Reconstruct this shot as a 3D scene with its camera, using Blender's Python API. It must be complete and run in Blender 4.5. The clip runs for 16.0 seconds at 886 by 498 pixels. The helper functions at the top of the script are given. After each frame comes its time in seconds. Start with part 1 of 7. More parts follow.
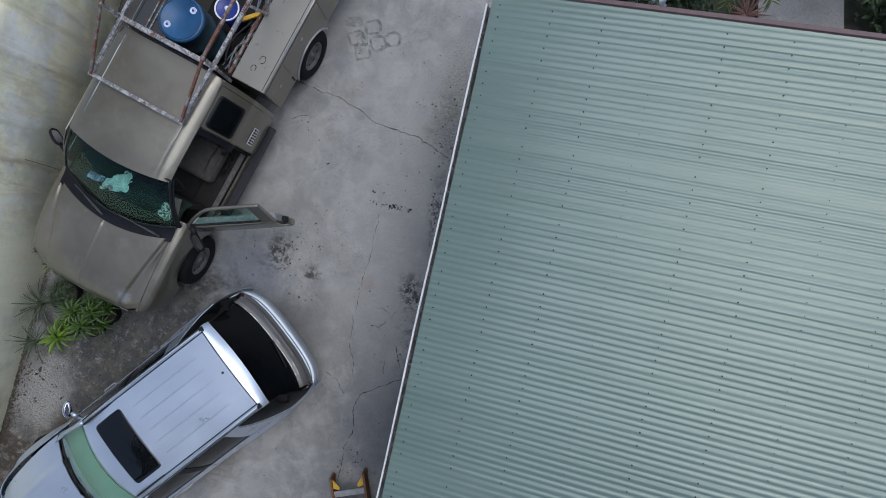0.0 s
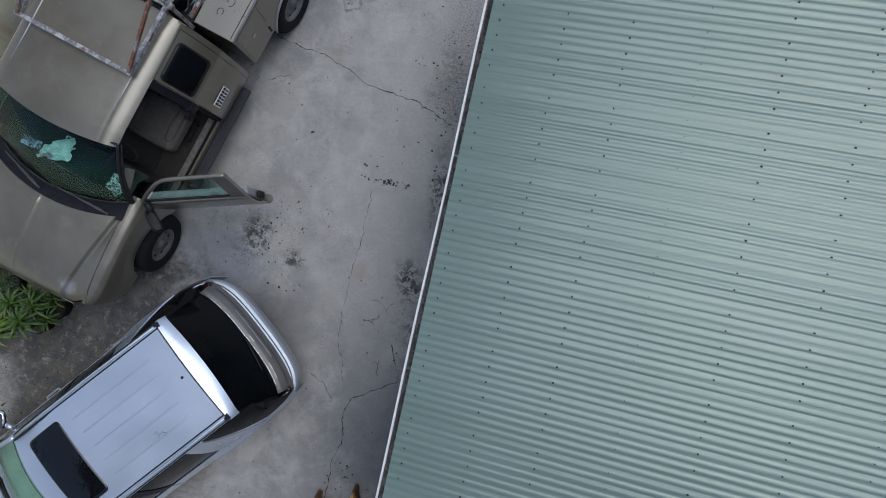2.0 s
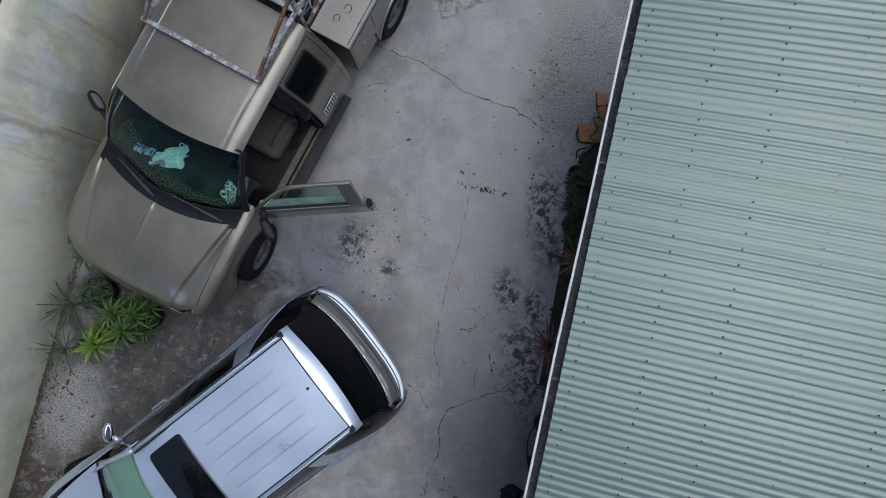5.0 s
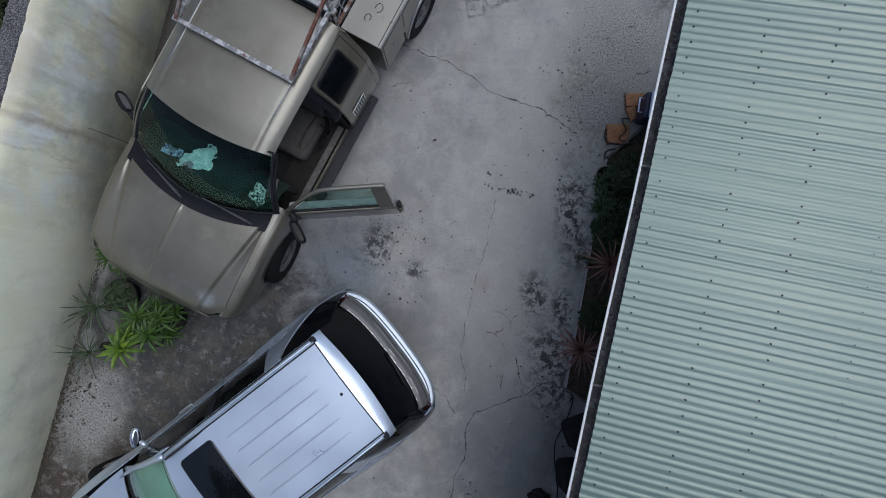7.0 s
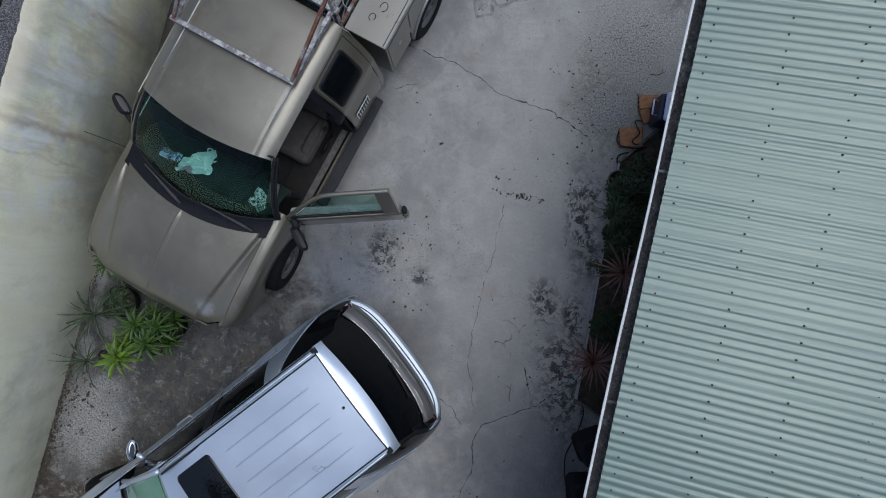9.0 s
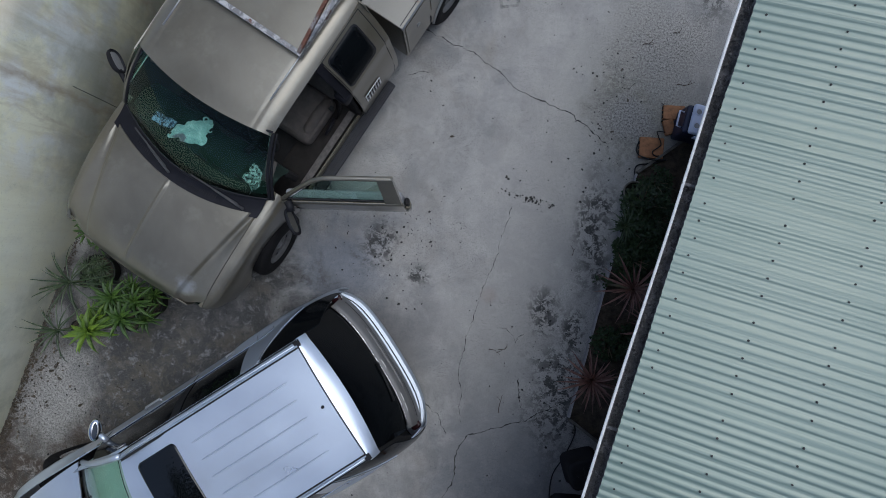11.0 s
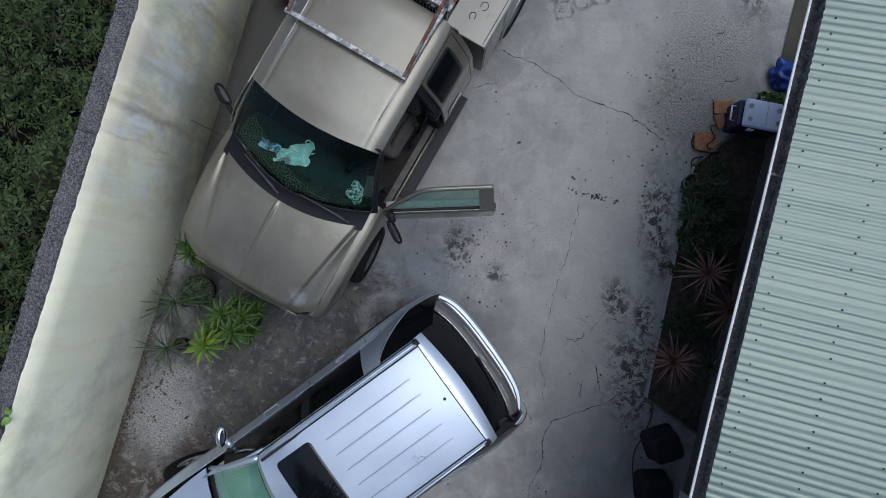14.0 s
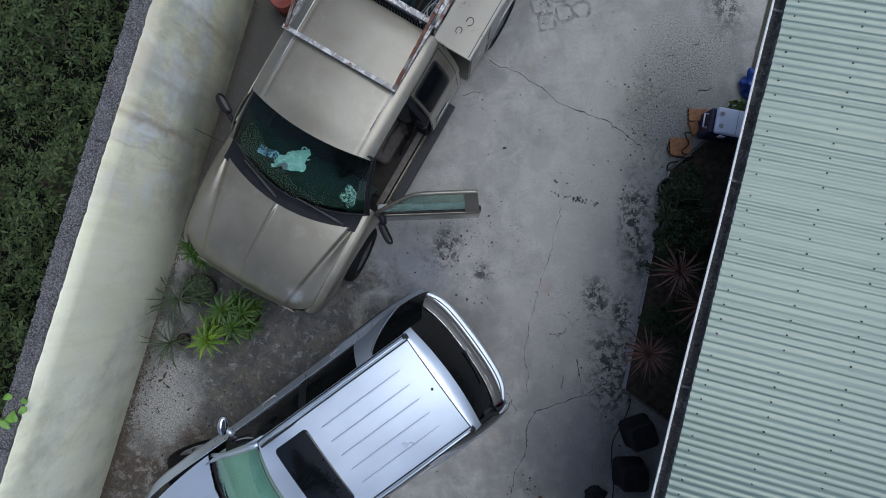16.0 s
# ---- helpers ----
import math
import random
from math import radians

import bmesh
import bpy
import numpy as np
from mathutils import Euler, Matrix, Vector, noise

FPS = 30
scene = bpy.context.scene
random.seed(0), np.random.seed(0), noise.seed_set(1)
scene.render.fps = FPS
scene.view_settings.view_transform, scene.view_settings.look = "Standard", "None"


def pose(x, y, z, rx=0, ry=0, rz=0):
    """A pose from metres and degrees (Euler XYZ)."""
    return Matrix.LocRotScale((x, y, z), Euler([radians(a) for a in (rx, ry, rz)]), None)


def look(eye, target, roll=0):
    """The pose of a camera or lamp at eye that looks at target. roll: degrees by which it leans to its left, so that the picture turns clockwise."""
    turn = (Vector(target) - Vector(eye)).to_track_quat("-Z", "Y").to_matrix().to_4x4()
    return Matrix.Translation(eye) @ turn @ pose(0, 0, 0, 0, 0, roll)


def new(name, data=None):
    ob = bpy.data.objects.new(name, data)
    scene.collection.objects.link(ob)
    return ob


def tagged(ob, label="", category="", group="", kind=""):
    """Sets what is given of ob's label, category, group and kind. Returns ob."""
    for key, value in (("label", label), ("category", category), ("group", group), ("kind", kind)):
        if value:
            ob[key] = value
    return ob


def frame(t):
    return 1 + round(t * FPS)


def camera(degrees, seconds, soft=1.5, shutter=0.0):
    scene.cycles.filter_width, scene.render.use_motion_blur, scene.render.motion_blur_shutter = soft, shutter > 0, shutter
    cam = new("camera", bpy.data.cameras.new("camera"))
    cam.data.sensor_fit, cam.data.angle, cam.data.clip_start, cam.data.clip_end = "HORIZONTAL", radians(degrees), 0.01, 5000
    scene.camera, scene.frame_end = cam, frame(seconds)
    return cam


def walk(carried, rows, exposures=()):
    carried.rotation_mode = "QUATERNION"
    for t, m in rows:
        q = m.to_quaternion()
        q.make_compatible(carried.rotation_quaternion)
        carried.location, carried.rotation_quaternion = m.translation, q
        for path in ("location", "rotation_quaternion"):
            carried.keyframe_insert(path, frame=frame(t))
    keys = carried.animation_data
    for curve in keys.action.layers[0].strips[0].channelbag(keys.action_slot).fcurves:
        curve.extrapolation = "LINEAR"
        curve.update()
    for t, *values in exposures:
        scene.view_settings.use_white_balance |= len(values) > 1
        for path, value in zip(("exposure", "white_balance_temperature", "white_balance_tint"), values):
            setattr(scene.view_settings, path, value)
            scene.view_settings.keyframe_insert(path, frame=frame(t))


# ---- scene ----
cam = camera(77.0, 16.0, 0.8)
# seconds, x, y, z, swing, nod, spin of a camera that looks straight down
PATH = [
    (0, 1.013, 0.261, 8.710, 1.24, 0.73, 0.16),
    (0.5, 1.004, 0.219, 8.351, 1.17, 0.63, 0.15),
    (1, 0.995, 0.162, 8.013, 1.11, 0.66, 0.21),
    (1.5, 0.940, 0.145, 7.726, 0.84, 0.31, 0.18),
    (2, 0.879, 0.129, 7.523, 0.72, 0.03, 0.15),
    (2.5, 0.855, 0.125, 7.452, 0.86, 0.12, 0.13),
    (3, 0.844, 0.141, 7.411, 1.00, 0.34, 0.05),
    (3.5, 0.688, 0.149, 7.402, 0.95, 0.56, 0.02),
    (4, 0.366, 0.149, 7.426, 0.87, 0.63, 0.04),
    (4.5, -0.049, 0.145, 7.453, 0.57, 0.66, 0.03),
    (5, -0.456, 0.124, 7.458, 0.50, 0.90, 0.06),
    (5.2, -0.666, 0.142, 7.432, 0.18, 0.77, 0.06),
    (7.5, -0.830, 0.223, 7.377, 0.48, 0.50, 0.21),
    (8, -0.783, 0.269, 7.373, 0.64, 0.22, 0.36),
    (8.5, -0.782, 0.250, 7.303, 0.74, 0.51, 0.28),
    (9, -0.817, 0.254, 7.159, 1.13, 0.79, 0.28),
    (9.5, -0.881, 0.276, 6.964, 1.94, 0.35, 0.47),
    (10, -0.889, 0.295, 6.768, 2.06, 0.04, 3.90),
    (10.2, -0.851, 0.290, 6.711, 1.92, 0.21, 6.28),
    (12.3, -1.000, 0.200, 7.119, -0.23, 0.89, 2.81),
    (12.5, -1.073, 0.195, 7.162, -0.21, 0.95, 2.46),
    (13, -1.379, 0.158, 7.209, 0.03, 1.11, 2.08),
    (13.5, -1.704, 0.172, 7.232, 0.21, 0.88, 1.85),
    (14, -1.895, 0.171, 7.268, 0.33, 0.94, 1.75),
    (14.5, -1.974, 0.167, 7.316, 0.13, 1.11, 1.76),
    (15, -1.946, 0.175, 7.379, 0.14, 1.22, 1.75),
    (15.5, -1.885, 0.205, 7.510, 0.01, 0.91, 1.75),
    (16, -1.811, 0.194, 7.666, -0.15, 0.74, 1.72),
]
walk(cam, [(t, Matrix.Translation((x, y, z)) @ pose(0, 0, 0, -90) @ pose(0, 0, 0, 0, 0, a) @ pose(0, 0, 0, 90 + b) @ pose(0, 0, 0, 0, 0, c)) for t, x, y, z, a, b, c in PATH], [(0, 0.0, 6500, 10), (3, 0.0, 6500, 10), (5, -0.06, 6450, 9.5), (9, -0.10, 6400, 9), (12.5, -0.10, 6400, 9), (14, -0.06, 6400, 8.5), (16, -0.02, 6400, 8)])

# ---- world, sun ----
world = bpy.data.worlds.new("sky")
scene.world = world
world.use_nodes = True
wn = world.node_tree
sky = wn.nodes.new("ShaderNodeTexSky")
sky.sky_type = "NISHITA"
sky.sun_disc = False
sky.sun_elevation = radians(74)
sky.sun_rotation = radians(62)
sky.air_density, sky.dust_density, sky.ozone_density = 1.0, 3.0, 1.3
wn.links.new(sky.outputs[0], wn.nodes["Background"].inputs[0])
wn.nodes["Background"].inputs[1].default_value = 0.135
sun = new("sun", bpy.data.lights.new("sun", "SUN"))
sun.data.energy, sun.data.angle, sun.data.color = 1.60, radians(54), (0.785, 0.90, 1.0)
sun.matrix_world = look((2.6, 1.2, 10.5), (0, 0, 0))

# ---- materials ----


class Graph:
    """A node material with a Principled shader and short ways to wire it."""

    def __init__(self, name):
        self.m = bpy.data.materials.new(name)
        self.m.use_nodes = True
        self.t = self.m.node_tree
        self.b = self.t.nodes["Principled BSDF"]
        self.co = self.t.nodes.new("ShaderNodeTexCoord").outputs["Object"]

    def put(self, socket, value):
        if isinstance(value, bpy.types.NodeSocket):
            self.t.links.new(value, socket)
        elif isinstance(value, (tuple, list)) and len(value) == 3 and socket.type == "RGBA":
            socket.default_value = (*value, 1)
        else:
            socket.default_value = value

    def set(self, **kw):
        for k, v in kw.items():
            self.put(self.b.inputs[k.replace("_", " ")], v)
        return self

    def noise(self, scale, detail=4, rough=0.55, vec=None, dist=0.0):
        n = self.t.nodes.new("ShaderNodeTexNoise")
        self.put(n.inputs["Vector"], vec or self.co)
        for k, v in (("Scale", scale), ("Detail", detail), ("Roughness", rough), ("Distortion", dist)):
            n.inputs[k].default_value = v
        return n.outputs["Fac"]

    def stretched(self, x, y, z, vec=None):
        n = self.t.nodes.new("ShaderNodeMapping")
        self.put(n.inputs["Vector"], vec or self.co)
        n.inputs["Scale"].default_value = (x, y, z)
        return n.outputs[0]

    def ramp(self, fac, *stops):
        n = self.t.nodes.new("ShaderNodeValToRGB")
        self.put(n.inputs[0], fac)
        e = n.color_ramp.elements
        while len(e) < len(stops):
            e.new(0.5)
        for el, (at, c) in zip(e, stops):
            el.position = at
            el.color = (c, c, c, 1) if isinstance(c, (int, float)) else (*c, 1)
        return n.outputs[0]

    def mix(self, fac, a, b, kind="MIX"):
        n = self.t.nodes.new("ShaderNodeMix")
        n.data_type, n.blend_type = "RGBA", kind
        self.put(n.inputs[0], fac), self.put(n.inputs[6], a), self.put(n.inputs[7], b)
        return n.outputs[2]

    def math(self, op, a, b=0.5):
        n = self.t.nodes.new("ShaderNodeMath")
        n.operation = op
        self.put(n.inputs[0], a), self.put(n.inputs[1], b)
        return n.outputs[0]

    def near(self, x, y, r0, r1, wobble=None, sx=1.0, sy=1.0):
        """1 within r0 of a place on the ground, 0 past r1, with an uneven edge."""
        n = self.t.nodes.new("ShaderNodeMapping")
        self.put(n.inputs["Vector"], self.co)
        n.inputs["Location"].default_value = (-x * sx, -y * sy, 0)
        n.inputs["Scale"].default_value = (sx, sy, 0)
        d = self.t.nodes.new("ShaderNodeVectorMath")
        d.operation = "LENGTH"
        self.t.links.new(n.outputs[0], d.inputs[0])
        out = d.outputs["Value"]
        if wobble is not None:
            out = self.math("ADD", out, self.math("MULTIPLY", self.math("SUBTRACT", wobble, 0.5), 1.6 * r1))
        m = self.t.nodes.new("ShaderNodeMapRange")
        m.interpolation_type = "SMOOTHSTEP"
        self.put(m.inputs["Value"], out)
        m.inputs["From Min"].default_value, m.inputs["From Max"].default_value = r0, r1
        m.inputs["To Min"].default_value, m.inputs["To Max"].default_value = 1, 0
        return m.outputs[0]

    def along(self, axis, a, b):
        """0 before a, 1 past b along an axis."""
        s = self.t.nodes.new("ShaderNodeSeparateXYZ")
        self.put(s.inputs[0], self.co)
        m = self.t.nodes.new("ShaderNodeMapRange")
        m.interpolation_type = "SMOOTHSTEP"
        self.put(m.inputs["Value"], s.outputs[axis])
        m.inputs["From Min"].default_value, m.inputs["From Max"].default_value = a, b
        return m.outputs[0]

    def across(self, nx, ny, off, a, b, wobble=None):
        """0 before a, 1 past b along a level direction."""
        d = self.t.nodes.new("ShaderNodeVectorMath")
        d.operation = "DOT_PRODUCT"
        self.put(d.inputs[0], self.co)
        d.inputs[1].default_value = (nx, ny, 0)
        out = self.math("ADD", d.outputs["Value"], off)
        if wobble is not None:
            out = self.math("ADD", out, wobble)
        m = self.t.nodes.new("ShaderNodeMapRange")
        m.interpolation_type = "SMOOTHSTEP"
        self.put(m.inputs["Value"], out)
        m.inputs["From Min"].default_value, m.inputs["From Max"].default_value = a, b
        return m.outputs[0]

    def shade(self):
        return self.t.nodes.new("ShaderNodeObjectInfo").outputs["Random"]

    def bump(self, height, strength=0.4, distance=0.01):
        n = self.t.nodes.new("ShaderNodeBump")
        n.inputs["Strength"].default_value, n.inputs["Distance"].default_value = strength, distance
        self.put(n.inputs["Height"], height)
        self.put(self.b.inputs["Normal"], n.outputs[0])
        return self


def plain(name, c, rough=0.5, metal=0.0, vary=0.12, scale=9.0, bump=0.0, coat=0.0):
    """A surface of one colour with fine and broad unevenness."""
    g = Graph(name)
    a = g.noise(scale, 5)
    b = g.noise(scale * 9, 3)
    lo, hi = tuple(v * (1 - vary) for v in c), tuple(min(1, v * (1 + vary)) for v in c)
    col = g.mix(g.ramp(a, (0.3, 0.0), (0.7, 1.0)), lo, hi)
    col = g.mix(g.math("MULTIPLY", b, vary), col, tuple(v * 0.6 for v in c))
    g.set(Base_Color=col, Roughness=g.ramp(a, (0.25, max(0.02, rough - 0.08)), (0.75, min(1, rough + 0.1))), Metallic=metal, Coat_Weight=coat, Coat_Roughness=0.1)
    if max(c) < 0.05:
        g.set(Specular_IOR_Level=0.18)
    if bump:
        g.bump(b, bump, 0.004)
    return g.m


def concrete():
    g = Graph("yard_concrete")
    big = g.noise(0.55, 6, 0.6, dist=0.4)
    mid = g.noise(2.6, 8, 0.65, dist=0.6)
    fine = g.noise(26, 6, 0.7)
    grit = g.noise(140, 3, 0.6)
    col = g.mix(g.ramp(big, (0.38, 0.0), (0.62, 1.0)), (0.245, 0.244, 0.245), (0.365, 0.352, 0.340))
    col = g.mix(g.ramp(mid, (0.45, 0.0), (0.60, 0.7)), col, (0.42, 0.408, 0.396))
    # brownish traffic film
    warm = g.noise(1.1, 5, 0.6, dist=0.8)
    col = g.mix(g.ramp(warm, (0.52, 0.0), (0.72, 0.4)), col, (0.215, 0.185, 0.15))
    # grey-blue damp film
    damp = g.noise(0.9, 6, 0.62, vec=g.stretched(1.0, 1.0, 1.0), dist=1.2)
    col = g.mix(g.ramp(damp, (0.50, 0.0), (0.66, 0.5)), col, (0.165, 0.172, 0.185))
    # damp, oil and dirt where cars stand and along the planting, with some painted shade
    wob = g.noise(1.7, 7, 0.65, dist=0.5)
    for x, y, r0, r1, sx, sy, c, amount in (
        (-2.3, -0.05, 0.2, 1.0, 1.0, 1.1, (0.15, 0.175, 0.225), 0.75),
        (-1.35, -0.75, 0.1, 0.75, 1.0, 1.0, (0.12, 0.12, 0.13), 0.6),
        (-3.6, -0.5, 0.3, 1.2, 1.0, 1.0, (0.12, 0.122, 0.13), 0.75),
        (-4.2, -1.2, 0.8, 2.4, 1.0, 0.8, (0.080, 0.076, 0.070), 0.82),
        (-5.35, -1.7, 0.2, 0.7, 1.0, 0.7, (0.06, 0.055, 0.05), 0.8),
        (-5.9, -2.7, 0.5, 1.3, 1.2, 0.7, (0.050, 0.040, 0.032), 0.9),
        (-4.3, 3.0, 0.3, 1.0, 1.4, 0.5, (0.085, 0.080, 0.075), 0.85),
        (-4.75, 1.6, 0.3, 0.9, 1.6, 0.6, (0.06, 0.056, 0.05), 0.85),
        # shade on the ground between truck nose and plants, put into the colour
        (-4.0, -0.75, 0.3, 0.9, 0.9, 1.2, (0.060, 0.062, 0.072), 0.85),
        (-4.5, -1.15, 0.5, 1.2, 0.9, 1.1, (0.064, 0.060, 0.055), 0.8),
        # deep shade among the pots and the wall, painted near black
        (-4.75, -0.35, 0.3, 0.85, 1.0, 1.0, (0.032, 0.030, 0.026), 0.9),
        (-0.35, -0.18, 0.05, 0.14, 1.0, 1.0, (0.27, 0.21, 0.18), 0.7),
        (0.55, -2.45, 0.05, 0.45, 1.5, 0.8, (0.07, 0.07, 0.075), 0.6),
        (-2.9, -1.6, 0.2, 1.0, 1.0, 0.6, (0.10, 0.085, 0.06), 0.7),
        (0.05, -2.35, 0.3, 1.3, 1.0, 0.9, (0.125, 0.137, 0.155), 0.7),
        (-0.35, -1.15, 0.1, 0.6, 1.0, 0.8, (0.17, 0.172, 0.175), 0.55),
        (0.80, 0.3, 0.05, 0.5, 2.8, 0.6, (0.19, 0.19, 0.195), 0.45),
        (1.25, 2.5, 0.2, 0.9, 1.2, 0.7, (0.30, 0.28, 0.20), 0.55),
        # two broad paler areas towards the eave
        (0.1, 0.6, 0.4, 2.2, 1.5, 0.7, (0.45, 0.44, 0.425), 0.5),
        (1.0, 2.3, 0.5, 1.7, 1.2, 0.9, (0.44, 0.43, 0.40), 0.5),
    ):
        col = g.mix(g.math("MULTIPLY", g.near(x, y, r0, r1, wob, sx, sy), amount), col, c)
    # dark brown dirt bands along the foot of the wall, broadest beside the truck
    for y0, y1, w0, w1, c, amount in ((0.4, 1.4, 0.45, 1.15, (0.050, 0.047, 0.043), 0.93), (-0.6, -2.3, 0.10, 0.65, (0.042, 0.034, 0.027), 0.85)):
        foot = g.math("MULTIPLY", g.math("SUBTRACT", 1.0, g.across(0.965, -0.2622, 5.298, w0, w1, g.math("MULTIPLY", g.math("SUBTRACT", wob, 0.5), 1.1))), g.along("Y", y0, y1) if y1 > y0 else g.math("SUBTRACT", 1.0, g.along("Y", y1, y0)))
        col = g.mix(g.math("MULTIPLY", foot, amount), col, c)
    # black lichen specks
    patch = g.noise(0.8, 4, 0.6)
    speck = g.math("MULTIPLY", g.ramp(fine, (0.58, 0.0), (0.66, 1.0)), g.ramp(patch, (0.40, 0.05), (0.66, 0.75)))
    col = g.mix(speck, col, (0.085, 0.085, 0.085))
    lichen = None
    for x, y, r1, sx, sy in ((0.62, -1.32, 0.8, 1.2, 0.8), (0.60, -1.5, 0.6, 1.0, 1.0), (2.0, 3.75, 0.55, 1.3, 0.8), (0.92, 1.0, 0.4, 1.5, 0.8), (0.92, 0.2, 0.5, 2.2, 0.8), (0.84, 0.75, 1.0, 3.4, 0.7), (0.72, -0.55, 0.5, 2.0, 0.9), (0.35, -0.45, 0.3, 1.2, 1.0), (-1.75, 0.3, 0.36, 1, 0.9), (-1.25, 0.0, 0.2, 1, 1), (1.10, 2.2, 0.7, 1.2, 0.7), (-5.2, -2.1, 0.8, 1, 0.7), (0.3, -0.3, 0.35, 1.0, 1.0)):
        zone = g.near(x, y, 0.05, r1, wob, sx, sy)
        lichen = zone if lichen is None else g.math("MAXIMUM", lichen, zone)
    lichen = g.math("MULTIPLY", lichen, g.math("MULTIPLY", g.ramp(g.noise(9, 12, 0.80, dist=0.4), (0.48, 0.0), (0.52, 1.0)), g.ramp(g.noise(2.6, 6, 0.7), (0.32, 0.2), (0.46, 1.0))))
    col = g.mix(lichen, col, (0.032, 0.033, 0.035))
    pits = g.math("MULTIPLY", g.ramp(g.noise(62, 5, 0.6), (0.55, 0.0), (0.60, 1.0)), g.ramp(g.noise(1.4, 6, 0.65), (0.44, 0.02), (0.66, 0.6)))
    col = g.mix(pits, col, (0.075, 0.075, 0.078))
    blot = g.ramp(g.noise(3.1, 11, 0.76, dist=0.15), (0.40, (0.045, 0.041, 0.035)), (0.48, (0.105, 0.097, 0.085)), (0.54, (0.17, 0.162, 0.15)), (0.64, (0.27, 0.262, 0.25)))
    col = g.mix(g.math("MULTIPLY", g.near(-4.9, -2.1, 0.6, 1.7, wob, 0.9, 0.9), 0.8), col, blot)
    # red-brown leaf mould and pale grit in the corner
    corner = g.near(-5.5, -2.55, 0.7, 1.7, wob, 1.0, 0.8)
    col = g.mix(g.math("MULTIPLY", corner, 0.8), col, g.ramp(g.noise(8.5, 12, 0.8), (0.38, (0.020, 0.017, 0.015)), (0.50, (0.052, 0.042, 0.033)), (0.57, (0.095, 0.082, 0.068)), (0.66, (0.34, 0.32, 0.30))))
    col = g.mix(g.math("MULTIPLY", corner, g.ramp(g.noise(4.2, 9, 0.7, dist=0.6), (0.46, 0.0), (0.54, 0.9))), col, (0.052, 0.033, 0.022))
    col = g.mix(g.math("MULTIPLY", corner, g.math("MULTIPLY", g.ramp(g.noise(5.5, 6, 0.65, dist=0.4), (0.52, 0.0), (0.60, 0.9)), g.ramp(g.noise(48, 6, 0.7), (0.42, 0.1), (0.56, 0.9)))), col, (0.30, 0.285, 0.265))
    # a swept pale patch and an olive film beside it
    for x, y, r0, r1, c, amount in ((-5.22, -1.66, 0.1, 0.5, (0.19, 0.192, 0.202), 0.8), (-4.3, -1.75, 0.4, 1.1, (0.070, 0.063, 0.048), 0.8), (1.15, 2.15, 0.2, 0.8, (0.27, 0.255, 0.185), 0.45)):
        col = g.mix(g.math("MULTIPLY", g.near(x, y, r0, r1, wob), amount), col, c)
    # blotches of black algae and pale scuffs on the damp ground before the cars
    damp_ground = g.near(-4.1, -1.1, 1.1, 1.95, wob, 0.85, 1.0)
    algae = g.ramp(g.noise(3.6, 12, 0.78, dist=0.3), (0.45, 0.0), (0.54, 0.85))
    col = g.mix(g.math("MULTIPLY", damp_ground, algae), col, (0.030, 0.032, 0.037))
    scuff = g.ramp(g.noise(7.0, 11, 0.8, dist=0.3), (0.54, 0.0), (0.62, 0.7))
    col = g.mix(g.math("MULTIPLY", damp_ground, scuff), col, (0.235, 0.24, 0.25))
    # coarse grain laid bare where the surface has worn away
    grain = g.noise(44, 7, 0.75)
    bare = g.near(-5.6, -1.85, 0.2, 0.75, wob, 1.0, 0.8)
    for x, y, r0, r1 in ((1.5, 3.0, 0.2, 1.0), (1.05, 2.1, 0.1, 0.6)):
        bare = g.math("MAXIMUM", bare, g.near(x, y, r0, r1, wob))
    col = g.mix(bare, col, g.ramp(grain, (0.40, (0.10, 0.095, 0.088)), (0.50, (0.27, 0.265, 0.255)), (0.62, (0.40, 0.385, 0.37))))
    pale = g.ramp(g.noise(34, 7, 0.7), (0.56, 0.0), (0.68, 0.2))
    col = g.mix(pale, col, (0.44, 0.43, 0.42))
    col = g.mix(g.ramp(grit, (0.35, 0.35), (0.6, 0.0)), col, (0.16, 0.155, 0.15))
    # grain of the worn surface at two sizes
    for scale, low in ((21, 0.88), (75, 0.82)):
        col = g.mix(1.0, col, g.ramp(g.noise(scale, 8, 0.78), (0.36, low), (0.58, 1.0)), "MULTIPLY")
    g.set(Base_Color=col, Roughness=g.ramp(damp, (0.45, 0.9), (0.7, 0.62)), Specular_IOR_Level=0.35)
    g.bump(g.math("ADD", g.math("MULTIPLY", fine, 0.6), grit), 0.35, 0.006)
    return g.m


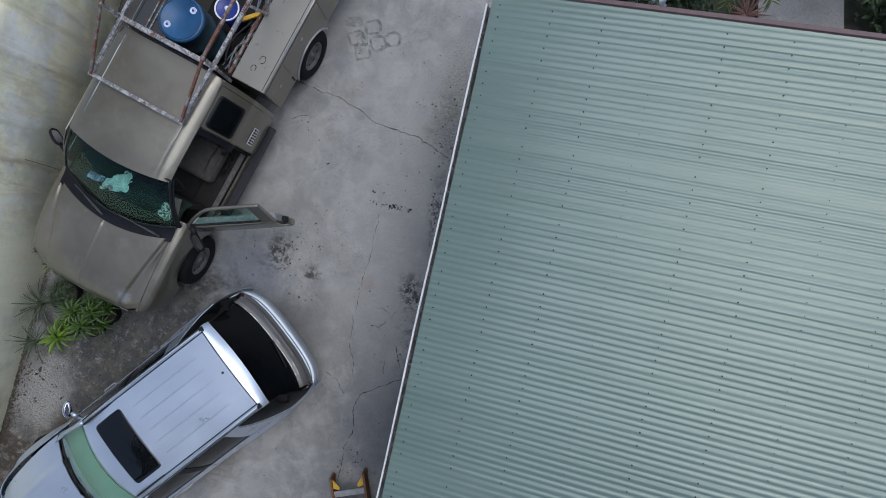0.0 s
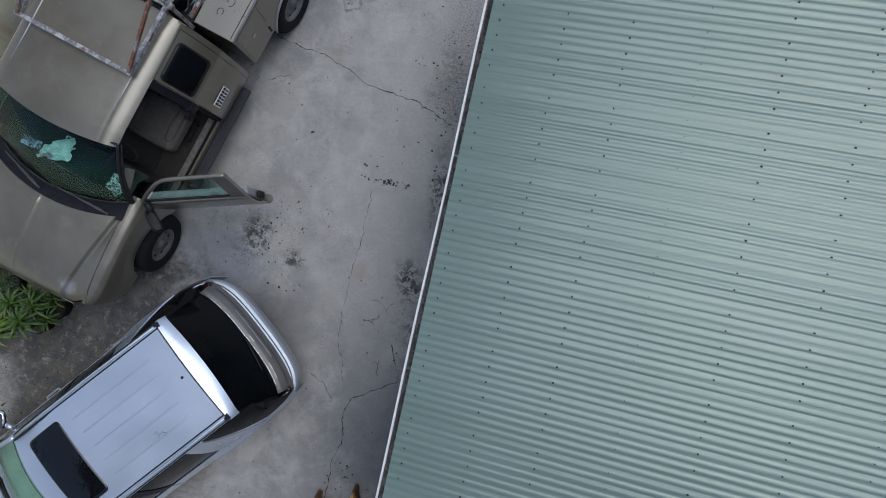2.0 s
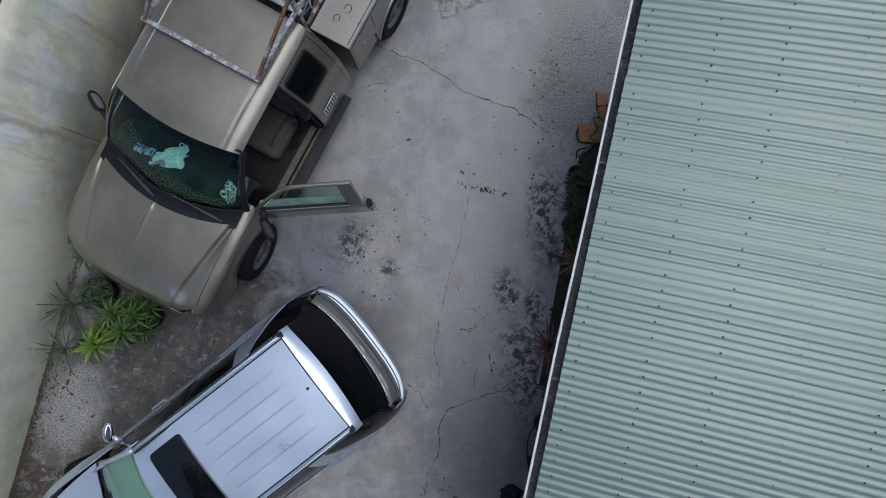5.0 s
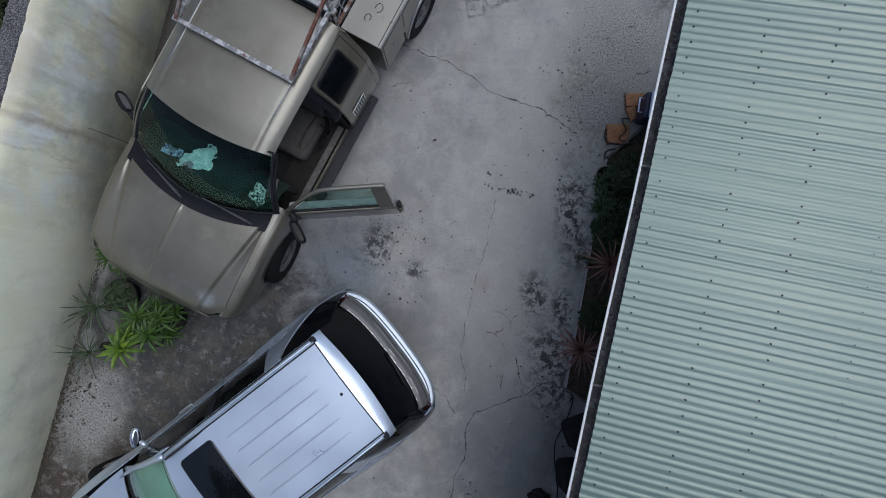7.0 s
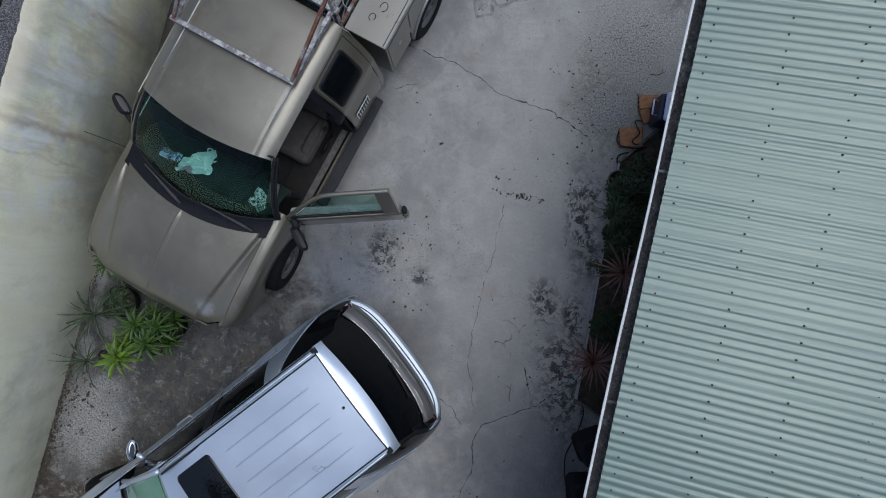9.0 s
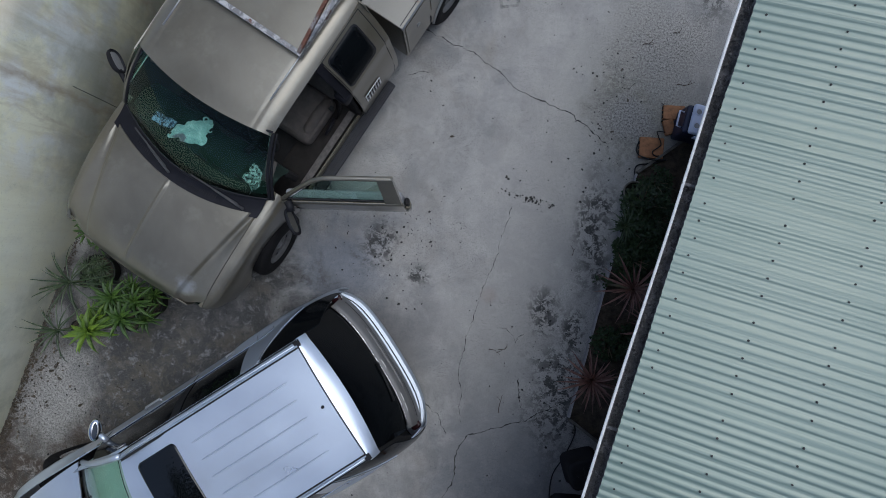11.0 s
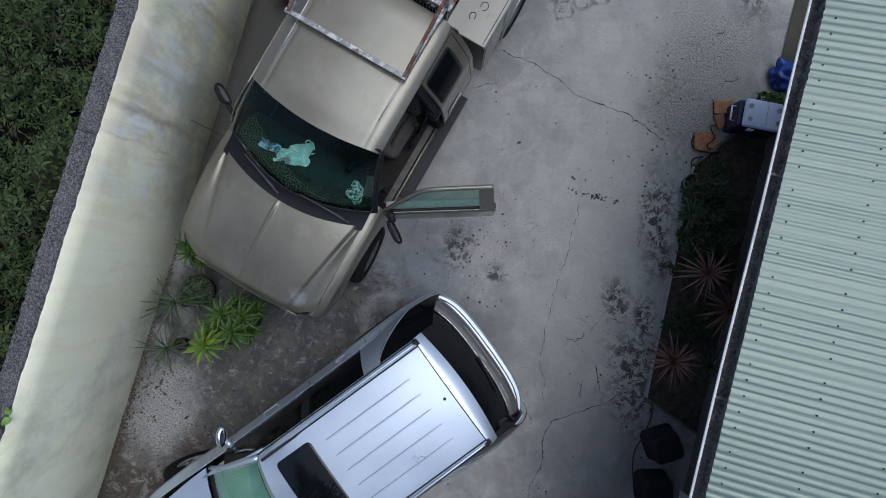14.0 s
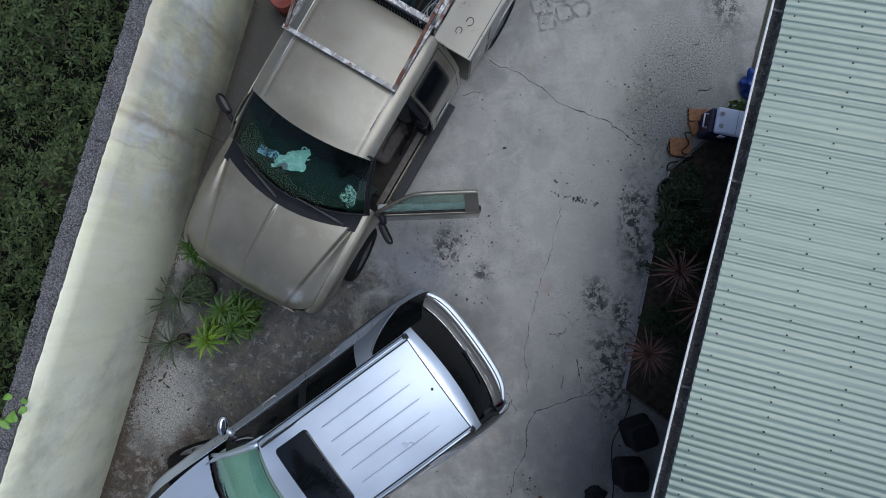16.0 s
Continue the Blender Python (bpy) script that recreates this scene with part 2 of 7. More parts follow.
def wall_paint():
    """Pale cream paint, with green-grey mould, brown rain runs, stained block joints and shade painted into the foot.
    """
    g = Graph("cream_wall_paint")
    a = g.noise(0.9, 7, 0.62)
    b = g.noise(2.1, 8, 0.62, dist=0.15)
    runs = g.noise(2.3, 7, 0.65, vec=g.stretched(1, 2.4, 0.45), dist=0.4)
    old = g.along("Y", 0.2, 1.5)
    fine = g.noise(38, 5, 0.6)
    col = g.mix(g.ramp(a, (0.35, 0.0), (0.65, 1.0)), (0.83, 0.80, 0.585), (0.87, 0.85, 0.66))
    # chalky white where the paint has weathered
    col = g.mix(g.math("MULTIPLY", g.ramp(b, (0.44, 0.0), (0.56, 0.95)), g.ramp(old, (0.0, 0.2), (1.0, 1.0))), col, (0.80, 0.81, 0.775))
    col = g.mix(g.math("MULTIPLY", g.ramp(runs, (0.45, 0.0), (0.62, 0.42)), g.ramp(old, (0.0, 0.25), (1.0, 1.0))), col, (0.46, 0.37, 0.21))
    algae = g.noise(1.7, 9, 0.7, dist=0.5)
    col = g.mix(g.math("MULTIPLY", g.ramp(algae, (0.47, 0.0), (0.62, 0.25)), old), col, (0.30, 0.29, 0.21))
    mould = g.noise(0.8, 9, 0.68)
    col = g.mix(g.ramp(mould, (0.49, 0.0), (0.64, 0.48)), col, (0.33, 0.35, 0.25))
    # green film along the foot, deepened to hold the shade beside the truck
    foot = g.math("MULTIPLY", g.math("SUBTRACT", 1.0, g.along("Z", 0.2, 1.55)), g.ramp(b, (0.32, 0.45), (0.6, 0.9)))
    col = g.mix(g.math("MULTIPLY", foot, g.ramp(old, (0.0, 0.16), (1.0, 0.85))), col, (0.27, 0.275, 0.20))
    # brown stain down a joint between two blocks
    wob = g.math("MULTIPLY", g.math("SUBTRACT", g.noise(3.5, 5), 0.5), 0.22)
    for y, w, amount in ((1.60, 0.07, 0.75), (1.32, 0.03, 0.35), (2.95, 0.06, 0.45)):
        s = g.t.nodes.new("ShaderNodeSeparateXYZ")
        g.put(s.inputs[0], g.co)
        d = g.math("ABSOLUTE", g.math("ADD", g.math("SUBTRACT", s.outputs["Y"], y), wob))
        col = g.mix(g.math("MULTIPLY", g.ramp(g.math("DIVIDE", d, w), (0.1, 1.0), (1.0, 0.0)), g.math("MULTIPLY", g.ramp(runs, (0.3, 0.35), (0.6, 1.0)), amount)), col, (0.33, 0.25, 0.16))
    # brown wash below the raw top
    wash = g.math("MULTIPLY", g.math("MULTIPLY", g.along("Z", 1.80, 2.08), old), g.ramp(b, (0.35, 0.25), (0.6, 0.75)))
    col = g.mix(wash, col, (0.56, 0.49, 0.36))
    col = g.mix(g.ramp(fine, (0.58, 0.0), (0.72, 0.2)), col, (0.36, 0.34, 0.25))
    g.set(Base_Color=col, Roughness=0.75, Specular_IOR_Level=0.3)
    g.bump(g.math("ADD", fine, g.math("MULTIPLY", a, 2.0)), 0.25, 0.01)
    return g.m


def roof_steel():
    g = Graph("green_roof_steel")
    v = g.stretched(0.35, 3.0, 1)
    a = g.noise(1.2, 6, 0.6, vec=v)
    b = g.noise(9, 6, 0.65, vec=g.stretched(0.6, 2.2, 1))
    c = g.noise(0.5, 4, 0.5)
    col = g.mix(g.ramp(a, (0.3, 0.0), (0.7, 1.0)), (0.115, 0.168, 0.146), (0.141, 0.194, 0.172))
    col = g.mix(g.ramp(c, (0.4, 0.0), (0.7, 0.45)), col, (0.165, 0.216, 0.195))
    col = g.mix(g.ramp(b, (0.62, 0.0), (0.78, 0.25)), col, (0.25, 0.305, 0.275))
    col = g.mix(g.math("MULTIPLY", g.shade(), 0.25), col, (0.18, 0.245, 0.222))
    g.set(Base_Color=col, Roughness=g.ramp(b, (0.3, 0.12), (0.75, 0.24)), Metallic=0.1, Specular_IOR_Level=0.47)
    long = g.noise(7.0, 5, 0.6, vec=g.stretched(0.10, 4.0, 1))
    g.bump(g.math("ADD", g.math("MULTIPLY", long, 3.0), g.math("MULTIPLY", b, 0.3)), 0.10, 0.006)
    return g.m


def truck_paint():
    """Beige metallic paint, dull with dust, clear coat gone in places."""
    g = Graph("beige_truck_paint")
    a = g.noise(1.6, 6, 0.6, dist=0.5)
    b = g.noise(60, 3)
    s = g.noise(3.5, 8, 0.7)
    col = g.mix(g.ramp(a, (0.35, 0.0), (0.7, 1.0)), (0.142, 0.127, 0.095), (0.190, 0.173, 0.137))
    col = g.mix(g.ramp(s, (0.55, 0.0), (0.7, 0.2)), col, (0.33, 0.31, 0.26))
    # clear coat gone by the front corner
    col = g.mix(g.math("MULTIPLY", g.near(4.27, 0.60, 0.02, 0.13, g.noise(9, 5, 0.6)), 0.55), col, (0.42, 0.43, 0.44))
    g.set(Base_Color=col, Metallic=0.5, Roughness=g.ramp(a, (0.3, 0.34), (0.7, 0.44)), Coat_Weight=1.0, Coat_Roughness=0.18)
    g.bump(b, 0.03, 0.002)
    return g.m


def rusty(name, paint, amount=0.5, scuffs=0.0):
    """Steel with old paint, rust breaking through in patches."""
    g = Graph(name)
    a = g.noise(7, 8, 0.7, dist=0.4)
    b = g.noise(45, 5)
    rust = g.mix(g.ramp(b, (0.35, 0.0), (0.65, 1.0)), (0.085, 0.034, 0.022), (0.175, 0.07, 0.045))
    m = g.ramp(a, (0.62 - amount * 0.4, 0.0), (0.70 - amount * 0.4, 1.0))
    if scuffs:
        # rubbed to pale primer in places, grimy in others
        worn = g.noise(11, 9, 0.75, dist=0.8)
        paint = g.mix(g.ramp(worn, (0.47, 0.0), (0.56, scuffs)), paint, (0.56, 0.55, 0.54))
        paint = g.mix(g.ramp(g.noise(19, 7, 0.7), (0.54, 0.0), (0.64, 0.75)), paint, (0.055, 0.05, 0.046))
    g.set(Base_Color=g.mix(m, paint, rust), Roughness=g.ramp(m, (0, 0.42), (1, 0.85)), Metallic=g.ramp(m, (0, 0.4), (1, 0.0)))
    g.bump(g.math("ADD", b, m), 0.3, 0.003)
    return g.m


def block_grey():
    g = Graph("raw_block")
    a = g.noise(5, 7, 0.65)
    b = g.noise(70, 4, 0.7)
    col = g.mix(g.ramp(a, (0.35, 0.0), (0.7, 1.0)), (0.045, 0.043, 0.050), (0.135, 0.128, 0.138))
    c = g.noise(62, 7, 0.85)
    col = g.mix(g.ramp(c, (0.49, 0.0), (0.56, 0.85)), col, (0.34, 0.325, 0.33))
    col = g.mix(g.ramp(c, (0.36, 0.8), (0.46, 0.0)), col, (0.03, 0.028, 0.03))
    g.set(Base_Color=col, Roughness=0.95)
    g.bump(g.math("ADD", b, c), 1.0, 0.02)
    return g.m


def gutter_steel():
    g = Graph("dirty_gutter")
    a = g.noise(9, 8, 0.7)
    b = g.noise(60, 4, 0.7)
    col = g.mix(g.ramp(a, (0.42, 0.0), (0.6, 1.0)), (0.12, 0.115, 0.115), (0.27, 0.26, 0.26))
    g.set(Base_Color=g.mix(g.ramp(b, (0.55, 0.0), (0.7, 0.6)), col, (0.035, 0.033, 0.03)), Roughness=0.8)
    g.bump(b, 0.6, 0.01)
    return g.m


def leaf_green(name, lo, hi, tip=None, rough=0.42):
    g = Graph(name)
    rnd = g.t.nodes.new("ShaderNodeNewGeometry").outputs["Random Per Island"]
    col = g.mix(rnd, lo, hi)
    col = g.mix(g.ramp(g.noise(25, 4), (0.4, 0.0), (0.75, 0.4)), col, tip or tuple(v * 1.5 for v in hi))
    g.set(Base_Color=col, Roughness=rough, Specular_IOR_Level=0.4)
    g.b.inputs["Subsurface Weight"].default_value = 0.0
    return g.m


def glass(name, c, rough=0.02):
    g = Graph(name)
    g.set(Base_Color=c, Roughness=rough, Transmission_Weight=1.0, IOR=1.45)
    return g.m


def soil():
    g = Graph("bed_soil")
    a = g.noise(12, 8, 0.7)
    col = g.mix(g.ramp(a, (0.35, 0.0), (0.7, 1.0)), (0.03, 0.024, 0.018), (0.10, 0.078, 0.055))
    g.set(Base_Color=col, Roughness=0.97)
    g.bump(a, 1.0, 0.04)
    return g.m


CONCRETE, CREAM, GREENROOF, BEIGE, BLOCK, GUTTER, SOIL = concrete(), wall_paint(), roof_steel(), truck_paint(), block_grey(), gutter_steel(), soil()
SILVER = plain("silver_car_paint", (0.53, 0.59, 0.685), 0.32, 0.65, 0.05, 2.0, coat=0.8)
BUMPER_SILVER = plain("satin_silver_bumper", (0.44, 0.49, 0.56), 0.38, 0.5, 0.1, 3.0, coat=0.35)
SILVER_DARK = plain("silver_trim_paint", (0.36, 0.36, 0.37), 0.34, 0.6, 0.08, 3.0, coat=0.4)
BLACK_PLASTIC = plain("black_plastic", (0.014, 0.014, 0.017), 0.55, 0, 0.3, 14, 0.15)
GREY_PLASTIC = plain("grey_blue_cowl_plastic", (0.010, 0.010, 0.014), 0.5, 0, 0.25, 14, 0.1)
BOARD_RUBBER = plain("grey_black_board_rubber", (0.036, 0.037, 0.043), 0.55, 0, 0.25, 14, 0.15)
RUBBER = plain("tyre_rubber", (0.010, 0.010, 0.011), 0.8, 0, 0.35, 12, 0.3)
CHROME = plain("chrome", (0.75, 0.77, 0.8), 0.12, 1.0, 0.05, 8)
STEEL = plain("dull_steel", (0.36, 0.36, 0.37), 0.42, 0.8, 0.25, 12, 0.1)
BOX_PAINT = rusty("box_top_paint", (0.245, 0.232, 0.205), 0.05)
LID_GREY = rusty("dark_lid_paint", (0.060, 0.062, 0.064), 0.06)
RACK_GREY = rusty("rack_grey_steel", (0.20, 0.20, 0.205), 0.20, 0.75)
RACK_RUST = rusty("rack_rusty_steel", (0.17, 0.14, 0.125), 0.44, 0.35)
DARK_GLASS = plain("privacy_glass", (0.004, 0.005, 0.006), 0.05, 0, 0.2, 3)
DARK_GLASS.node_tree.nodes["Principled BSDF"].inputs["Specular IOR Level"].default_value = 0.14
SUNROOF_GLASS = Graph("black_sunroof_glass").set(Base_Color=(0.004, 0.005, 0.006), Roughness=0.012, Specular_IOR_Level=0.5).m
WIND_GLASS = glass("green_windscreen_glass", (0.34, 0.53, 0.47))
WIND_GLASS.node_tree.nodes["Principled BSDF"].inputs["IOR"].default_value = 1.28
DOOR_GLASS = glass("green_door_glass", (0.50, 0.72, 0.64))
SEAT_CLOTH = plain("dusty_seat_cloth", (0.085, 0.073, 0.068), 0.9, 0, 0.25, 16, 0.3)
DARK_TRIM = plain("dark_trim", (0.020, 0.019, 0.020), 0.75, 0, 0.3, 12, 0.2)
SILL_DUST = plain("dusty_sill", (0.115, 0.102, 0.098), 0.8, 0, 0.45, 22, 0.3)
FLOOR_MAT = plain("dusty_floor_mat", (0.026, 0.023, 0.022), 0.95, 0, 0.35, 10, 0.4)
DASH = plain("green_grey_dash", (0.018, 0.030, 0.025), 0.75, 0, 0.2, 4)
BLUE_DRUM = plain("blue_drum_plastic", (0.015, 0.082, 0.195), 0.42, 0, 0.35, 6, 0.1)
DRUM_SIDE = plain("dull_teal_drum_side", (0.022, 0.048, 0.062), 0.6, 0, 0.4, 5, 0.1)
BLUE_DARK = plain("deep_blue_plastic", (0.015, 0.03, 0.22), 0.35, 0, 0.2, 6)
NAVY = plain("navy_cooler_body", (0.012, 0.018, 0.05), 0.4, 0, 0.2, 6)
PALE_LID = plain("pale_blue_white_plastic", (0.60, 0.66, 0.82), 0.4, 0, 0.06, 8)
WHITE_PAINT = plain("white_gutter_lip", (0.78, 0.79, 0.80), 0.4, 0, 0.07, 9)


def creased(name, dark, light, scale, thin, print_colour=None):
    """Crumpled thin film: crease highlights painted pale over duller folds, with see-through hollows when thin."""
    g = Graph(name)
    n = g.noise(scale, 6, 0.62, dist=1.4)
    col = g.mix(g.ramp(n, (0.40, 0.0), (0.50, 0.35), (0.56, 1.0)), dark, light)
    if print_colour:
        col = g.mix(g.ramp(g.noise(scale * 0.45, 3, 0.5), (0.58, 0.0), (0.62, 0.9)), col, print_colour)
    g.set(Base_Color=col, Roughness=0.28, Alpha=g.ramp(n, (0.42, 1.0 - thin), (0.54, 1.0)))
    g.bump(n, 0.6, 0.01)
    return g.m


BAG = creased("teal_plastic_bag", (0.50, 0.66, 0.68), (0.86, 0.95, 0.96), 9, 0.0, (0.30, 0.20, 0.28))
CLEAR_BAG = creased("crumpled_clear_plastic", (0.10, 0.14, 0.13), (0.80, 0.88, 0.86), 26, 0.85)
PAPER_BLUE = creased("blue_print_film", (0.06, 0.10, 0.26), (0.62, 0.74, 0.95), 24, 0.6)
CLAY = plain("orange_clay_brick", (0.33, 0.155, 0.075), 0.85, 0, 0.35, 18, 0.5)
CLAY_POT = plain("red_bucket_plastic", (0.17, 0.036, 0.028), 0.5, 0, 0.2, 8)
BLACK_POT = plain("black_pot_plastic", (0.018, 0.019, 0.017), 0.6, 0, 0.3, 9)
RED_LENS = plain("red_lamp_lens", (0.028, 0.008, 0.010), 0.12, 0, 0.2, 20)
MIRROR = plain("mirror_silvering", (0.80, 0.81, 0.82), 0.03, 1.0, 0.02, 4)
BLUE_MIRROR = plain("dark_mirror_glass", (0.015, 0.022, 0.04), 0.06, 0.0, 0.1, 4)
TAILGATE = plain("grey_brown_tailgate_paint", (0.125, 0.122, 0.122), 0.46, 0.2, 0.15, 3.0, coat=0.15)
WIPER = plain("worn_wiper_grey", (0.055, 0.055, 0.058), 0.5, 0, 0.3, 12)
SUV_DASH = plain("pale_grey_green_dash", (0.22, 0.27, 0.25), 0.6, 0, 0.12, 8, 0.1)
SUV_GLASS = glass("pale_green_windscreen_glass", (0.50, 0.79, 0.69))
WHEEL_STEEL = plain("dull_wheel_steel", (0.17, 0.17, 0.175), 0.5, 0.6, 0.3, 12, 0.1)
ORANGE_LENS = plain("orange_lamp_lens", (0.36, 0.05, 0.025), 0.15, 0, 0.2, 20)
CRACK = plain("crack_dirt", (0.035, 0.034, 0.033), 0.95, 0, 0.4, 30)


def overspray(name, c, amount):
    """Thin paint mist: broken up and see-through."""
    g = Graph(name)
    g.set(Base_Color=c, Roughness=0.9, Alpha=g.math("MULTIPLY", g.ramp(g.noise(9, 8, 0.75), (0.40, 0.0), (0.58, 1.0)), amount))
    return g.m


MARK = overspray("dark_grey_overspray", (0.095, 0.105, 0.107), 0.52)
MARK_LIGHT = overspray("pale_green_overspray", (0.27, 0.30, 0.285), 0.4)
BARGE = plain("brown_barge_paint", (0.125, 0.072, 0.075), 0.55, 0, 0.25, 9, 0.2)
HOUSE_PAINT = plain("house_wall_paint", (0.13, 0.125, 0.115), 0.8, 0, 0.12, 4, 0.2)
FRAME_WHITE = plain("white_frame_paint", (0.66, 0.68, 0.68), 0.45, 0, 0.08, 9)
YELLOW = plain("yellow_plastic", (0.62, 0.36, 0.03), 0.5, 0, 0.15, 12)
WOOD = plain("orange_brown_wood", (0.20, 0.085, 0.035), 0.7, 0, 0.3, 12, 0.3)
SLAT_GREY = plain("weathered_grey_slat", (0.30, 0.30, 0.31), 0.8, 0, 0.2, 12, 0.3)
KERB = plain("dirty_kerb_concrete", (0.12, 0.115, 0.10), 0.9, 0, 0.4, 14, 0.4)
CABLE = plain("black_cable", (0.02, 0.02, 0.022), 0.5, 0, 0.2, 9)
HOSE_GREY = plain("grey_hose", (0.16, 0.19, 0.24), 0.5, 0, 0.2, 9)
BLUE_BAG = plain("blue_bag", (0.008, 0.045, 0.25), 0.4, 0, 0.35, 22, 0.4)
DRAC = leaf_green("bright_dracaena_leaf", (0.020, 0.056, 0.006), (0.125, 0.205, 0.018), (0.18, 0.27, 0.032), 0.5)
DRAC_DARK = leaf_green("green_dracaena_leaf", (0.014, 0.038, 0.007), (0.048, 0.096, 0.014), None, 0.55)
SPIKE = leaf_green("dull_spiky_leaf", (0.02, 0.036, 0.016), (0.05, 0.075, 0.035))
RED_LEAF = leaf_green("red_cordyline_leaf", (0.10, 0.045, 0.038), (0.21, 0.105, 0.085), (0.30, 0.19, 0.16))
SHRUB = leaf_green("dark_shrub_leaf", (0.008, 0.022, 0.008), (0.03, 0.055, 0.018))
HEDGE = leaf_green("hedge_leaf", (0.012, 0.024, 0.008), (0.060, 0.088, 0.030), (0.11, 0.14, 0.065), 0.6)
HEDGE.node_tree.nodes["Principled BSDF"].inputs["Specular IOR Level"].default_value = 0.16
# earth coloured near black to stand in for deep shade between leaves
SCRUB_SHADE = plain("shade_black_scrub_earth", (0.008, 0.008, 0.006), 0.98, 0, 0.4, 9, 0.4)
DRY_TWIG = plain("dry_twig", (0.05, 0.032, 0.024), 0.9, 0, 0.3, 20)
TREE = leaf_green("tree_leaf", (0.012, 0.030, 0.010), (0.045, 0.085, 0.025))
PALM = leaf_green("palm_leaf", (0.022, 0.045, 0.012), (0.075, 0.11, 0.035))
VINE = leaf_green("bright_vine_leaf", (0.10, 0.22, 0.03), (0.20, 0.36, 0.08))
BARK = plain("plant_stem", (0.10, 0.085, 0.05), 0.9, 0, 0.25, 20, 0.4)
GUTTER_SILT = leaf_green("grey_gutter_silt", (0.055, 0.052, 0.049), (0.15, 0.143, 0.136))
LITTER = leaf_green("dry_leaf_litter", (0.026, 0.022, 0.017), (0.085, 0.066, 0.048))
EARTH = plain("damp_earth", (0.05, 0.05, 0.035), 0.95, 0, 0.4, 3, 0.5)

# ---- building helpers ----


def part(name, bm, material, parent=None, label="", smooth=False, kind=""):
    """Links a bmesh as one mesh object under a thing or a part."""
    me = bpy.data.meshes.new(name)
    bmesh.ops.recalc_face_normals(bm, faces=bm.faces[:]) if len(bm.faces) < 20000 else None
    bm.to_mesh(me)
    bm.free()
    me.materials.append(material)
    if smooth:
        me.polygons.foreach_set("use_smooth", [True] * len(me.polygons))
    ob = new(name, me)
    ob.parent = parent
    return tagged(ob, label, kind=kind)


def thing(name, m, label, category, group="", kind=""):
    ob = new(name)
    ob.matrix_world = m
    ob.empty_display_size = 0.1
    return tagged(ob, label, category, group, kind)


def box(bm, x0, x1, y0, y1, z0, z1, bevel=0.0, m=None, seg=1):
    made = bmesh.ops.create_cube(bm, size=1)["verts"]
    bmesh.ops.transform(bm, matrix=Matrix.Translation(((x0 + x1) / 2, (y0 + y1) / 2, (z0 + z1) / 2)) @ Matrix.Diagonal((abs(x1 - x0), abs(y1 - y0), abs(z1 - z0), 1)), verts=made)
    if bevel:
        edges = list({e for v in made for e in v.link_edges})
        out = bmesh.ops.bevel(bm, geom=edges, offset=bevel, segments=seg, affect="EDGES", profile=0.5)
        made = list({v for f in out["faces"] for v in f.verts} | {v for v in made if v.is_valid})
    if m is not None:
        bmesh.ops.transform(bm, matrix=m, verts=made)
    return bm


def grid(bm, fn, nu, nv):
    """A sheet fn(u, v) for u, v in 0 to 1."""
    rows = [[bm.verts.new(fn(i / nu, j / nv)) for j in range(nv + 1)] for i in range(nu + 1)]
    for i in range(nu):
        for j in range(nv):
            bm.faces.new((rows[i][j], rows[i + 1][j], rows[i + 1][j + 1], rows[i][j + 1]))
    return bm


def tube(bm, pts, r, n=8, closed_ends=True):
    pts = [Vector(p) for p in pts]
    rings = []
    for i, p in enumerate(pts):
        d = (pts[min(i + 1, len(pts) - 1)] - pts[max(i - 1, 0)]).normalized()
        a = d.cross(Vector((0, 0, 1)) if abs(d.z) < 0.9 else Vector((1, 0, 0))).normalized()
        b = d.cross(a)
        rr = r[i] if isinstance(r, (list, tuple)) else r
        rings.append([bm.verts.new(p + rr * (math.cos(t) * a + math.sin(t) * b)) for t in (2 * math.pi * k / n for k in range(n))])
    for s, t in zip(rings, rings[1:]):
        for k in range(n):
            bm.faces.new((s[k], s[(k + 1) % n], t[(k + 1) % n], t[k]))
    if closed_ends:
        bm.faces.new(rings[0][::-1]), bm.faces.new(rings[-1])
    return bm


def bar(bm, a, b, w, h=None):
    """A square bar from a to b."""
    a, b = Vector(a), Vector(b)
    d = (b - a).normalized()
    s = d.cross(Vector((0, 0, 1)) if abs(d.z) < 0.95 else Vector((1, 0, 0))).normalized()
    t = s.cross(d)
    h = h or w
    q = [[bm.verts.new(p + x * w / 2 * s + y * h / 2 * t) for x, y in ((-1, -1), (1, -1), (1, 1), (-1, 1))] for p in (a, b)]
    for k in range(4):
        bm.faces.new((q[0][k], q[0][(k + 1) % 4], q[1][(k + 1) % 4], q[1][k]))
    bm.faces.new(q[0][::-1]), bm.faces.new(q[1])
    return bm


def lathe(bm, profile, n=32, m=Matrix()):
    """Turns (radius, height) pairs round z, then moves them by m."""
    rings = [[bm.verts.new(m @ Vector((r * math.cos(a), r * math.sin(a), h))) for a in (2 * math.pi * k / n for k in range(n))] for r, h in profile]
    for s, t in zip(rings, rings[1:]):
        for k in range(n):
            bm.faces.new((s[k], s[(k + 1) % n], t[(k + 1) % n], t[k]))
    return bm


def sheet(name, fn, nu, nv, material, parent, label="", thick=0.012):
    """A curved panel with real thickness."""
    ob = part(name, grid(bmesh.new(), fn, nu, nv), material, parent, label, True)
    mod = ob.modifiers.new("thickness", "SOLIDIFY")
    mod.thickness, mod.offset = thick, 0
    ob.modifiers.new("hard_edges", "EDGE_SPLIT").split_angle = radians(48)
    return ob


def solid(name, material, parent, label, *args, bevel=0.0, seg=1, m=None):
    return part(name, box(bmesh.new(), *args, bevel=bevel, seg=seg, m=m), material, parent, label, False)


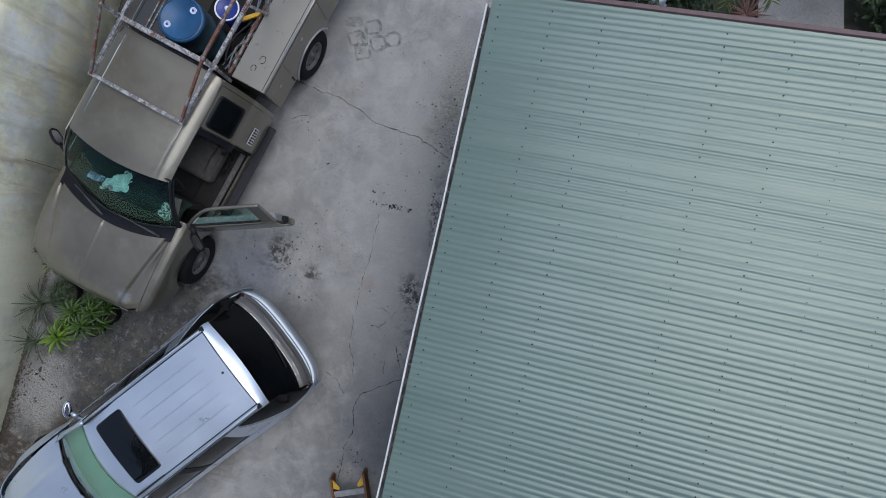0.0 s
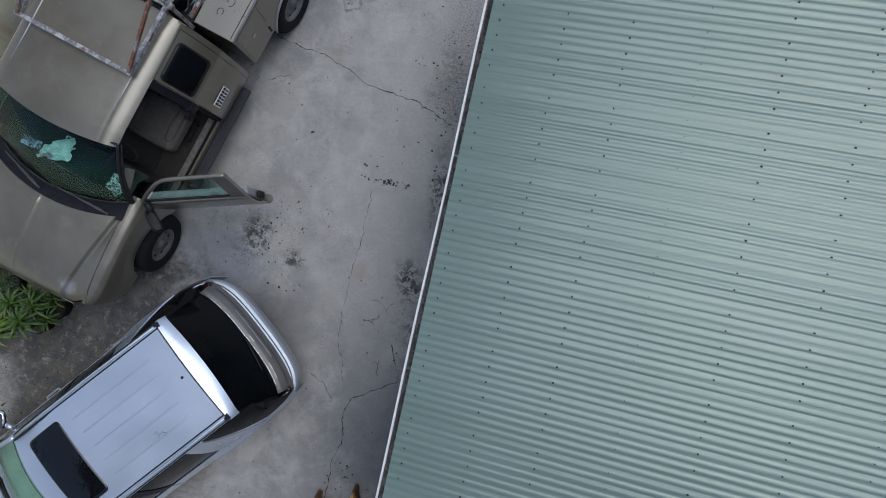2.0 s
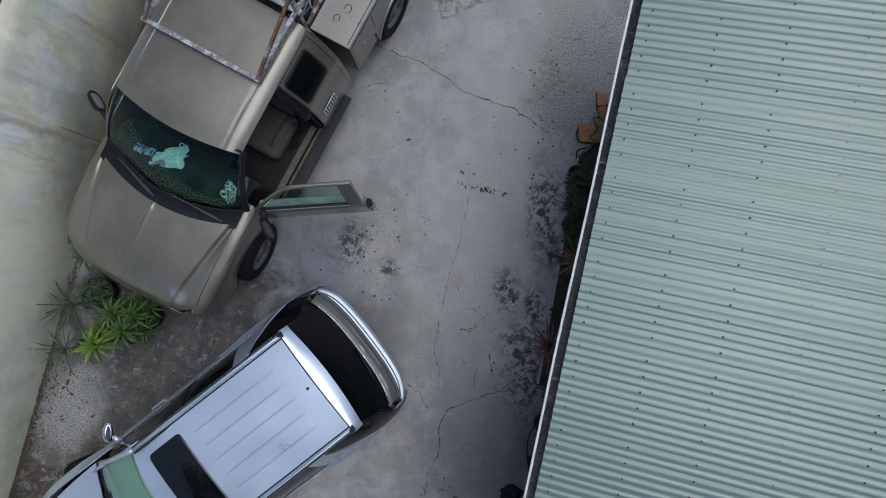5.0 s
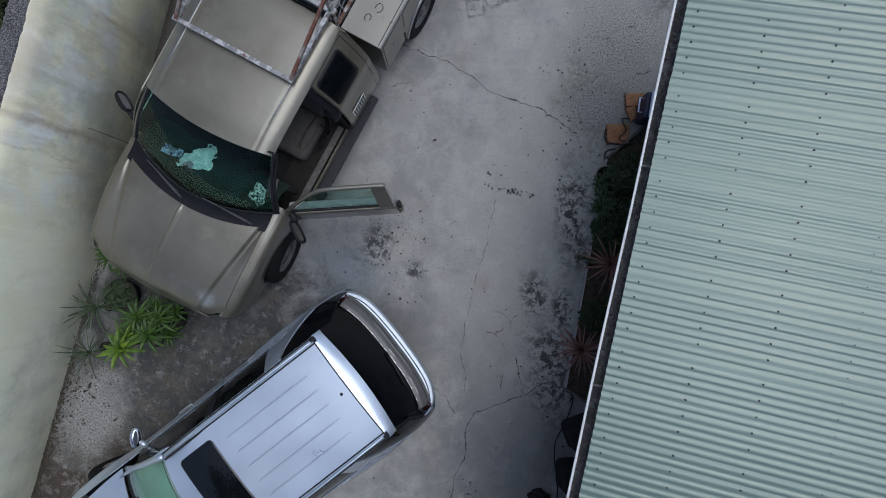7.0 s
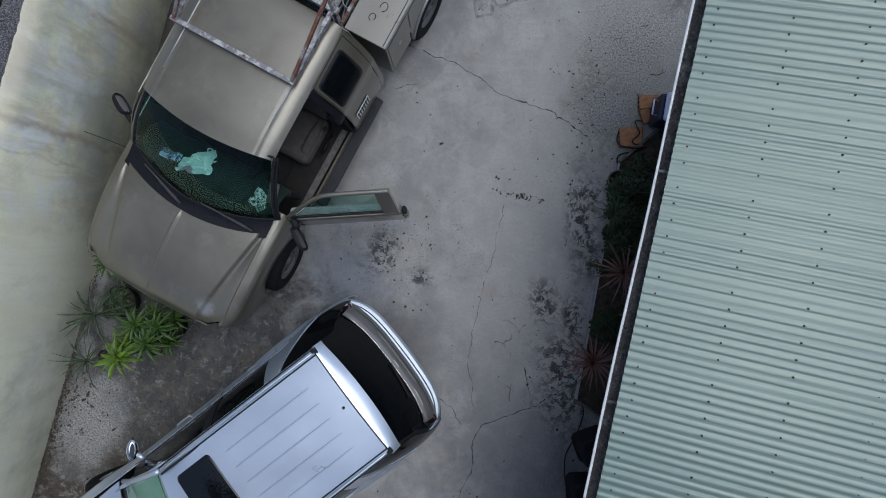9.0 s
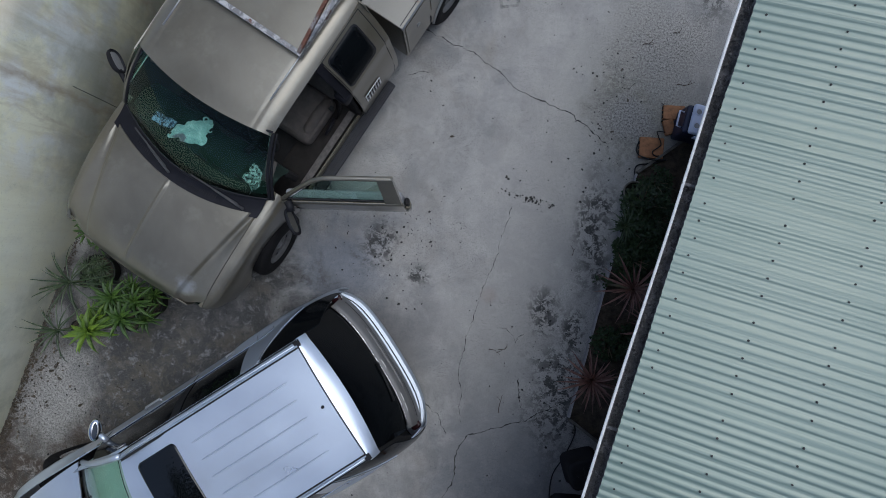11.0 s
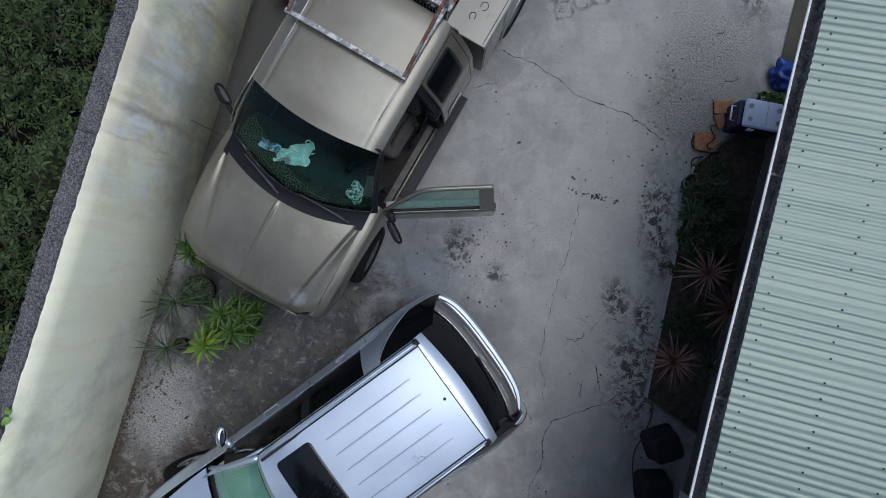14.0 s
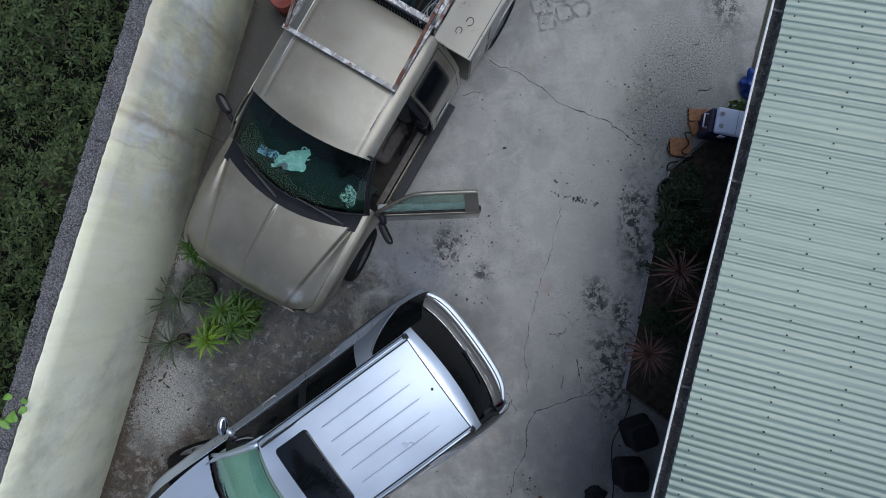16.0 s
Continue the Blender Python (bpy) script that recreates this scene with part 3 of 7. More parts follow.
def curve(pts):
    """A smooth function through (x, y) pairs."""
    xs, ys = [p[0] for p in pts], [p[1] for p in pts]

    def f(x):
        x = min(max(x, xs[0]), xs[-1])
        i = max(0, min(len(xs) - 2, int(np.searchsorted(xs, x, side="right")) - 1))
        h = xs[i + 1] - xs[i]
        t = (x - xs[i]) / h
        s0 = (ys[i + 1] - ys[max(0, i - 1)]) / (xs[i + 1] - xs[max(0, i - 1)])
        s1 = (ys[min(len(ys) - 1, i + 2)] - ys[i]) / (xs[min(len(xs) - 1, i + 2)] - xs[i])
        return (2 * t**3 - 3 * t**2 + 1) * ys[i] + (t**3 - 2 * t**2 + t) * h * s0 + (3 * t**2 - 2 * t**3) * ys[i + 1] + (t**3 - t**2) * h * s1

    return f


def smooth(t):
    t = min(max(t, 0.0), 1.0)
    return t * t * (3 - 2 * t)


def lerp(a, b, t):
    return a + (b - a) * t


def patch(name, f, u0, u1, v0, v1, r, material, parent, label="", lift=0.0, ratio=1.0):
    """A pane with round corners on the surface f(u, v); ratio is how much longer a step of u is than one of v."""
    bm = bmesh.new()
    ru, ring = r / ratio, []
    for k, (cu, cv) in enumerate(((u1 - ru, v1 - r), (u0 + ru, v1 - r), (u0 + ru, v0 + r), (u1 - ru, v0 + r))):
        for i in range(6):
            a = radians(90 * k + 18 * i)
            ring.append((cu + ru * math.cos(a), cv + r * math.sin(a)))
        nu, nv = ((u0 + ru, v1), (u0, v0 + r), (u1 - ru, v0), (u1, v1 - r))[k]
        pu, pv = ring[-1]
        ring += [(lerp(pu, nu, i / 8), lerp(pv, nv, i / 8)) for i in range(1, 8)]
    cu, cv = (u0 + u1) / 2, (v0 + v1) / 2
    e = 0.01
    nrm = (f(cu + e, cv) - f(cu, cv)).cross(f(cu, cv + e) - f(cu, cv)).normalized() * lift
    mid = bm.verts.new(f(cu, cv) + nrm)
    lines = [[bm.verts.new(f(lerp(cu, u, t), lerp(cv, v, t)) + nrm) for u, v in ring] for t in (0.2, 0.4, 0.6, 0.8, 0.96)]
    lines.append([bm.verts.new(f(u, v) - nrm * 0.3) for u, v in ring])
    n = len(ring)
    for k in range(n):
        bm.faces.new((mid, lines[0][k], lines[0][(k + 1) % n]))
        for p, q in zip(lines, lines[1:]):
            bm.faces.new((p[k], q[k], q[(k + 1) % n], p[(k + 1) % n]))
    return part(name, bm, material, parent, label, True)


def leaf(bm, base, heading, pitch, length, width, droop, seg=5, fold=0.25):
    """A strap leaf that rises at pitch and bends over by droop, folded along its middle."""
    d = Vector((math.cos(heading), math.sin(heading), 0))
    side = Vector((-d.y, d.x, 0))
    p, a, rows = Vector(base), pitch, []
    for i in range(seg + 1):
        t = i / seg
        w = width * (0.35 + 1.3 * t * (1 - t) * 2) * (1 - t**3) + 0.001
        up = Vector((-d.x * math.sin(a), -d.y * math.sin(a), math.cos(a)))
        rows.append([bm.verts.new(p - side * w / 2 + up * w * fold), bm.verts.new(p), bm.verts.new(p + side * w / 2 + up * w * fold)])
        p = p + (d * math.cos(a) + Vector((0, 0, 1)) * math.sin(a)) * length / seg
        a -= droop / seg
    for r, s in zip(rows, rows[1:]):
        bm.faces.new((r[0], r[1], s[1], s[0])), bm.faces.new((r[1], r[2], s[2], s[1]))


def rosette(bm, rng, top, count, length, width, droop, low=-0.1, high=1.3):
    for k in range(count):
        t = k / count
        leaf(bm, top, k * 2.39996 + rng.uniform(-0.2, 0.2), lerp(low, high, t) + rng.uniform(-0.12, 0.12), length * lerp(1, 0.6, t) * rng.uniform(0.8, 1.15), width * rng.uniform(0.8, 1.15), droop * rng.uniform(0.7, 1.3))
    return bm

# ---- the large structure ----
HOUSE = Matrix.Translation((0.685, 0, 0)) @ Matrix.Rotation(radians(-12.4), 4, "Z")  # x into the house, y along its eave
WALL = Matrix.Translation((-5.49, 0, 0)) @ Matrix.Rotation(radians(-15.2), 4, "Z")  # x into the yard, y along the wall


def ground_sheet():
    bm = bmesh.new()
    far = 300.0
    xs = [-far, -60, -20, -8, 8, 20, 60, far]
    vs = [[bm.verts.new((x, y, 0)) for y in xs] for x in xs]
    for i in range(7):
        for j in range(7):
            bm.faces.new((vs[i][j], vs[i + 1][j], vs[i + 1][j + 1], vs[i][j + 1]))
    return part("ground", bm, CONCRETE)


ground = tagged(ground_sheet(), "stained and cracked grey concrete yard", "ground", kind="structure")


def ragged(rng, a, b, bends, wander):
    """A wandering line from a to b through some bends."""
    pts = [Vector((*a, 0))] + [Vector((*p, 0)) for p in bends] + [Vector((*b, 0))]
    out = [pts[0]]
    for p, q in zip(pts, pts[1:]):
        n = max(2, int((q - p).length / 0.026))
        side = Vector((-(q - p).y, (q - p).x, 0)).normalized()
        off = 0.0
        for k in range(1, n + 1):
            off = off * 0.8 + rng.uniform(-wander, wander) * 0.75
            out.append(p.lerp(q, k / n) + side * off * (1 if k < n else 0))
    return out


def crack(rng, a, b, bends=(), width=0.008, wander=0.018):
    bm = bmesh.new()
    pts = ragged(rng, a, b, bends, wander)
    prev = None
    for i, p in enumerate(pts):
        d = (pts[min(i + 1, len(pts) - 1)] - pts[max(i - 1, 0)]).normalized()
        w = width * rng.choice((0.2, 0.35, 0.5, 0.7, 0.9, 1.5)) * (0.4 if i in (0, len(pts) - 1) else 1) / 2
        s = Vector((-d.y, d.x, 0)) * w
        row = [bm.verts.new(p + s + Vector((0, 0, 0.0012))), bm.verts.new(p - s + Vector((0, 0, 0.0012)))]
        if prev:
            bm.faces.new((prev[0], prev[1], row[1], row[0]))
        prev = row
    return part("crack", bm, CRACK, ground)


rng = random.Random(4)
crack(rng, (-1.42, 3.02), (0.93, 1.80), [(-1.12, 2.86), (-0.75, 2.72), (-0.2, 2.34), (0.35, 2.16), (0.5, 2.05)], 0.012)
crack(rng, (-0.82, -3.3), (0.62, -1.42), [(-0.72, -2.75), (-0.58, -2.45), (-0.56, -2.08), (-0.42, -1.88), (-0.1, -1.76), (0.3, -1.6)], 0.011)
crack(rng, (-0.55, -1.75), (-0.18, 0.92), [(-0.62, -1.2), (-0.58, -0.7), (-0.45, -0.2), (-0.28, 0.35)], 0.006)
crack(rng, (-1.0, -1.55), (-0.72, -1.95), [(-0.85, -1.66)], 0.007)
crack(rng, (-0.2, -0.55), (0.02, -0.72), [(-0.1, -0.56)], 0.008)
crack(rng, (0.02, -0.72), (0.12, -0.60), [], 0.008)
crack(rng, (-1.6, 2.42), (-1.3, 2.48), [(-1.45, 2.47)], 0.008)
crack(rng, (0.1, -1.15), (0.16, -1.5), [], 0.012)
crack(rng, (0.98, 2.5), (1.2, 2.56), [(1.08, 2.49)], 0.008)
crack(rng, (-1.35, 2.97), (-2.0, 3.3), [(-1.6, 3.08)], 0.008)
crack(rng, (-4.3, 2.4), (-3.9, 2.9), [(-4.12, 2.52)], 0.008)


def dirt_crumbs():
    """Loose grit and leaf crumbs on the yard, denser by the planting."""
    rng = random.Random(11)
    verts, faces = [], []
    spots = [(0.042 * i, 1.04 - 0.009 * i, 0.05) for i in range(-8, 9)]
    spots += [(rng.gauss(0.03, 0.035), rng.gauss(1.03, 0.025), 0.02) for _ in range(14)]
    spots += [(rng.gauss(-0.22, 0.03), rng.gauss(1.26, 0.03), 0.02) for _ in range(5)]
    spots += [(rng.uniform(-5.3, 1.2), rng.uniform(-3.3, 4.2), 0) for _ in range(330)]
    spots += [(rng.gauss(0.55, 0.25), rng.gauss(-1.2, 0.35), 0) for _ in range(110)]
    spots += [(rng.gauss(0.85, 0.2), rng.gauss(2.1, 0.6), 0) for _ in range(100)]
    spots += [(rng.gauss(-1.5, 0.4), rng.gauss(0.25, 0.4), 0) for _ in range(130)]
    spots += [(rng.gauss(-0.6, 0.12), rng.gauss(-2.95, 0.12), 0) for _ in range(26)]
    spots += [(rng.gauss(-5.1, 0.4), rng.gauss(-2.2, 0.6), 0) for _ in range(110)]
    for x, y, e in spots:
        for _ in range(3 if e else 1):
            r = rng.choice((0.005, 0.007, 0.009, 0.012, 0.016))
            cx, cy = x + rng.gauss(0, e * 0.4), y + rng.gauss(0, e * 0.4)
            k0 = len(verts)
            stretch, turn = rng.uniform(0.3, 1), rng.random() * 6.28
            for k in range(5):
                a = 6.283 * k / 5
                dx, dy = r * math.cos(a) * rng.uniform(0.7, 1.3), r * stretch * math.sin(a) * rng.uniform(0.7, 1.3)
                verts.append((cx + dx * math.cos(turn) - dy * math.sin(turn), cy + dx * math.sin(turn) + dy * math.cos(turn), 0.0))
            verts.append((cx, cy, r * 0.6))
            faces += [(k0 + k, k0 + (k + 1) % 5, k0 + 5) for k in range(5)]
    me = bpy.data.meshes.new("grit")
    me.from_pydata(verts, [], faces)
    me.materials.append(CRACK)
    return tagged(new("grit", me), "dark grit and leaf crumbs scattered on the concrete", "grit", kind="stuff")


dirt_crumbs()


def overspray_marks():
    """Square and round outlines left on the yard by spray painting."""
    root = thing("overspray_mark", Matrix.Translation((-0.34, 3.68, 0)), "faint grey square outlines sprayed on the concrete", "paint mark", kind="structure")
    for x, y, w, h, r, turn in ((-0.21, 0.02, 0.22, 0.20, 0.03, 18), (0.055, 0.185, 0.22, 0.20, 0.04, 8), (0.13, -0.07, 0.21, 0.22, 0.05, 14), (0.37, -0.01, 0.23, 0.22, 0.10, 10), (-0.11, -0.20, 0.21, 0.22, 0.03, 10)):
        m = Matrix.Translation((x, y, 0)) @ Matrix.Rotation(radians(turn), 4, "Z")
        bm = bmesh.new()
        loops = []
        for inset in (-0.020, 0.006, 0.020):
            hw, hh, rr = w / 2 - inset, h / 2 - inset, max(0.012, r - inset)
            loop = []
            for cx, cy, a0 in ((hw - rr, hh - rr, 0), (rr - hw, hh - rr, 90), (rr - hw, rr - hh, 180), (hw - rr, rr - hh, 270)):
                for k in range(7):
                    a = radians(a0 + 15 * k)
                    p = Vector((cx + rr * math.cos(a), cy + rr * math.sin(a), 0.001))
                    p += Vector((noise.noise((p.x * 14 + x * 9, p.y * 14, inset)), noise.noise((p.y * 14, p.x * 14 + y * 9, inset)), 0)) * 0.018
                    loop.append(bm.verts.new(m @ p))
            loops.append(loop)
        for p, q in zip(loops, loops[1:]):
            for k in range(len(p)):
                bm.faces.new((p[k], p[(k + 1) % len(p)], q[(k + 1) % len(p)], q[k]))
        part("outline", bm, MARK, root)
    for x, y, w, h in ((-0.25, 0.27, 0.30, 0.17), (-0.12, 0.0, 0.20, 0.5)):
        bm = bmesh.new()
        bm.faces.new([bm.verts.new((x + w / 2 * math.cos(a) * (1 + 0.25 * noise.noise((math.cos(a) * 2, math.sin(a) * 2 + x, 1))), y + h / 2 * math.sin(a), 0.0024)) for a in (2 * math.pi * k / 24 for k in range(24))])
        part("centre", bm, MARK_LIGHT, root)


overspray_marks()


def boundary_wall():
    """Rendered block wall, raw along its top."""
    root = thing("wall_west", WALL, "cream painted block wall with raw grey top and mould", "wall", kind="structure")
    y0, y1, top = -9.0, 9.0, 2.13
    solid("core", BLOCK, root, "raw grey block core", -0.21, -0.014, y0, y1, 0.0, top - 0.045)
    rng = random.Random(2)
    bm = bmesh.new()
    cols, rows = 360, 10
    vs = []
    for i in range(cols + 1):
        y = lerp(y0, y1, i / cols)
        # a ragged upper edge where the brush stopped
        edge = top - 0.010 + 0.006 * noise.noise((y * 3.1, 0, 0)) + 0.014 * noise.noise((y * 19, 3, 0)) + rng.uniform(-0.007, 0.007)
        line = []
        for j in range(rows + 1):
            z = edge * j / rows
            q = z / top
            # bulge added to shape the shading: upper half catches light, lower half darkens
            foot = 0.42 * q * (1 - q)
            line.append(bm.verts.new((0.006 * noise.noise((y * 0.9, z * 1.3, 7)) + foot, y, z)))
        line.append(bm.verts.new((-0.014, y, edge)))
        vs.append(line)
    for i in range(cols):
        for j in range(rows + 1):
            bm.faces.new((vs[i][j], vs[i + 1][j], vs[i + 1][j + 1], vs[i][j + 1]))
    part("render_coat", bm, CREAM, root, "cream paint coat with a ragged upper edge", True)
    y = y0
    while y < y1:
        length = rng.choice((0.78, 1.17, 1.6))
        bm = bmesh.new()
        lift = rng.uniform(-0.006, 0.012)
        push = rng.uniform(-0.008, 0.008)
        e0, e1 = y + 0.004, min(y1, y + length - 0.004)
        nx, ny = 10, max(4, int((e1 - e0) / 0.025))

        def rough(i, j):
            px, py = lerp(-0.222 + push, -0.014, i / nx), lerp(e0, e1, j / ny)
            drop = 0.03 if i in (0, nx) else 0.012 if j in (0, ny) else 0.0
            return (px + 0.012 * noise.noise((py * 14, px * 14, 5)), py, top + lift - drop * (0.5 + rng.random()) + 0.010 * noise.noise((px * 22, py * 22, 1)) + 0.006 * noise.noise((px * 60, py * 60, 2)))

        tops = [[bm.verts.new(rough(i, j)) for j in range(ny + 1)] for i in range(nx + 1)]
        for i in range(nx):
            for j in range(ny):
                bm.faces.new((tops[i][j], tops[i + 1][j], tops[i + 1][j + 1], tops[i][j + 1]))
        for i in (0, nx):
            low = [bm.verts.new((tops[i][j].co.x, tops[i][j].co.y, top - 0.08)) for j in range(ny + 1)]
            for j in range(ny):
                bm.faces.new((tops[i][j], tops[i][j + 1], low[j + 1], low[j]))
        part("coping_block", bm, BLOCK, root)
        y += length
    return root


boundary_wall()

PITCH, SLOPE, EAVE = 0.0687, 0.1690, 2.521
ROOF_U0, ROOF_U1, ROOF_V0, ROOF_V1 = -7.2, 3.33, 0.055, 7.5
SHEET = 11 * PITCH
PHASE, SKEW = 0.2683, 0.0045


def house():
    root = thing("house", HOUSE, "low house under a green corrugated steel roof", "house", kind="structure")
    # walls stand back under the eave
    back = 1.15
    wall = part("wall_east", box(bmesh.new(), back, back + 0.15, ROOF_U0 + 0.3, 2.9, 0, 2.50), HOUSE_PAINT, root, "grey painted house wall in the eave's shade")
    for nm, u in (("wall_north", 2.75), ("wall_south", ROOF_U0 + 0.3)):
        bm = box(bmesh.new(), back + 0.15, 7.2, u, u + 0.15, 0, 2.5)
        for w in bm.verts:
            if w.co.z > 1:
                w.co.z = EAVE + SLOPE * w.co.x - 0.05
        part(nm, bm, HOUSE_PAINT, root)
    part("wall_far", box(bmesh.new(), 7.05, 7.2, ROOF_U0 + 0.45, 2.75, 0, EAVE + SLOPE * 7.05 - 0.06), HOUSE_PAINT, root)
    # two windows and a door frame on the yard side, half hidden by the eave
    for u, w, z0, z1 in ((0.75, 1.3, 0.95, 2.0), (-1.0, 1.3, 0.95, 2.0), (-3.0, 0.9, 0.0, 2.05)):
        part("window_frame", box(box(box(box(bmesh.new(), back - 0.035, back - 0.004, u - w / 2, u - w / 2 + 0.06, z0, z1), back - 0.035, back - 0.004, u + w / 2 - 0.06, u + w / 2, z0, z1), back - 0.035, back - 0.004, u - w / 2 + 0.06, u + w / 2 - 0.06, z1 - 0.06, z1), back - 0.035, back - 0.004, u - w / 2 + 0.06, u + w / 2 - 0.06, z0, z0 + 0.05), FRAME_WHITE, root, "white window frame")
        part("pane", box(bmesh.new(), back - 0.02, back - 0.006, u - w / 2 + 0.06, u + w / 2 - 0.06, z0 + 0.05, z1 - 0.06), DARK_GLASS, root)
    part("soffit", box(bmesh.new(), 0.13, back - 0.005, ROOF_U0 + 0.3, 3.1, 2.36, 2.375), HOUSE_PAINT, root)
    part("fascia", box(bmesh.new(), 0.118, 0.128, ROOF_U0, 3.18, 2.30, 2.46), BARGE, root)
    # gutter: a dirty trough with a pale rolled lip
    bm = bmesh.new()
    prof = [(0.112, 2.43), (0.110, 2.335), (0.02, 2.33), (0.008, 2.395), (0.0, 2.405)]
    n = 140
    vs = [[bm.verts.new((x + 0.003 * noise.noise((u * 2, z, 0)), u, z + 0.004 * noise.noise((u * 1.5, x * 9, 4)))) for x, z in prof] for u in (lerp(ROOF_U0, 3.2, i / n) for i in range(n + 1))]
    for i in range(n):
        for j in range(len(prof) - 1):
            bm.faces.new((vs[i][j], vs[i + 1][j], vs[i + 1][j + 1], vs[i][j + 1]))
    g = part("gutter", bm, GUTTER, root, "eaves gutter silted with dark leaf litter", True)
    g.modifiers.new("thickness", "SOLIDIFY").thickness = 0.004
    part("gutter_lip", tube(bmesh.new(), [(-0.004 + 0.009 * noise.noise((u * 0.7, 0, 0)), u, 2.405) for u in (lerp(ROOF_U0, 3.2, i / 60) for i in range(61))], 0.0125, 8), WHITE_PAINT, root, "pale rolled gutter lip", True)
    for u in (-2.95, -0.98, 1.02, 2.7):
        part("gutter_bracket", box(bmesh.new(), -0.016, 0.112, u - 0.012, u + 0.012, 2.400, 2.412, bevel=0.003), GUTTER, root)
    rng = random.Random(8)
    bm = bmesh.new()
    for k in range(4200):
        u, x = rng.uniform(ROOF_U0, 3.15), rng.uniform(0.022, 0.106)
        r = rng.choice((0.004, 0.006, 0.008, 0.011, 0.015))
        z = 2.345 + rng.uniform(0, 0.05) + 0.02 * noise.noise((u * 3, 0, 5))
        vs = [bm.verts.new((x + r * math.cos(a) * rng.uniform(0.5, 1), u + r * math.sin(a) * rng.uniform(0.5, 1.2), z + rng.uniform(-0.006, 0.010))) for a in (0, 1.57, 3.14, 4.71)]
        bm.faces.new(vs)
    part("gutter_litter", bm, GUTTER_SILT, root, "wet leaf litter", kind="stuff")
    # corrugated sheets, each one lapped over the next
    i = 0
    first = PHASE - SHEET * math.ceil((PHASE - ROOF_U0) / SHEET)
    while first + i * SHEET < ROOF_U1:
        a, b = max(ROOF_U0, first + i * SHEET - 0.02), min(ROOF_U1, first + (i + 1) * SHEET + 0.02)
        steps = max(2, int((b - a) / PITCH * 16))
        bm = bmesh.new()
        vs = []
        dz = 0.0015 * (i % 2) + rng.uniform(0, 0.001)
        over = rng.uniform(-0.004, 0.004)
        for k in range(steps + 1):
            u = lerp(a, b, k / steps)
            n = (u - PHASE) / PITCH
            crest = math.floor(n + 0.5)
            swell = 0.0021 + 0.0005 * math.sin(crest * 2.7) + 0.0003 * math.sin(crest * 7.1 + 1)
            # the flatter pan where one sheet laps the next
            swell *= 1 - 0.30 * math.exp(-((((n - 9.7 + 5.5) % 11) - 5.5) / 0.85) ** 4)
            h = swell * math.tanh(1.0 * math.cos(2 * math.pi * n)) / 0.76
            vs.append([bm.verts.new((v + (over + 0.001 * math.cos(2 * math.pi * n) if v == ROOF_V0 else 0), u + (SKEW if b < ROOF_U1 else 0.0) * v, EAVE + SLOPE * v + h + dz + 0.003 * noise.noise((v * 0.7, u * 1.5, 2)))) for v in (ROOF_V0, 0.4, 0.9, 1.6, 2.4, 3.2, 4.2, 5.4, ROOF_V1)])
        for k in range(steps):
            for j in range(8):
                bm.faces.new((vs[k][j], vs[k + 1][j], vs[k + 1][j + 1], vs[k][j + 1]))
        s = part("roof_sheet", bm, GREENROOF, root, "", True)
        i += 1
    # screws on the crests
    bm = bmesh.new()
    for row, v in enumerate((0.150, 0.719, 1.270, 1.868, 2.498, 3.136, 3.738, 4.360, 4.98, 5.60, 6.2)):
        for k in range(-11, 6):
            for c in range(5):
                u = PHASE + k * SHEET + (c * 2 + 1) * PITCH + SKEW * v
                if not ROOF_U0 < u < ROOF_U1 - 0.035:
                    continue
                vv = v + rng.uniform(-0.006, 0.006)
                z = EAVE + SLOPE * vv + 0.006
                small = (1, 1, 1, 0.5, 1, 0.95, 0.6, 0.7, 0.7, 0.7, 0.7)[row] * rng.uniform(0.72, 0.92)
                lathe(bm, [(0.011 * small, z), (0.011 * small, z + 0.003), (0.0065 * small, z + 0.004), (0.0065 * small, z + 0.009), (0.0, z + 0.0095)], 6, Matrix.Translation((vv, u, 0)))
    part("roof_screws", bm, CABLE, root, "dark roofing screws with washers", kind="stuff")
    # brown flashing along the end of the roof
    bm = bmesh.new()
    grid(bm, lambda s, t: Vector((lerp(ROOF_V0, ROOF_V1, s), (3.30, 3.31, 3.355, 3.36)[round(t * 3)], EAVE + SLOPE * lerp(ROOF_V0, ROOF_V1, s) + (0.012, 0.032, 0.032, -0.15)[round(t * 3)] + 0.004 * noise.noise((s * 9, t, 1)))), 40, 3)
    f = part("barge_flashing", bm, BARGE, root, "brown painted barge flashing")
    f.modifiers.new("thickness", "SOLIDIFY").thickness = 0.006


house()


def planting_bed():
    root = thing("planting_bed", HOUSE, "narrow soil bed with a low concrete kerb", "planting bed", kind="structure")
    edge = lambda u: lerp(0.384, 0.266, (u + 1.495) / 3.045)  # noqa: E731
    part("soil", grid(bmesh.new(), lambda s, t: Vector((lerp(edge(lerp(-1.495, 1.55, t)) + 0.012, 1.13, s), lerp(lerp(-1.50, -1.78, s), lerp(1.56, 2.7, s), t), 0.02 + 0.025 * noise.noise((s * 6, t * 30, 0)))), 14, 60), SOIL, root, "dark damp soil", True)
    part("kerb", bar(bmesh.new(), (edge(-1.495), -1.495, 0.03), (edge(1.55), 1.55, 0.03), 0.026, 0.06), SLAT_GREY, root, "thin concrete kerb")
    part("end_board", bar(bmesh.new(), (0.40, -1.515, 0.04), (1.13, -1.79, 0.04), 0.03, 0.08), KERB, root, "concrete end kerb")
    part("end_board", bar(bmesh.new(), (0.275, 1.575, 0.03), (1.13, 2.70, 0.03), 0.03, 0.06), KERB, root, "concrete end kerb")


planting_bed()

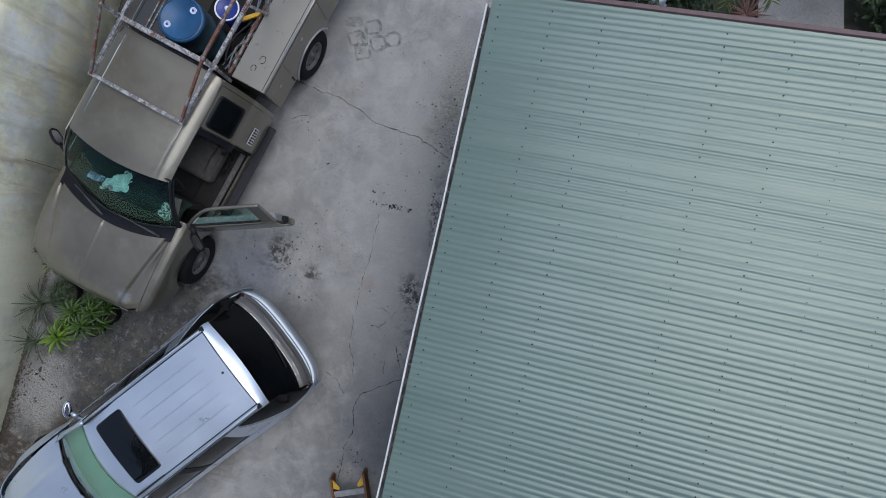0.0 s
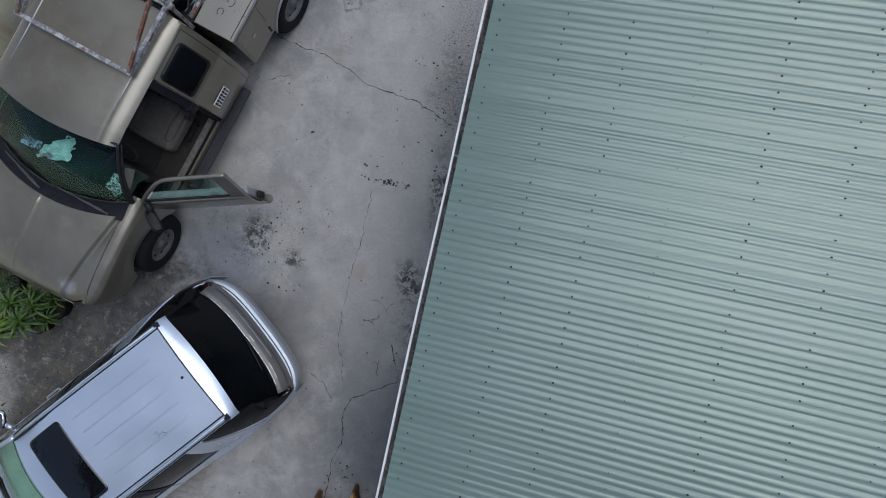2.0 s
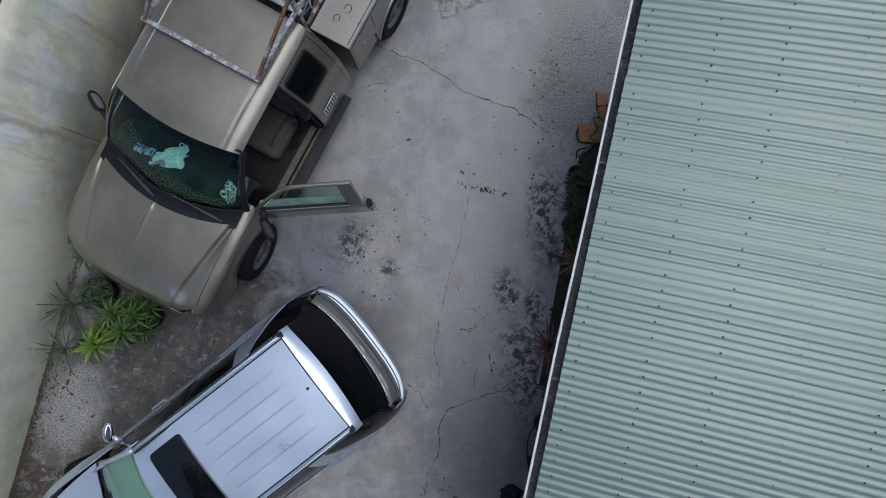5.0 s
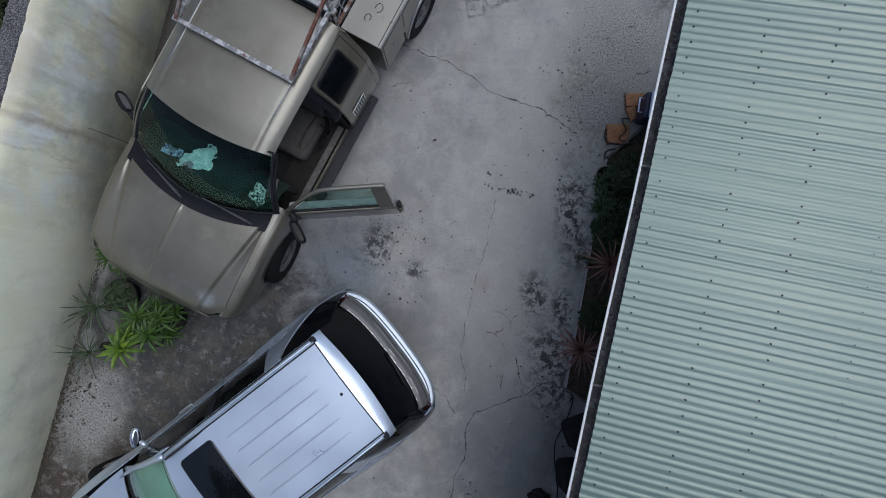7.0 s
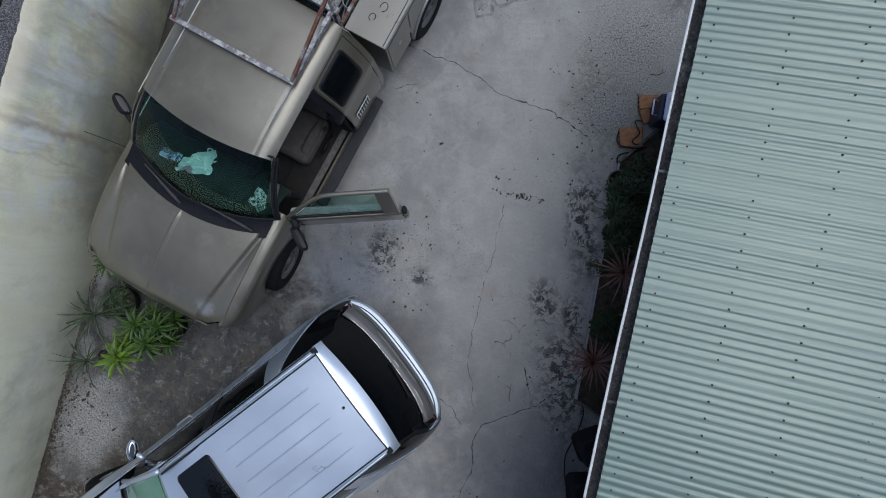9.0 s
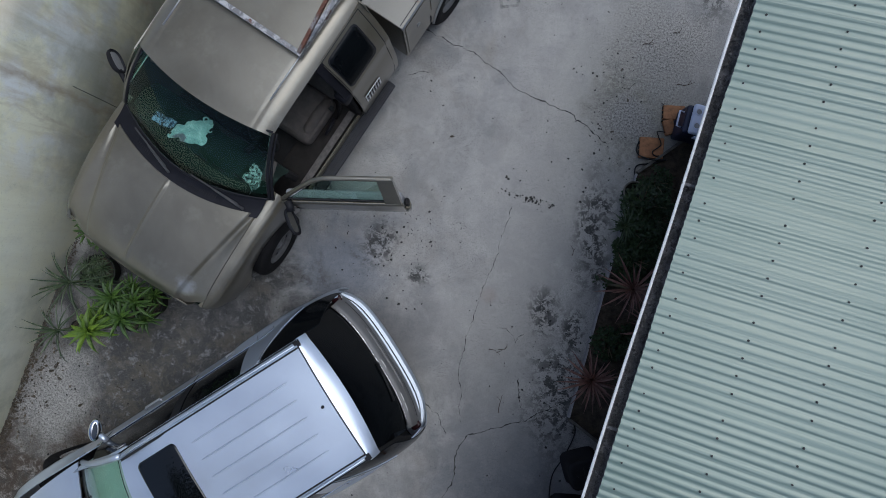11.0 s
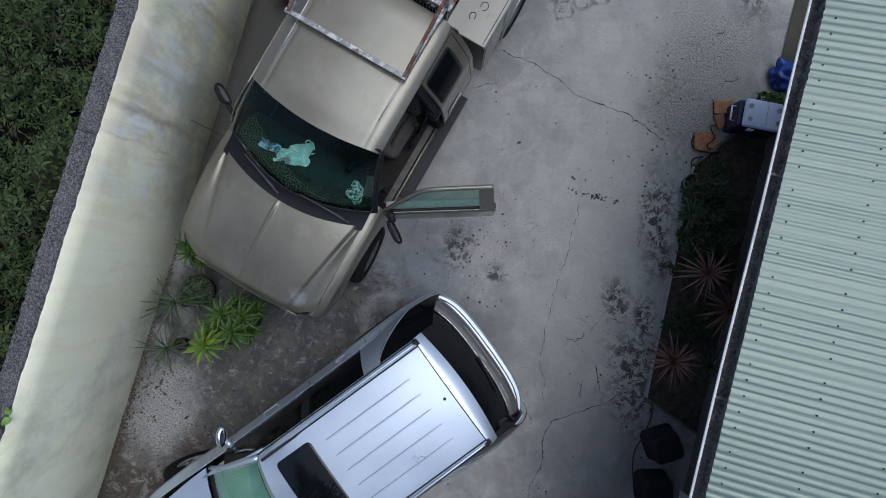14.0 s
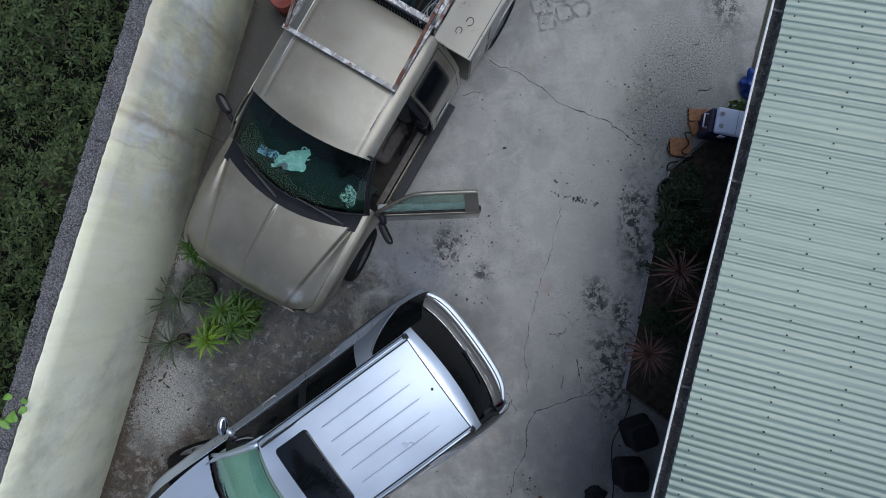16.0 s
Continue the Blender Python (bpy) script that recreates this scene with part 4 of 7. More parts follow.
# ---- wheels ----


def wheel(root, name, x, y, r, w, side, rim_mat, turn=0.0):
    """Tyre, rim and hub; side is 1 on the left."""
    m = Matrix.Translation((x, y, r)) @ Matrix.Rotation(turn, 4, "Z") @ Matrix.Rotation(radians(-90 * side), 4, "X")
    ri = r * 0.56
    prof = [(ri, -w * 0.42), (ri + 0.03, -w * 0.5), (r * 0.86, -w * 0.5), (r * 0.96, -w * 0.40), (r, -w * 0.25), (r, w * 0.25), (r * 0.96, w * 0.40), (r * 0.86, w * 0.5), (ri + 0.03, w * 0.5), (ri, w * 0.42)]
    t = new(name)
    t.parent = root
    part("tyre", lathe(bmesh.new(), prof, 40, m), RUBBER, t, "worn black tyre", True)
    part("rim", lathe(bmesh.new(), [(ri, w * 0.42), (ri - 0.015, w * 0.44), (ri - 0.03, w * 0.30), (ri * 0.72, w * 0.22), (ri * 0.45, w * 0.30), (ri * 0.28, w * 0.31), (ri * 0.26, w * 0.40), (0.0, w * 0.41)], 32, m), rim_mat, t, "steel rim", True)
    for k in range(8):
        a = k * math.pi / 4
        part("rim_slot", lathe(bmesh.new(), [(0.0, w * 0.262), (0.026, w * 0.262), (0.022, w * 0.272), (0.0, w * 0.275)], 10, m @ Matrix.Translation((ri * 0.78 * math.cos(a), ri * 0.78 * math.sin(a), -0.002))), BLACK_PLASTIC, t)
    return t


# ---- the pickup with its service body ----
TRUCK = Matrix.Translation((-2.008, 3.739, 0)) @ Matrix.Rotation(radians(-118.3), 4, "Z")  # x ahead from the rear axle, y to its left


def well(x, y, z, r, w):
    """The lining over a wheel: the upper part of a round trough."""
    return grid(bmesh.new(), lambda u, v: Vector((x + r * math.cos(math.pi * (0.04 + 0.92 * u)), y + (v - 0.5) * w, z + r * math.sin(math.pi * (0.04 + 0.92 * u)))), 28, 2)


def mirror_shell(m, half=0.13, tall=0.085, deep=0.10):
    """A rounded mirror housing, x to the front, y across, open to the rear with a recess for the glass."""
    bm = bmesh.new()
    rings = []
    for x, k in ((0.012, 0.80), (0.004, 0.90), (-0.006, 0.95), (0.0, 1.0), (0.03, 1.0), (0.06, 0.93), (0.085, 0.72), (0.098, 0.40), (0.10, 0.02)):
        ring = []
        for q in range(28):
            c, s = math.cos(2 * math.pi * q / 28), math.sin(2 * math.pi * q / 28)
            r = 1 / (abs(c) ** 3 + abs(s) ** 3) ** (1 / 3)
            ring.append(bm.verts.new(m @ Vector((x * deep / 0.10, half * k * r * c, tall * k * r * s))))
        rings.append(ring)
    for p, q in zip(rings, rings[1:]):
        for k in range(28):
            bm.faces.new((p[k], p[(k + 1) % 28], q[(k + 1) % 28], q[k]))
    bm.faces.new(rings[-1])
    return bm


def mirror_pane(m, half=0.13, tall=0.085):
    bm = bmesh.new()
    ring = []
    for q in range(28):
        c, s = math.cos(2 * math.pi * q / 28), math.sin(2 * math.pi * q / 28)
        r = 1 / (abs(c) ** 3 + abs(s) ** 3) ** (1 / 3)
        ring.append(m @ Vector((0.010, half * 0.84 * r * c, tall * 0.84 * r * s)))
    front = [bm.verts.new(p) for p in ring]
    back = [bm.verts.new(p + m.to_3x3() @ Vector((0.004, 0, 0))) for p in ring]
    bm.faces.new(front[::-1]), bm.faces.new(back)
    for k in range(28):
        bm.faces.new((front[k], front[(k + 1) % 28], back[(k + 1) % 28], back[k]))
    return bm


def pickup():
    root = thing("pickup_truck", TRUCK, "dusty beige pickup with service boxes and open door", "truck")
    W = curve([(1.0, 0.985), (2.5, 0.985), (3.6, 0.97), (4.05, 0.955), (4.28, 0.925), (4.39, 0.875), (4.46, 0.80), (4.50, 0.70)])
    hood_z = curve([(3.1, 1.365), (3.45, 1.355), (3.9, 1.315), (4.25, 1.245), (4.42, 1.16), (4.50, 1.06)])

    def hood_pt(u, v):
        y = lerp(-0.84, 0.84, u)
        a = abs(y)
        x0 = 3.445 - 0.20 * (a / 0.84) ** 2
        x1 = 4.515 - 0.03 * (a / 0.6) ** 2 - 0.13 * smooth((a - 0.55) / 0.3)
        x = lerp(x0, x1, v)
        yc = lerp(0.77, 0.51, v)
        fold = 1.0 if y > 0 else 0.45
        z = hood_z(x) - 0.03 * (a / 0.84) ** 2
        z += 0.018 * math.exp(-(((y + 0.06) / 0.015) ** 2)) * smooth(v * 12) * smooth((0.93 - v) * 9)
        z -= 0.045 * fold * smooth((a - yc) / 0.045)
        z += 0.030 * fold * smooth((a - yc - 0.06) / max(0.05, 0.84 - yc - 0.06))
        z -= 0.05 * smooth((v - 0.86) / 0.14) ** 2
        return Vector((x, y, z))

    sheet("hood", hood_pt, 224, 36, BEIGE, root, "dusty bonnet with a raised centre crease")

    arch_x, arch_r = 3.53, 0.475

    def side_pt(x, t, s):
        """Flank from the seam by the bonnet down to the sill, over the wheel arch."""
        w = W(x)
        z_top = hood_z(max(3.1, x)) - 0.055 if x > 2.95 else 1.33
        zb = 0.50
        if abs(x - arch_x) < arch_r:
            zb = max(zb, 0.38 + math.sqrt(arch_r**2 - (x - arch_x) ** 2))
        prof = ((0.842, 0.0), (w - 0.085, 0.01), (w - 0.035, 0.05), (w - 0.008, 0.13), (w, 0.25), (w + 0.004, 0.5), (w - 0.01, 0.72), (w - 0.03, 1.0))
        k = t * (len(prof) - 1)
        i = min(len(prof) - 2, int(k))
        y = lerp(prof[i][0], prof[i + 1][0], k - i)
        y = min(y, w + 0.004)
        f = lerp(prof[i][1], prof[i + 1][1], k - i)
        return Vector((x, s * y, lerp(z_top, zb, f)))

    for s in (1, -1):
        sheet("fender", lambda u, v, s=s: side_pt(lerp(2.97, 4.38, u), v, s), 64, 21, BEIGE, root, "front wing")
        wheel(root, "wheel", 3.53, s * 0.875, 0.395, 0.25, s, WHEEL_STEEL, radians(5))
        wheel(root, "wheel", 0.0, s * 0.895, 0.40, 0.26, s, WHEEL_STEEL)
        part("wheel_well", well(3.53, s * 0.80, 0.40, 0.45, 0.22), BLACK_PLASTIC, root)
        part("headlight", box(bmesh.new(), 4.36, 4.46, s * 0.50, s * 0.74, 0.76, 0.92, bevel=0.02), WIND_GLASS, root, "clear headlight")
        part("turn_lamp", box(bmesh.new(), 4.29, 4.385, s * 0.80, s * 0.895, 0.74, 0.86, bevel=0.02), ORANGE_LENS, root, "orange corner lamp")
    sheet("front_panel", lambda u, v: Vector((4.50 - 0.02 * abs(2 * u - 1) ** 2, lerp(-0.66, 0.66, u), lerp(0.62, 1.02, v))), 12, 4, BEIGE, root)
    def nose_pt(u, v):
        p = hood_pt(u, 1.0)
        return p.lerp(Vector((p.x - 0.02, p.y * 1.085, 0.62)), v)

    sheet("nose", nose_pt, 48, 6, BEIGE, root, "front panel below the bonnet's edge")
    part("grille", box(bmesh.new(), 4.49, 4.53, -0.45, 0.45, 0.76, 0.98, bevel=0.01), BLACK_PLASTIC, root, "black grille")
    sheet("bumper", lambda u, v: Vector((4.49 - 0.22 * abs(2 * u - 1) ** 3, lerp(-0.89, 0.89, u), lerp(0.48, 0.72, v))), 24, 3, GREY_PLASTIC, root, "dark grey front bumper", 0.05)
    solid("chassis", DARK_TRIM, root, "", -1.6, 4.4, -0.5, 0.5, 0.32, 0.56)
    solid("engine_bay", DARK_TRIM, root, "", 3.15, 4.35, -0.78, 0.78, 0.56, 0.98)

    # black plastic below the windscreen, with slots
    def cowl_pt(u, v):
        y = lerp(-0.86, 0.86, u)
        q = (y / 0.86) ** 2
        a = Vector((3.31 - 0.26 * q, y * 0.99, 1.368 - 0.01 * q))
        b = Vector((3.455 - 0.17 * q, y, 1.345 - 0.03 * q))
        p = a.lerp(b, v)
        p.z -= 0.012 * math.sin(v * math.pi)
        return p

    sheet("cowl", cowl_pt, 40, 4, GREY_PLASTIC, root, "black slotted plastic cowl")
    for y in [0.05 + 0.024 * k for k in range(16)] + [-0.55 + 0.024 * k for k in range(8)]:
        p = cowl_pt((y + 0.86) / 1.72, 0.5)
        part("cowl_slot", box(bmesh.new(), p.x - 0.022, p.x + 0.022, y - 0.005, y + 0.005, p.z + 0.006, p.z + 0.012), BLACK_PLASTIC, root)

    def screen_pt(u, v):
        y = lerp(-0.835, 0.835, u)
        q = (y / 0.835) ** 2
        y *= 1 + 0.055 * (1 - v) * smooth(y / 0.835)
        a = Vector((3.30 - 0.25 * q, y, 1.375))
        b = Vector((2.575 - (0.11 if y < 0 else 0.08) * q, y * 0.855, 1.845 - 0.025 * q))
        p = a.lerp(b, v)
        p.x += 0.035 * math.sin(v * math.pi)
        p.z += 0.035 * math.sin(v * math.pi)
        return p

    pane = sheet("windscreen", lambda u, v: screen_pt(lerp(0.012, 0.988, u), lerp(0.02, 0.985, v)), 24, 10, WIND_GLASS, root, "green tinted windscreen", 0.006)
    pane.visible_shadow = False
    for nm, f in (("screen_seal", lambda t: screen_pt(t, 0.0)), ("screen_seal", lambda t: screen_pt(t, 1.0)), ("a_pillar", lambda t: screen_pt(0.0, t)), ("a_pillar", lambda t: screen_pt(1.0, t))):
        part(nm, tube(bmesh.new(), [f(k / 20) - Vector((0, 0, 0.02 * (k / 20) ** 2 if nm == "a_pillar" else 0.0)) for k in range(21)], 0.017 if nm == "a_pillar" else 0.012, 8), BLACK_PLASTIC, root, "", True)
    part("pillar_trim", tube(bmesh.new(), [screen_pt(0.0, k / 20) + Vector((-0.012, -0.028, -0.01 - 0.02 * k / 20)) for k in range(21)], [0.024 - 0.0005 * k for k in range(21)], 8), BEIGE, root, "beige windscreen pillar", True)
    part("pillar_trim", tube(bmesh.new(), [screen_pt(1.0, k / 20) + Vector((-0.014, 0.022, -0.012 - 0.03 * k / 20)) for k in range(21)], [0.020 - 0.0005 * k for k in range(21)], 8), BLACK_PLASTIC, root, "dark windscreen pillar", True)
    for p, q in (((3.20, -0.60, 1.412), (3.385, -0.09, 1.380)), ((3.275, 0.12, 1.412), (3.275, 0.72, 1.375))):
        p, q = Vector(p), Vector(q)
        bm = tube(bmesh.new(), [q, q.lerp(p, 0.25) + Vector((0, 0, 0.022)), q.lerp(p, 0.6) + Vector((0, 0, 0.016))], [0.014, 0.010, 0.007], 6)
        tube(bm, [q.lerp(p, 0.12) + Vector((-0.012, 0, 0.004)), q.lerp(p, 0.55) + Vector((-0.004, 0, 0.006)), p], 0.008, 6)
        part("wiper", bm, WIPER, root, "worn grey wiper", True)

    # cab roof
    def roof_pt(u, v):
        y = lerp(-0.775, 0.775, u)
        a = abs(y)
        front = 2.615 - (0.10 if y < 0 else 0.07) * (a / 0.7) ** 2
        x = lerp(1.07, front, v)
        z = 1.885 - 0.022 * (a / 0.7) ** 2 - 0.055 * max(0.0, (a - 0.62) / 0.155) ** 2
        z -= 0.018 * smooth((v - 0.8) / 0.2) ** 2 + 0.025 * smooth((0.12 - v) / 0.12)
        z -= 0.004 * math.exp(-(((a - 0.595) / 0.012) ** 2))
        return Vector((x, y * (0.922 if y > 0 else 1.0), z))

    sheet("cab_roof", roof_pt, 90, 20, BEIGE, root, "dusty beige cab roof")
    for s in (1, -1):
        part("roof_moulding", tube(bmesh.new(), [roof_pt(0.5 + (0.60 if s > 0 else -0.63) / 1.55, v) + Vector((0, 0, 0.006)) for v in (0.06, 0.2, 0.4, 0.6, 0.80)], 0.008, 6), SILVER_DARK, root, "pale roof drip moulding", True)
    # cab sides: full on the right, only the rear half door on the left
    for s, x0, x1 in ((1, 1.07, 1.735), (-1, 1.07, 2.97)):
        def low_pt(u, v, s=s, x0=x0, x1=x1):
            z = lerp(0.50, 1.33, v)
            y = 0.955 + 0.035 * math.sin(min(1, v * 1.15) * math.pi) - 0.01 * v + 0.010 * math.exp(-(((v - 0.93) / 0.025) ** 2))
            return Vector((lerp(x0, x1, u), s * y, z))

        def up_pt(u, v, s=s, x0=x0, x1=x1):
            xx = lerp(x0, x1 if s > 0 else lerp(2.97, 2.56, v), u)
            return Vector((xx, s * (lerp(0.948, 0.705 if s > 0 else 0.765, v) + 0.025 * math.sin(v * math.pi)), lerp(1.33, 1.815, v)))

        sheet("rear_door" if s > 0 else "cab_side", low_pt, 12, 12, BEIGE, root, "lower cab side")
        if s > 0:
            sheet("rear_door_upper", up_pt, 16, 10, BEIGE, root, "upper cab side")
        else:
            sheet("cab_side_upper", lambda u, v, f=up_pt: f(u * 0.40, v), 8, 10, BEIGE, root, "upper cab side")
            sheet("door_top_rail", lambda u, v, f=up_pt: f(lerp(0.40, 1.0, u), lerp(0.92, 1.0, v)), 10, 2, BEIGE, root, "narrow door frame")
            sheet("door_front_post", lambda u, v, f=up_pt: f(lerp(0.955, 1.0, u), lerp(0.0, 0.92, v)), 2, 8, BEIGE, root)

        def pane_pt(a0, a1, b0, b1, off, s=s, f=up_pt):
            return lambda u, v: f(lerp(a0, a1, u), lerp(b0, b1, v)) + Vector((0, s * off, off * 0.4))

        if s > 0:
            patch("window_seal", up_pt, 0.25, 0.955, 0.05, 0.92, 0.11, BLACK_PLASTIC, root, "", -0.008, 1.2)
            patch("window_pane", up_pt, 0.275, 0.93, 0.08, 0.89, 0.10, DARK_GLASS, root, "dark rounded rear side window", -0.014, 1.2)
        else:
            sheet("window_seal", pane_pt(0.07, 0.32, 0.10, 0.86, 0.008), 8, 8, BLACK_PLASTIC, root, "", 0.006)
            sheet("window_pane", pane_pt(0.405, 0.952, 0.01, 0.915, 0.0), 10, 8, DOOR_GLASS, root, "closed door window", 0.005).visible_shadow = False
        if s > 0:
            for u in (0.10, 0.985):
                part("door_seam", tube(bmesh.new(), [low_pt(u, t) + Vector((0, 0.007, 0)) for t in (0.05, 0.3, 0.6, 0.9, 1.0)] + [up_pt(u, t) + Vector((0, 0.007, 0.004)) for t in (0.1, 0.4, 0.7, 0.97)], 0.004, 4), CABLE, root)
            part("door_seam", tube(bmesh.new(), [up_pt(u, 0.97) + Vector((0, 0.007, 0.005)) for u in (0.10, 0.4, 0.7, 0.985)], 0.004, 4), CABLE, root)
        # sun visors stand in the upper screen
        solid("sun_visor", DARK_TRIM, root, "dark sun visor", 2.50, 2.58, s * 0.10, s * 0.60, 1.66, 1.80, bevel=0.01)
        # sill and running board
        solid("sill", BEIGE, root, "", 1.07, 2.97, s * 0.885, s * 0.918, 0.42, 0.52, bevel=0.012)
        solid("running_board", BOARD_RUBBER, root, "ribbed black running board", 1.24, 2.72, s * 0.90, s * 1.04, 0.37, 0.41, bevel=0.018, seg=3)
        for k in range(5):
            solid("tread_rib", BOARD_RUBBER, root, "", 1.28, 2.68, s * (0.925 + 0.024 * k) - 0.006, s * (0.925 + 0.024 * k) + 0.006, 0.41, 0.418)
    # side lettering by the rear side window, as plain bars
    plate = part("number_panel", box(bmesh.new(), 1.385, 1.64, 0.996, 1.001, 0.835, 1.005), FRAME_WHITE, root, "white lettering panel with dark bars")
    for k in range(6):
        part("bar", box(bmesh.new(), 1.398 + 0.04 * k, 1.426 + 0.04 * k, 1.0015, 1.004, 0.93, 0.99), CABLE, plate)
        part("bar", box(bmesh.new(), 1.402 + 0.04 * k, 1.424 + 0.04 * k, 1.0015, 1.004, 0.85, 0.912), CABLE, plate)
    sheet("cab_back", lambda u, v: Vector((1.08, lerp(-0.95, 0.95, u) * lerp(1, 0.8, smooth((v - 0.6) / 0.4)), lerp(0.5, 1.82, v))), 8, 8, BEIGE, root)
    part("rear_window", box(bmesh.new(), 1.062, 1.072, -0.58, 0.58, 1.38, 1.74, bevel=0.003), DARK_GLASS, root, "dark rear window")

    # cabin
    solid("cabin_floor", FLOOR_MAT, root, "dusty dark cabin floor", 1.10, 3.10, -0.90, 0.88, 0.48, 0.55)
    solid("seat", SEAT_CLOTH, root, "dusty grey-brown bench seat", 1.82, 2.40, 0.08, 0.70, 0.60, 0.84, bevel=0.08, seg=4)
    for y in (0.16, 0.62):
        part("seat_bolster", tube(bmesh.new(), [(1.86, y, 0.80), (2.05, y, 0.825), (2.24, y, 0.815), (2.32, y, 0.77)], [0.05, 0.06, 0.06, 0.04], 10), SEAT_CLOTH, root, "worn side bolster", True)
    part("seat_lever", tube(bmesh.new(), [(1.98, 0.74, 0.66), (2.10, 0.765, 0.68), (2.18, 0.76, 0.66)], 0.02, 8), GREY_PLASTIC, root, "", True)
    part("belt_buckle", box(bmesh.new(), 1.90, 1.95, 0.70, 0.74, 0.80, 0.90, bevel=0.008), CABLE, root)
    part("belt", tube(bmesh.new(), [(1.80, 0.80, 1.30), (1.83, 0.80, 1.0), (1.86, 0.76, 0.75), (1.95, 0.74, 0.58)], 0.016, 6), CABLE, root, "slack seat belt", True)
    solid("sill_plate", SILL_DUST, root, "scuffed dusty sill plate", 1.80, 2.88, 0.80, 0.876, 0.552, 0.566, bevel=0.004)
    solid("seat", SEAT_CLOTH, root, "dusty grey-brown bench seat", 1.80, 2.36, -0.72, -0.05, 0.62, 0.86, bevel=0.07, seg=3)
    for y in (0.40, -0.39):
        part("backrest", box(bmesh.new(), -0.09, 0.09, y - 0.31, y + 0.31, 0.0, 0.66, bevel=0.06, seg=3, m=Matrix.Translation((1.76, 0, 0.80)) @ Matrix.Rotation(radians(-14), 4, "Y")), SEAT_CLOTH, root, "seat back")
    part("dashboard", grid(bmesh.new(), lambda u, v: Vector((lerp(2.72, 3.24 - 0.22 * (2 * u - 1) ** 2, v), lerp(-0.82, 0.82, u), lerp(1.16, 1.30, smooth(v * 2.5)) + 0.015 * math.sin(u * 20))), 30, 10), DASH, root, "faded green-grey dashboard", True)
    for y in (-0.62, -0.40, -0.18, 0.04, 0.26, 0.48):
        xx = 3.10 - 0.16 * (y / 0.82) ** 2
        part("dash_vent", box(bmesh.new(), xx - 0.012, xx + 0.012, y - 0.07, y + 0.07, 1.298, 1.318, bevel=0.004), CABLE, root)
    solid("dash_face", DARK_TRIM, root, "", 2.72, 2.80, -0.82, 0.82, 0.75, 1.17, bevel=0.02)
    solid("firewall", DARK_TRIM, root, "", 3.06, 3.12, -0.86, 0.86, 0.5, 1.25)
    wheel_m = Matrix.Translation((2.58, 0.40, 1.17)) @ Matrix.Rotation(radians(58), 4, "Y")
    part("steering_wheel", tube(bmesh.new(), [wheel_m @ Vector((0.19 * math.cos(a), 0.19 * math.sin(a), 0)) for a in (2 * math.pi * k / 28 for k in range(29))], 0.015, 8), DARK_TRIM, root, "dark steering wheel", True)
    part("steering_column", tube(bmesh.new(), [wheel_m @ Vector((0, 0, 0)), wheel_m @ Vector((0, 0, 0.25))], 0.035, 10), DARK_TRIM, root, "", True)
    solid("door_jamb", DARK_TRIM, root, "", 1.735, 1.78, 0.70, 0.93, 0.5, 1.33, bevel=0.01)
    part("jamb_pillar", bar(bmesh.new(), (1.77, 0.915, 1.30), (1.77, 0.700, 1.79), 0.10, 0.06), GREY_PLASTIC, root, "thick rubber door edge")
    part("door_latch", box(bmesh.new(), 1.72, 1.86, 0.80, 0.955, 1.16, 1.33, bevel=0.04, seg=3), GREY_PLASTIC, root, "dark latch housing", True)
    part("headliner", grid(bmesh.new(), lambda u, v: roof_pt(lerp(0.04, 0.96, u), lerp(0.03, 0.97, v)) - Vector((0, 0, 0.03)), 16, 6), DARK_TRIM, root, "", True)

    # mirrors
    side_m = Matrix.Translation((2.75, -1.12, 1.40)) @ Matrix.Rotation(radians(-32), 4, "Z") @ Matrix.Rotation(radians(14), 4, "Y")
    part("mirror", mirror_shell(side_m, 0.125, 0.075, 0.075), BLACK_PLASTIC, root, "black door mirror", True)
    part("mirror_glass", mirror_pane(side_m, 0.125, 0.075), MIRROR, root, "mirror glass")
    part("mirror_arm", tube(bmesh.new(), [(2.90, -0.93, 1.35), (2.86, -1.00, 1.37), (2.82, -1.06, 1.39)], 0.026, 8), BLACK_PLASTIC, root, "", True)
    part("antenna", tube(bmesh.new(), [(3.15, -0.93, 1.28), (3.155, -1.0, 1.40), (3.17, -1.14, 1.68)], 0.003, 6), CABLE, root, "thin antenna", True)

    # open driver's door, built along d from its hinge, n outward
    th = radians(58)
    door_m = Matrix(((-math.cos(th), math.sin(th), 0, 3.0), (math.sin(th), math.cos(th), 0, 0.97), (0, 0, 1, 0), (0, 0, 0, 1)))
    door = part("door", grid(bmesh.new(), lambda u, v: door_m @ Vector((lerp(0.0, 1.20, u), 0.03 * math.sin(v * math.pi) + 0.0, lerp(0.52, 1.33, v))), 10, 8), BEIGE, root, "driver's door standing open", True)
    sol = door.modifiers.new("thickness", "SOLIDIFY")
    sol.thickness, sol.offset = 0.02, 0
    part("inner_panel", box(bmesh.new(), 0.02, 1.18, -0.13, -0.02, 0.55, 1.29, bevel=0.03, seg=2, m=door_m), SLAT_GREY, door, "grey inner door panel")
    lean = lambda d, z: door_m @ Vector((d, -0.02 - 0.15 * (z - 1.33) / 0.45, z))  # noqa: E731
    bm = bmesh.new()
    rise = curve([(0.02, 1.34), (0.16, 1.50), (0.34, 1.68), (0.46, 1.765), (0.60, 1.79), (1.14, 1.80)])
    tube(bm, [lean(d, rise(d)) for d in (lerp(0.02, 1.14, k / 30) for k in range(31))], 0.024, 8)
    part("window_frame", bm, BEIGE, door, "beige window frame", True)
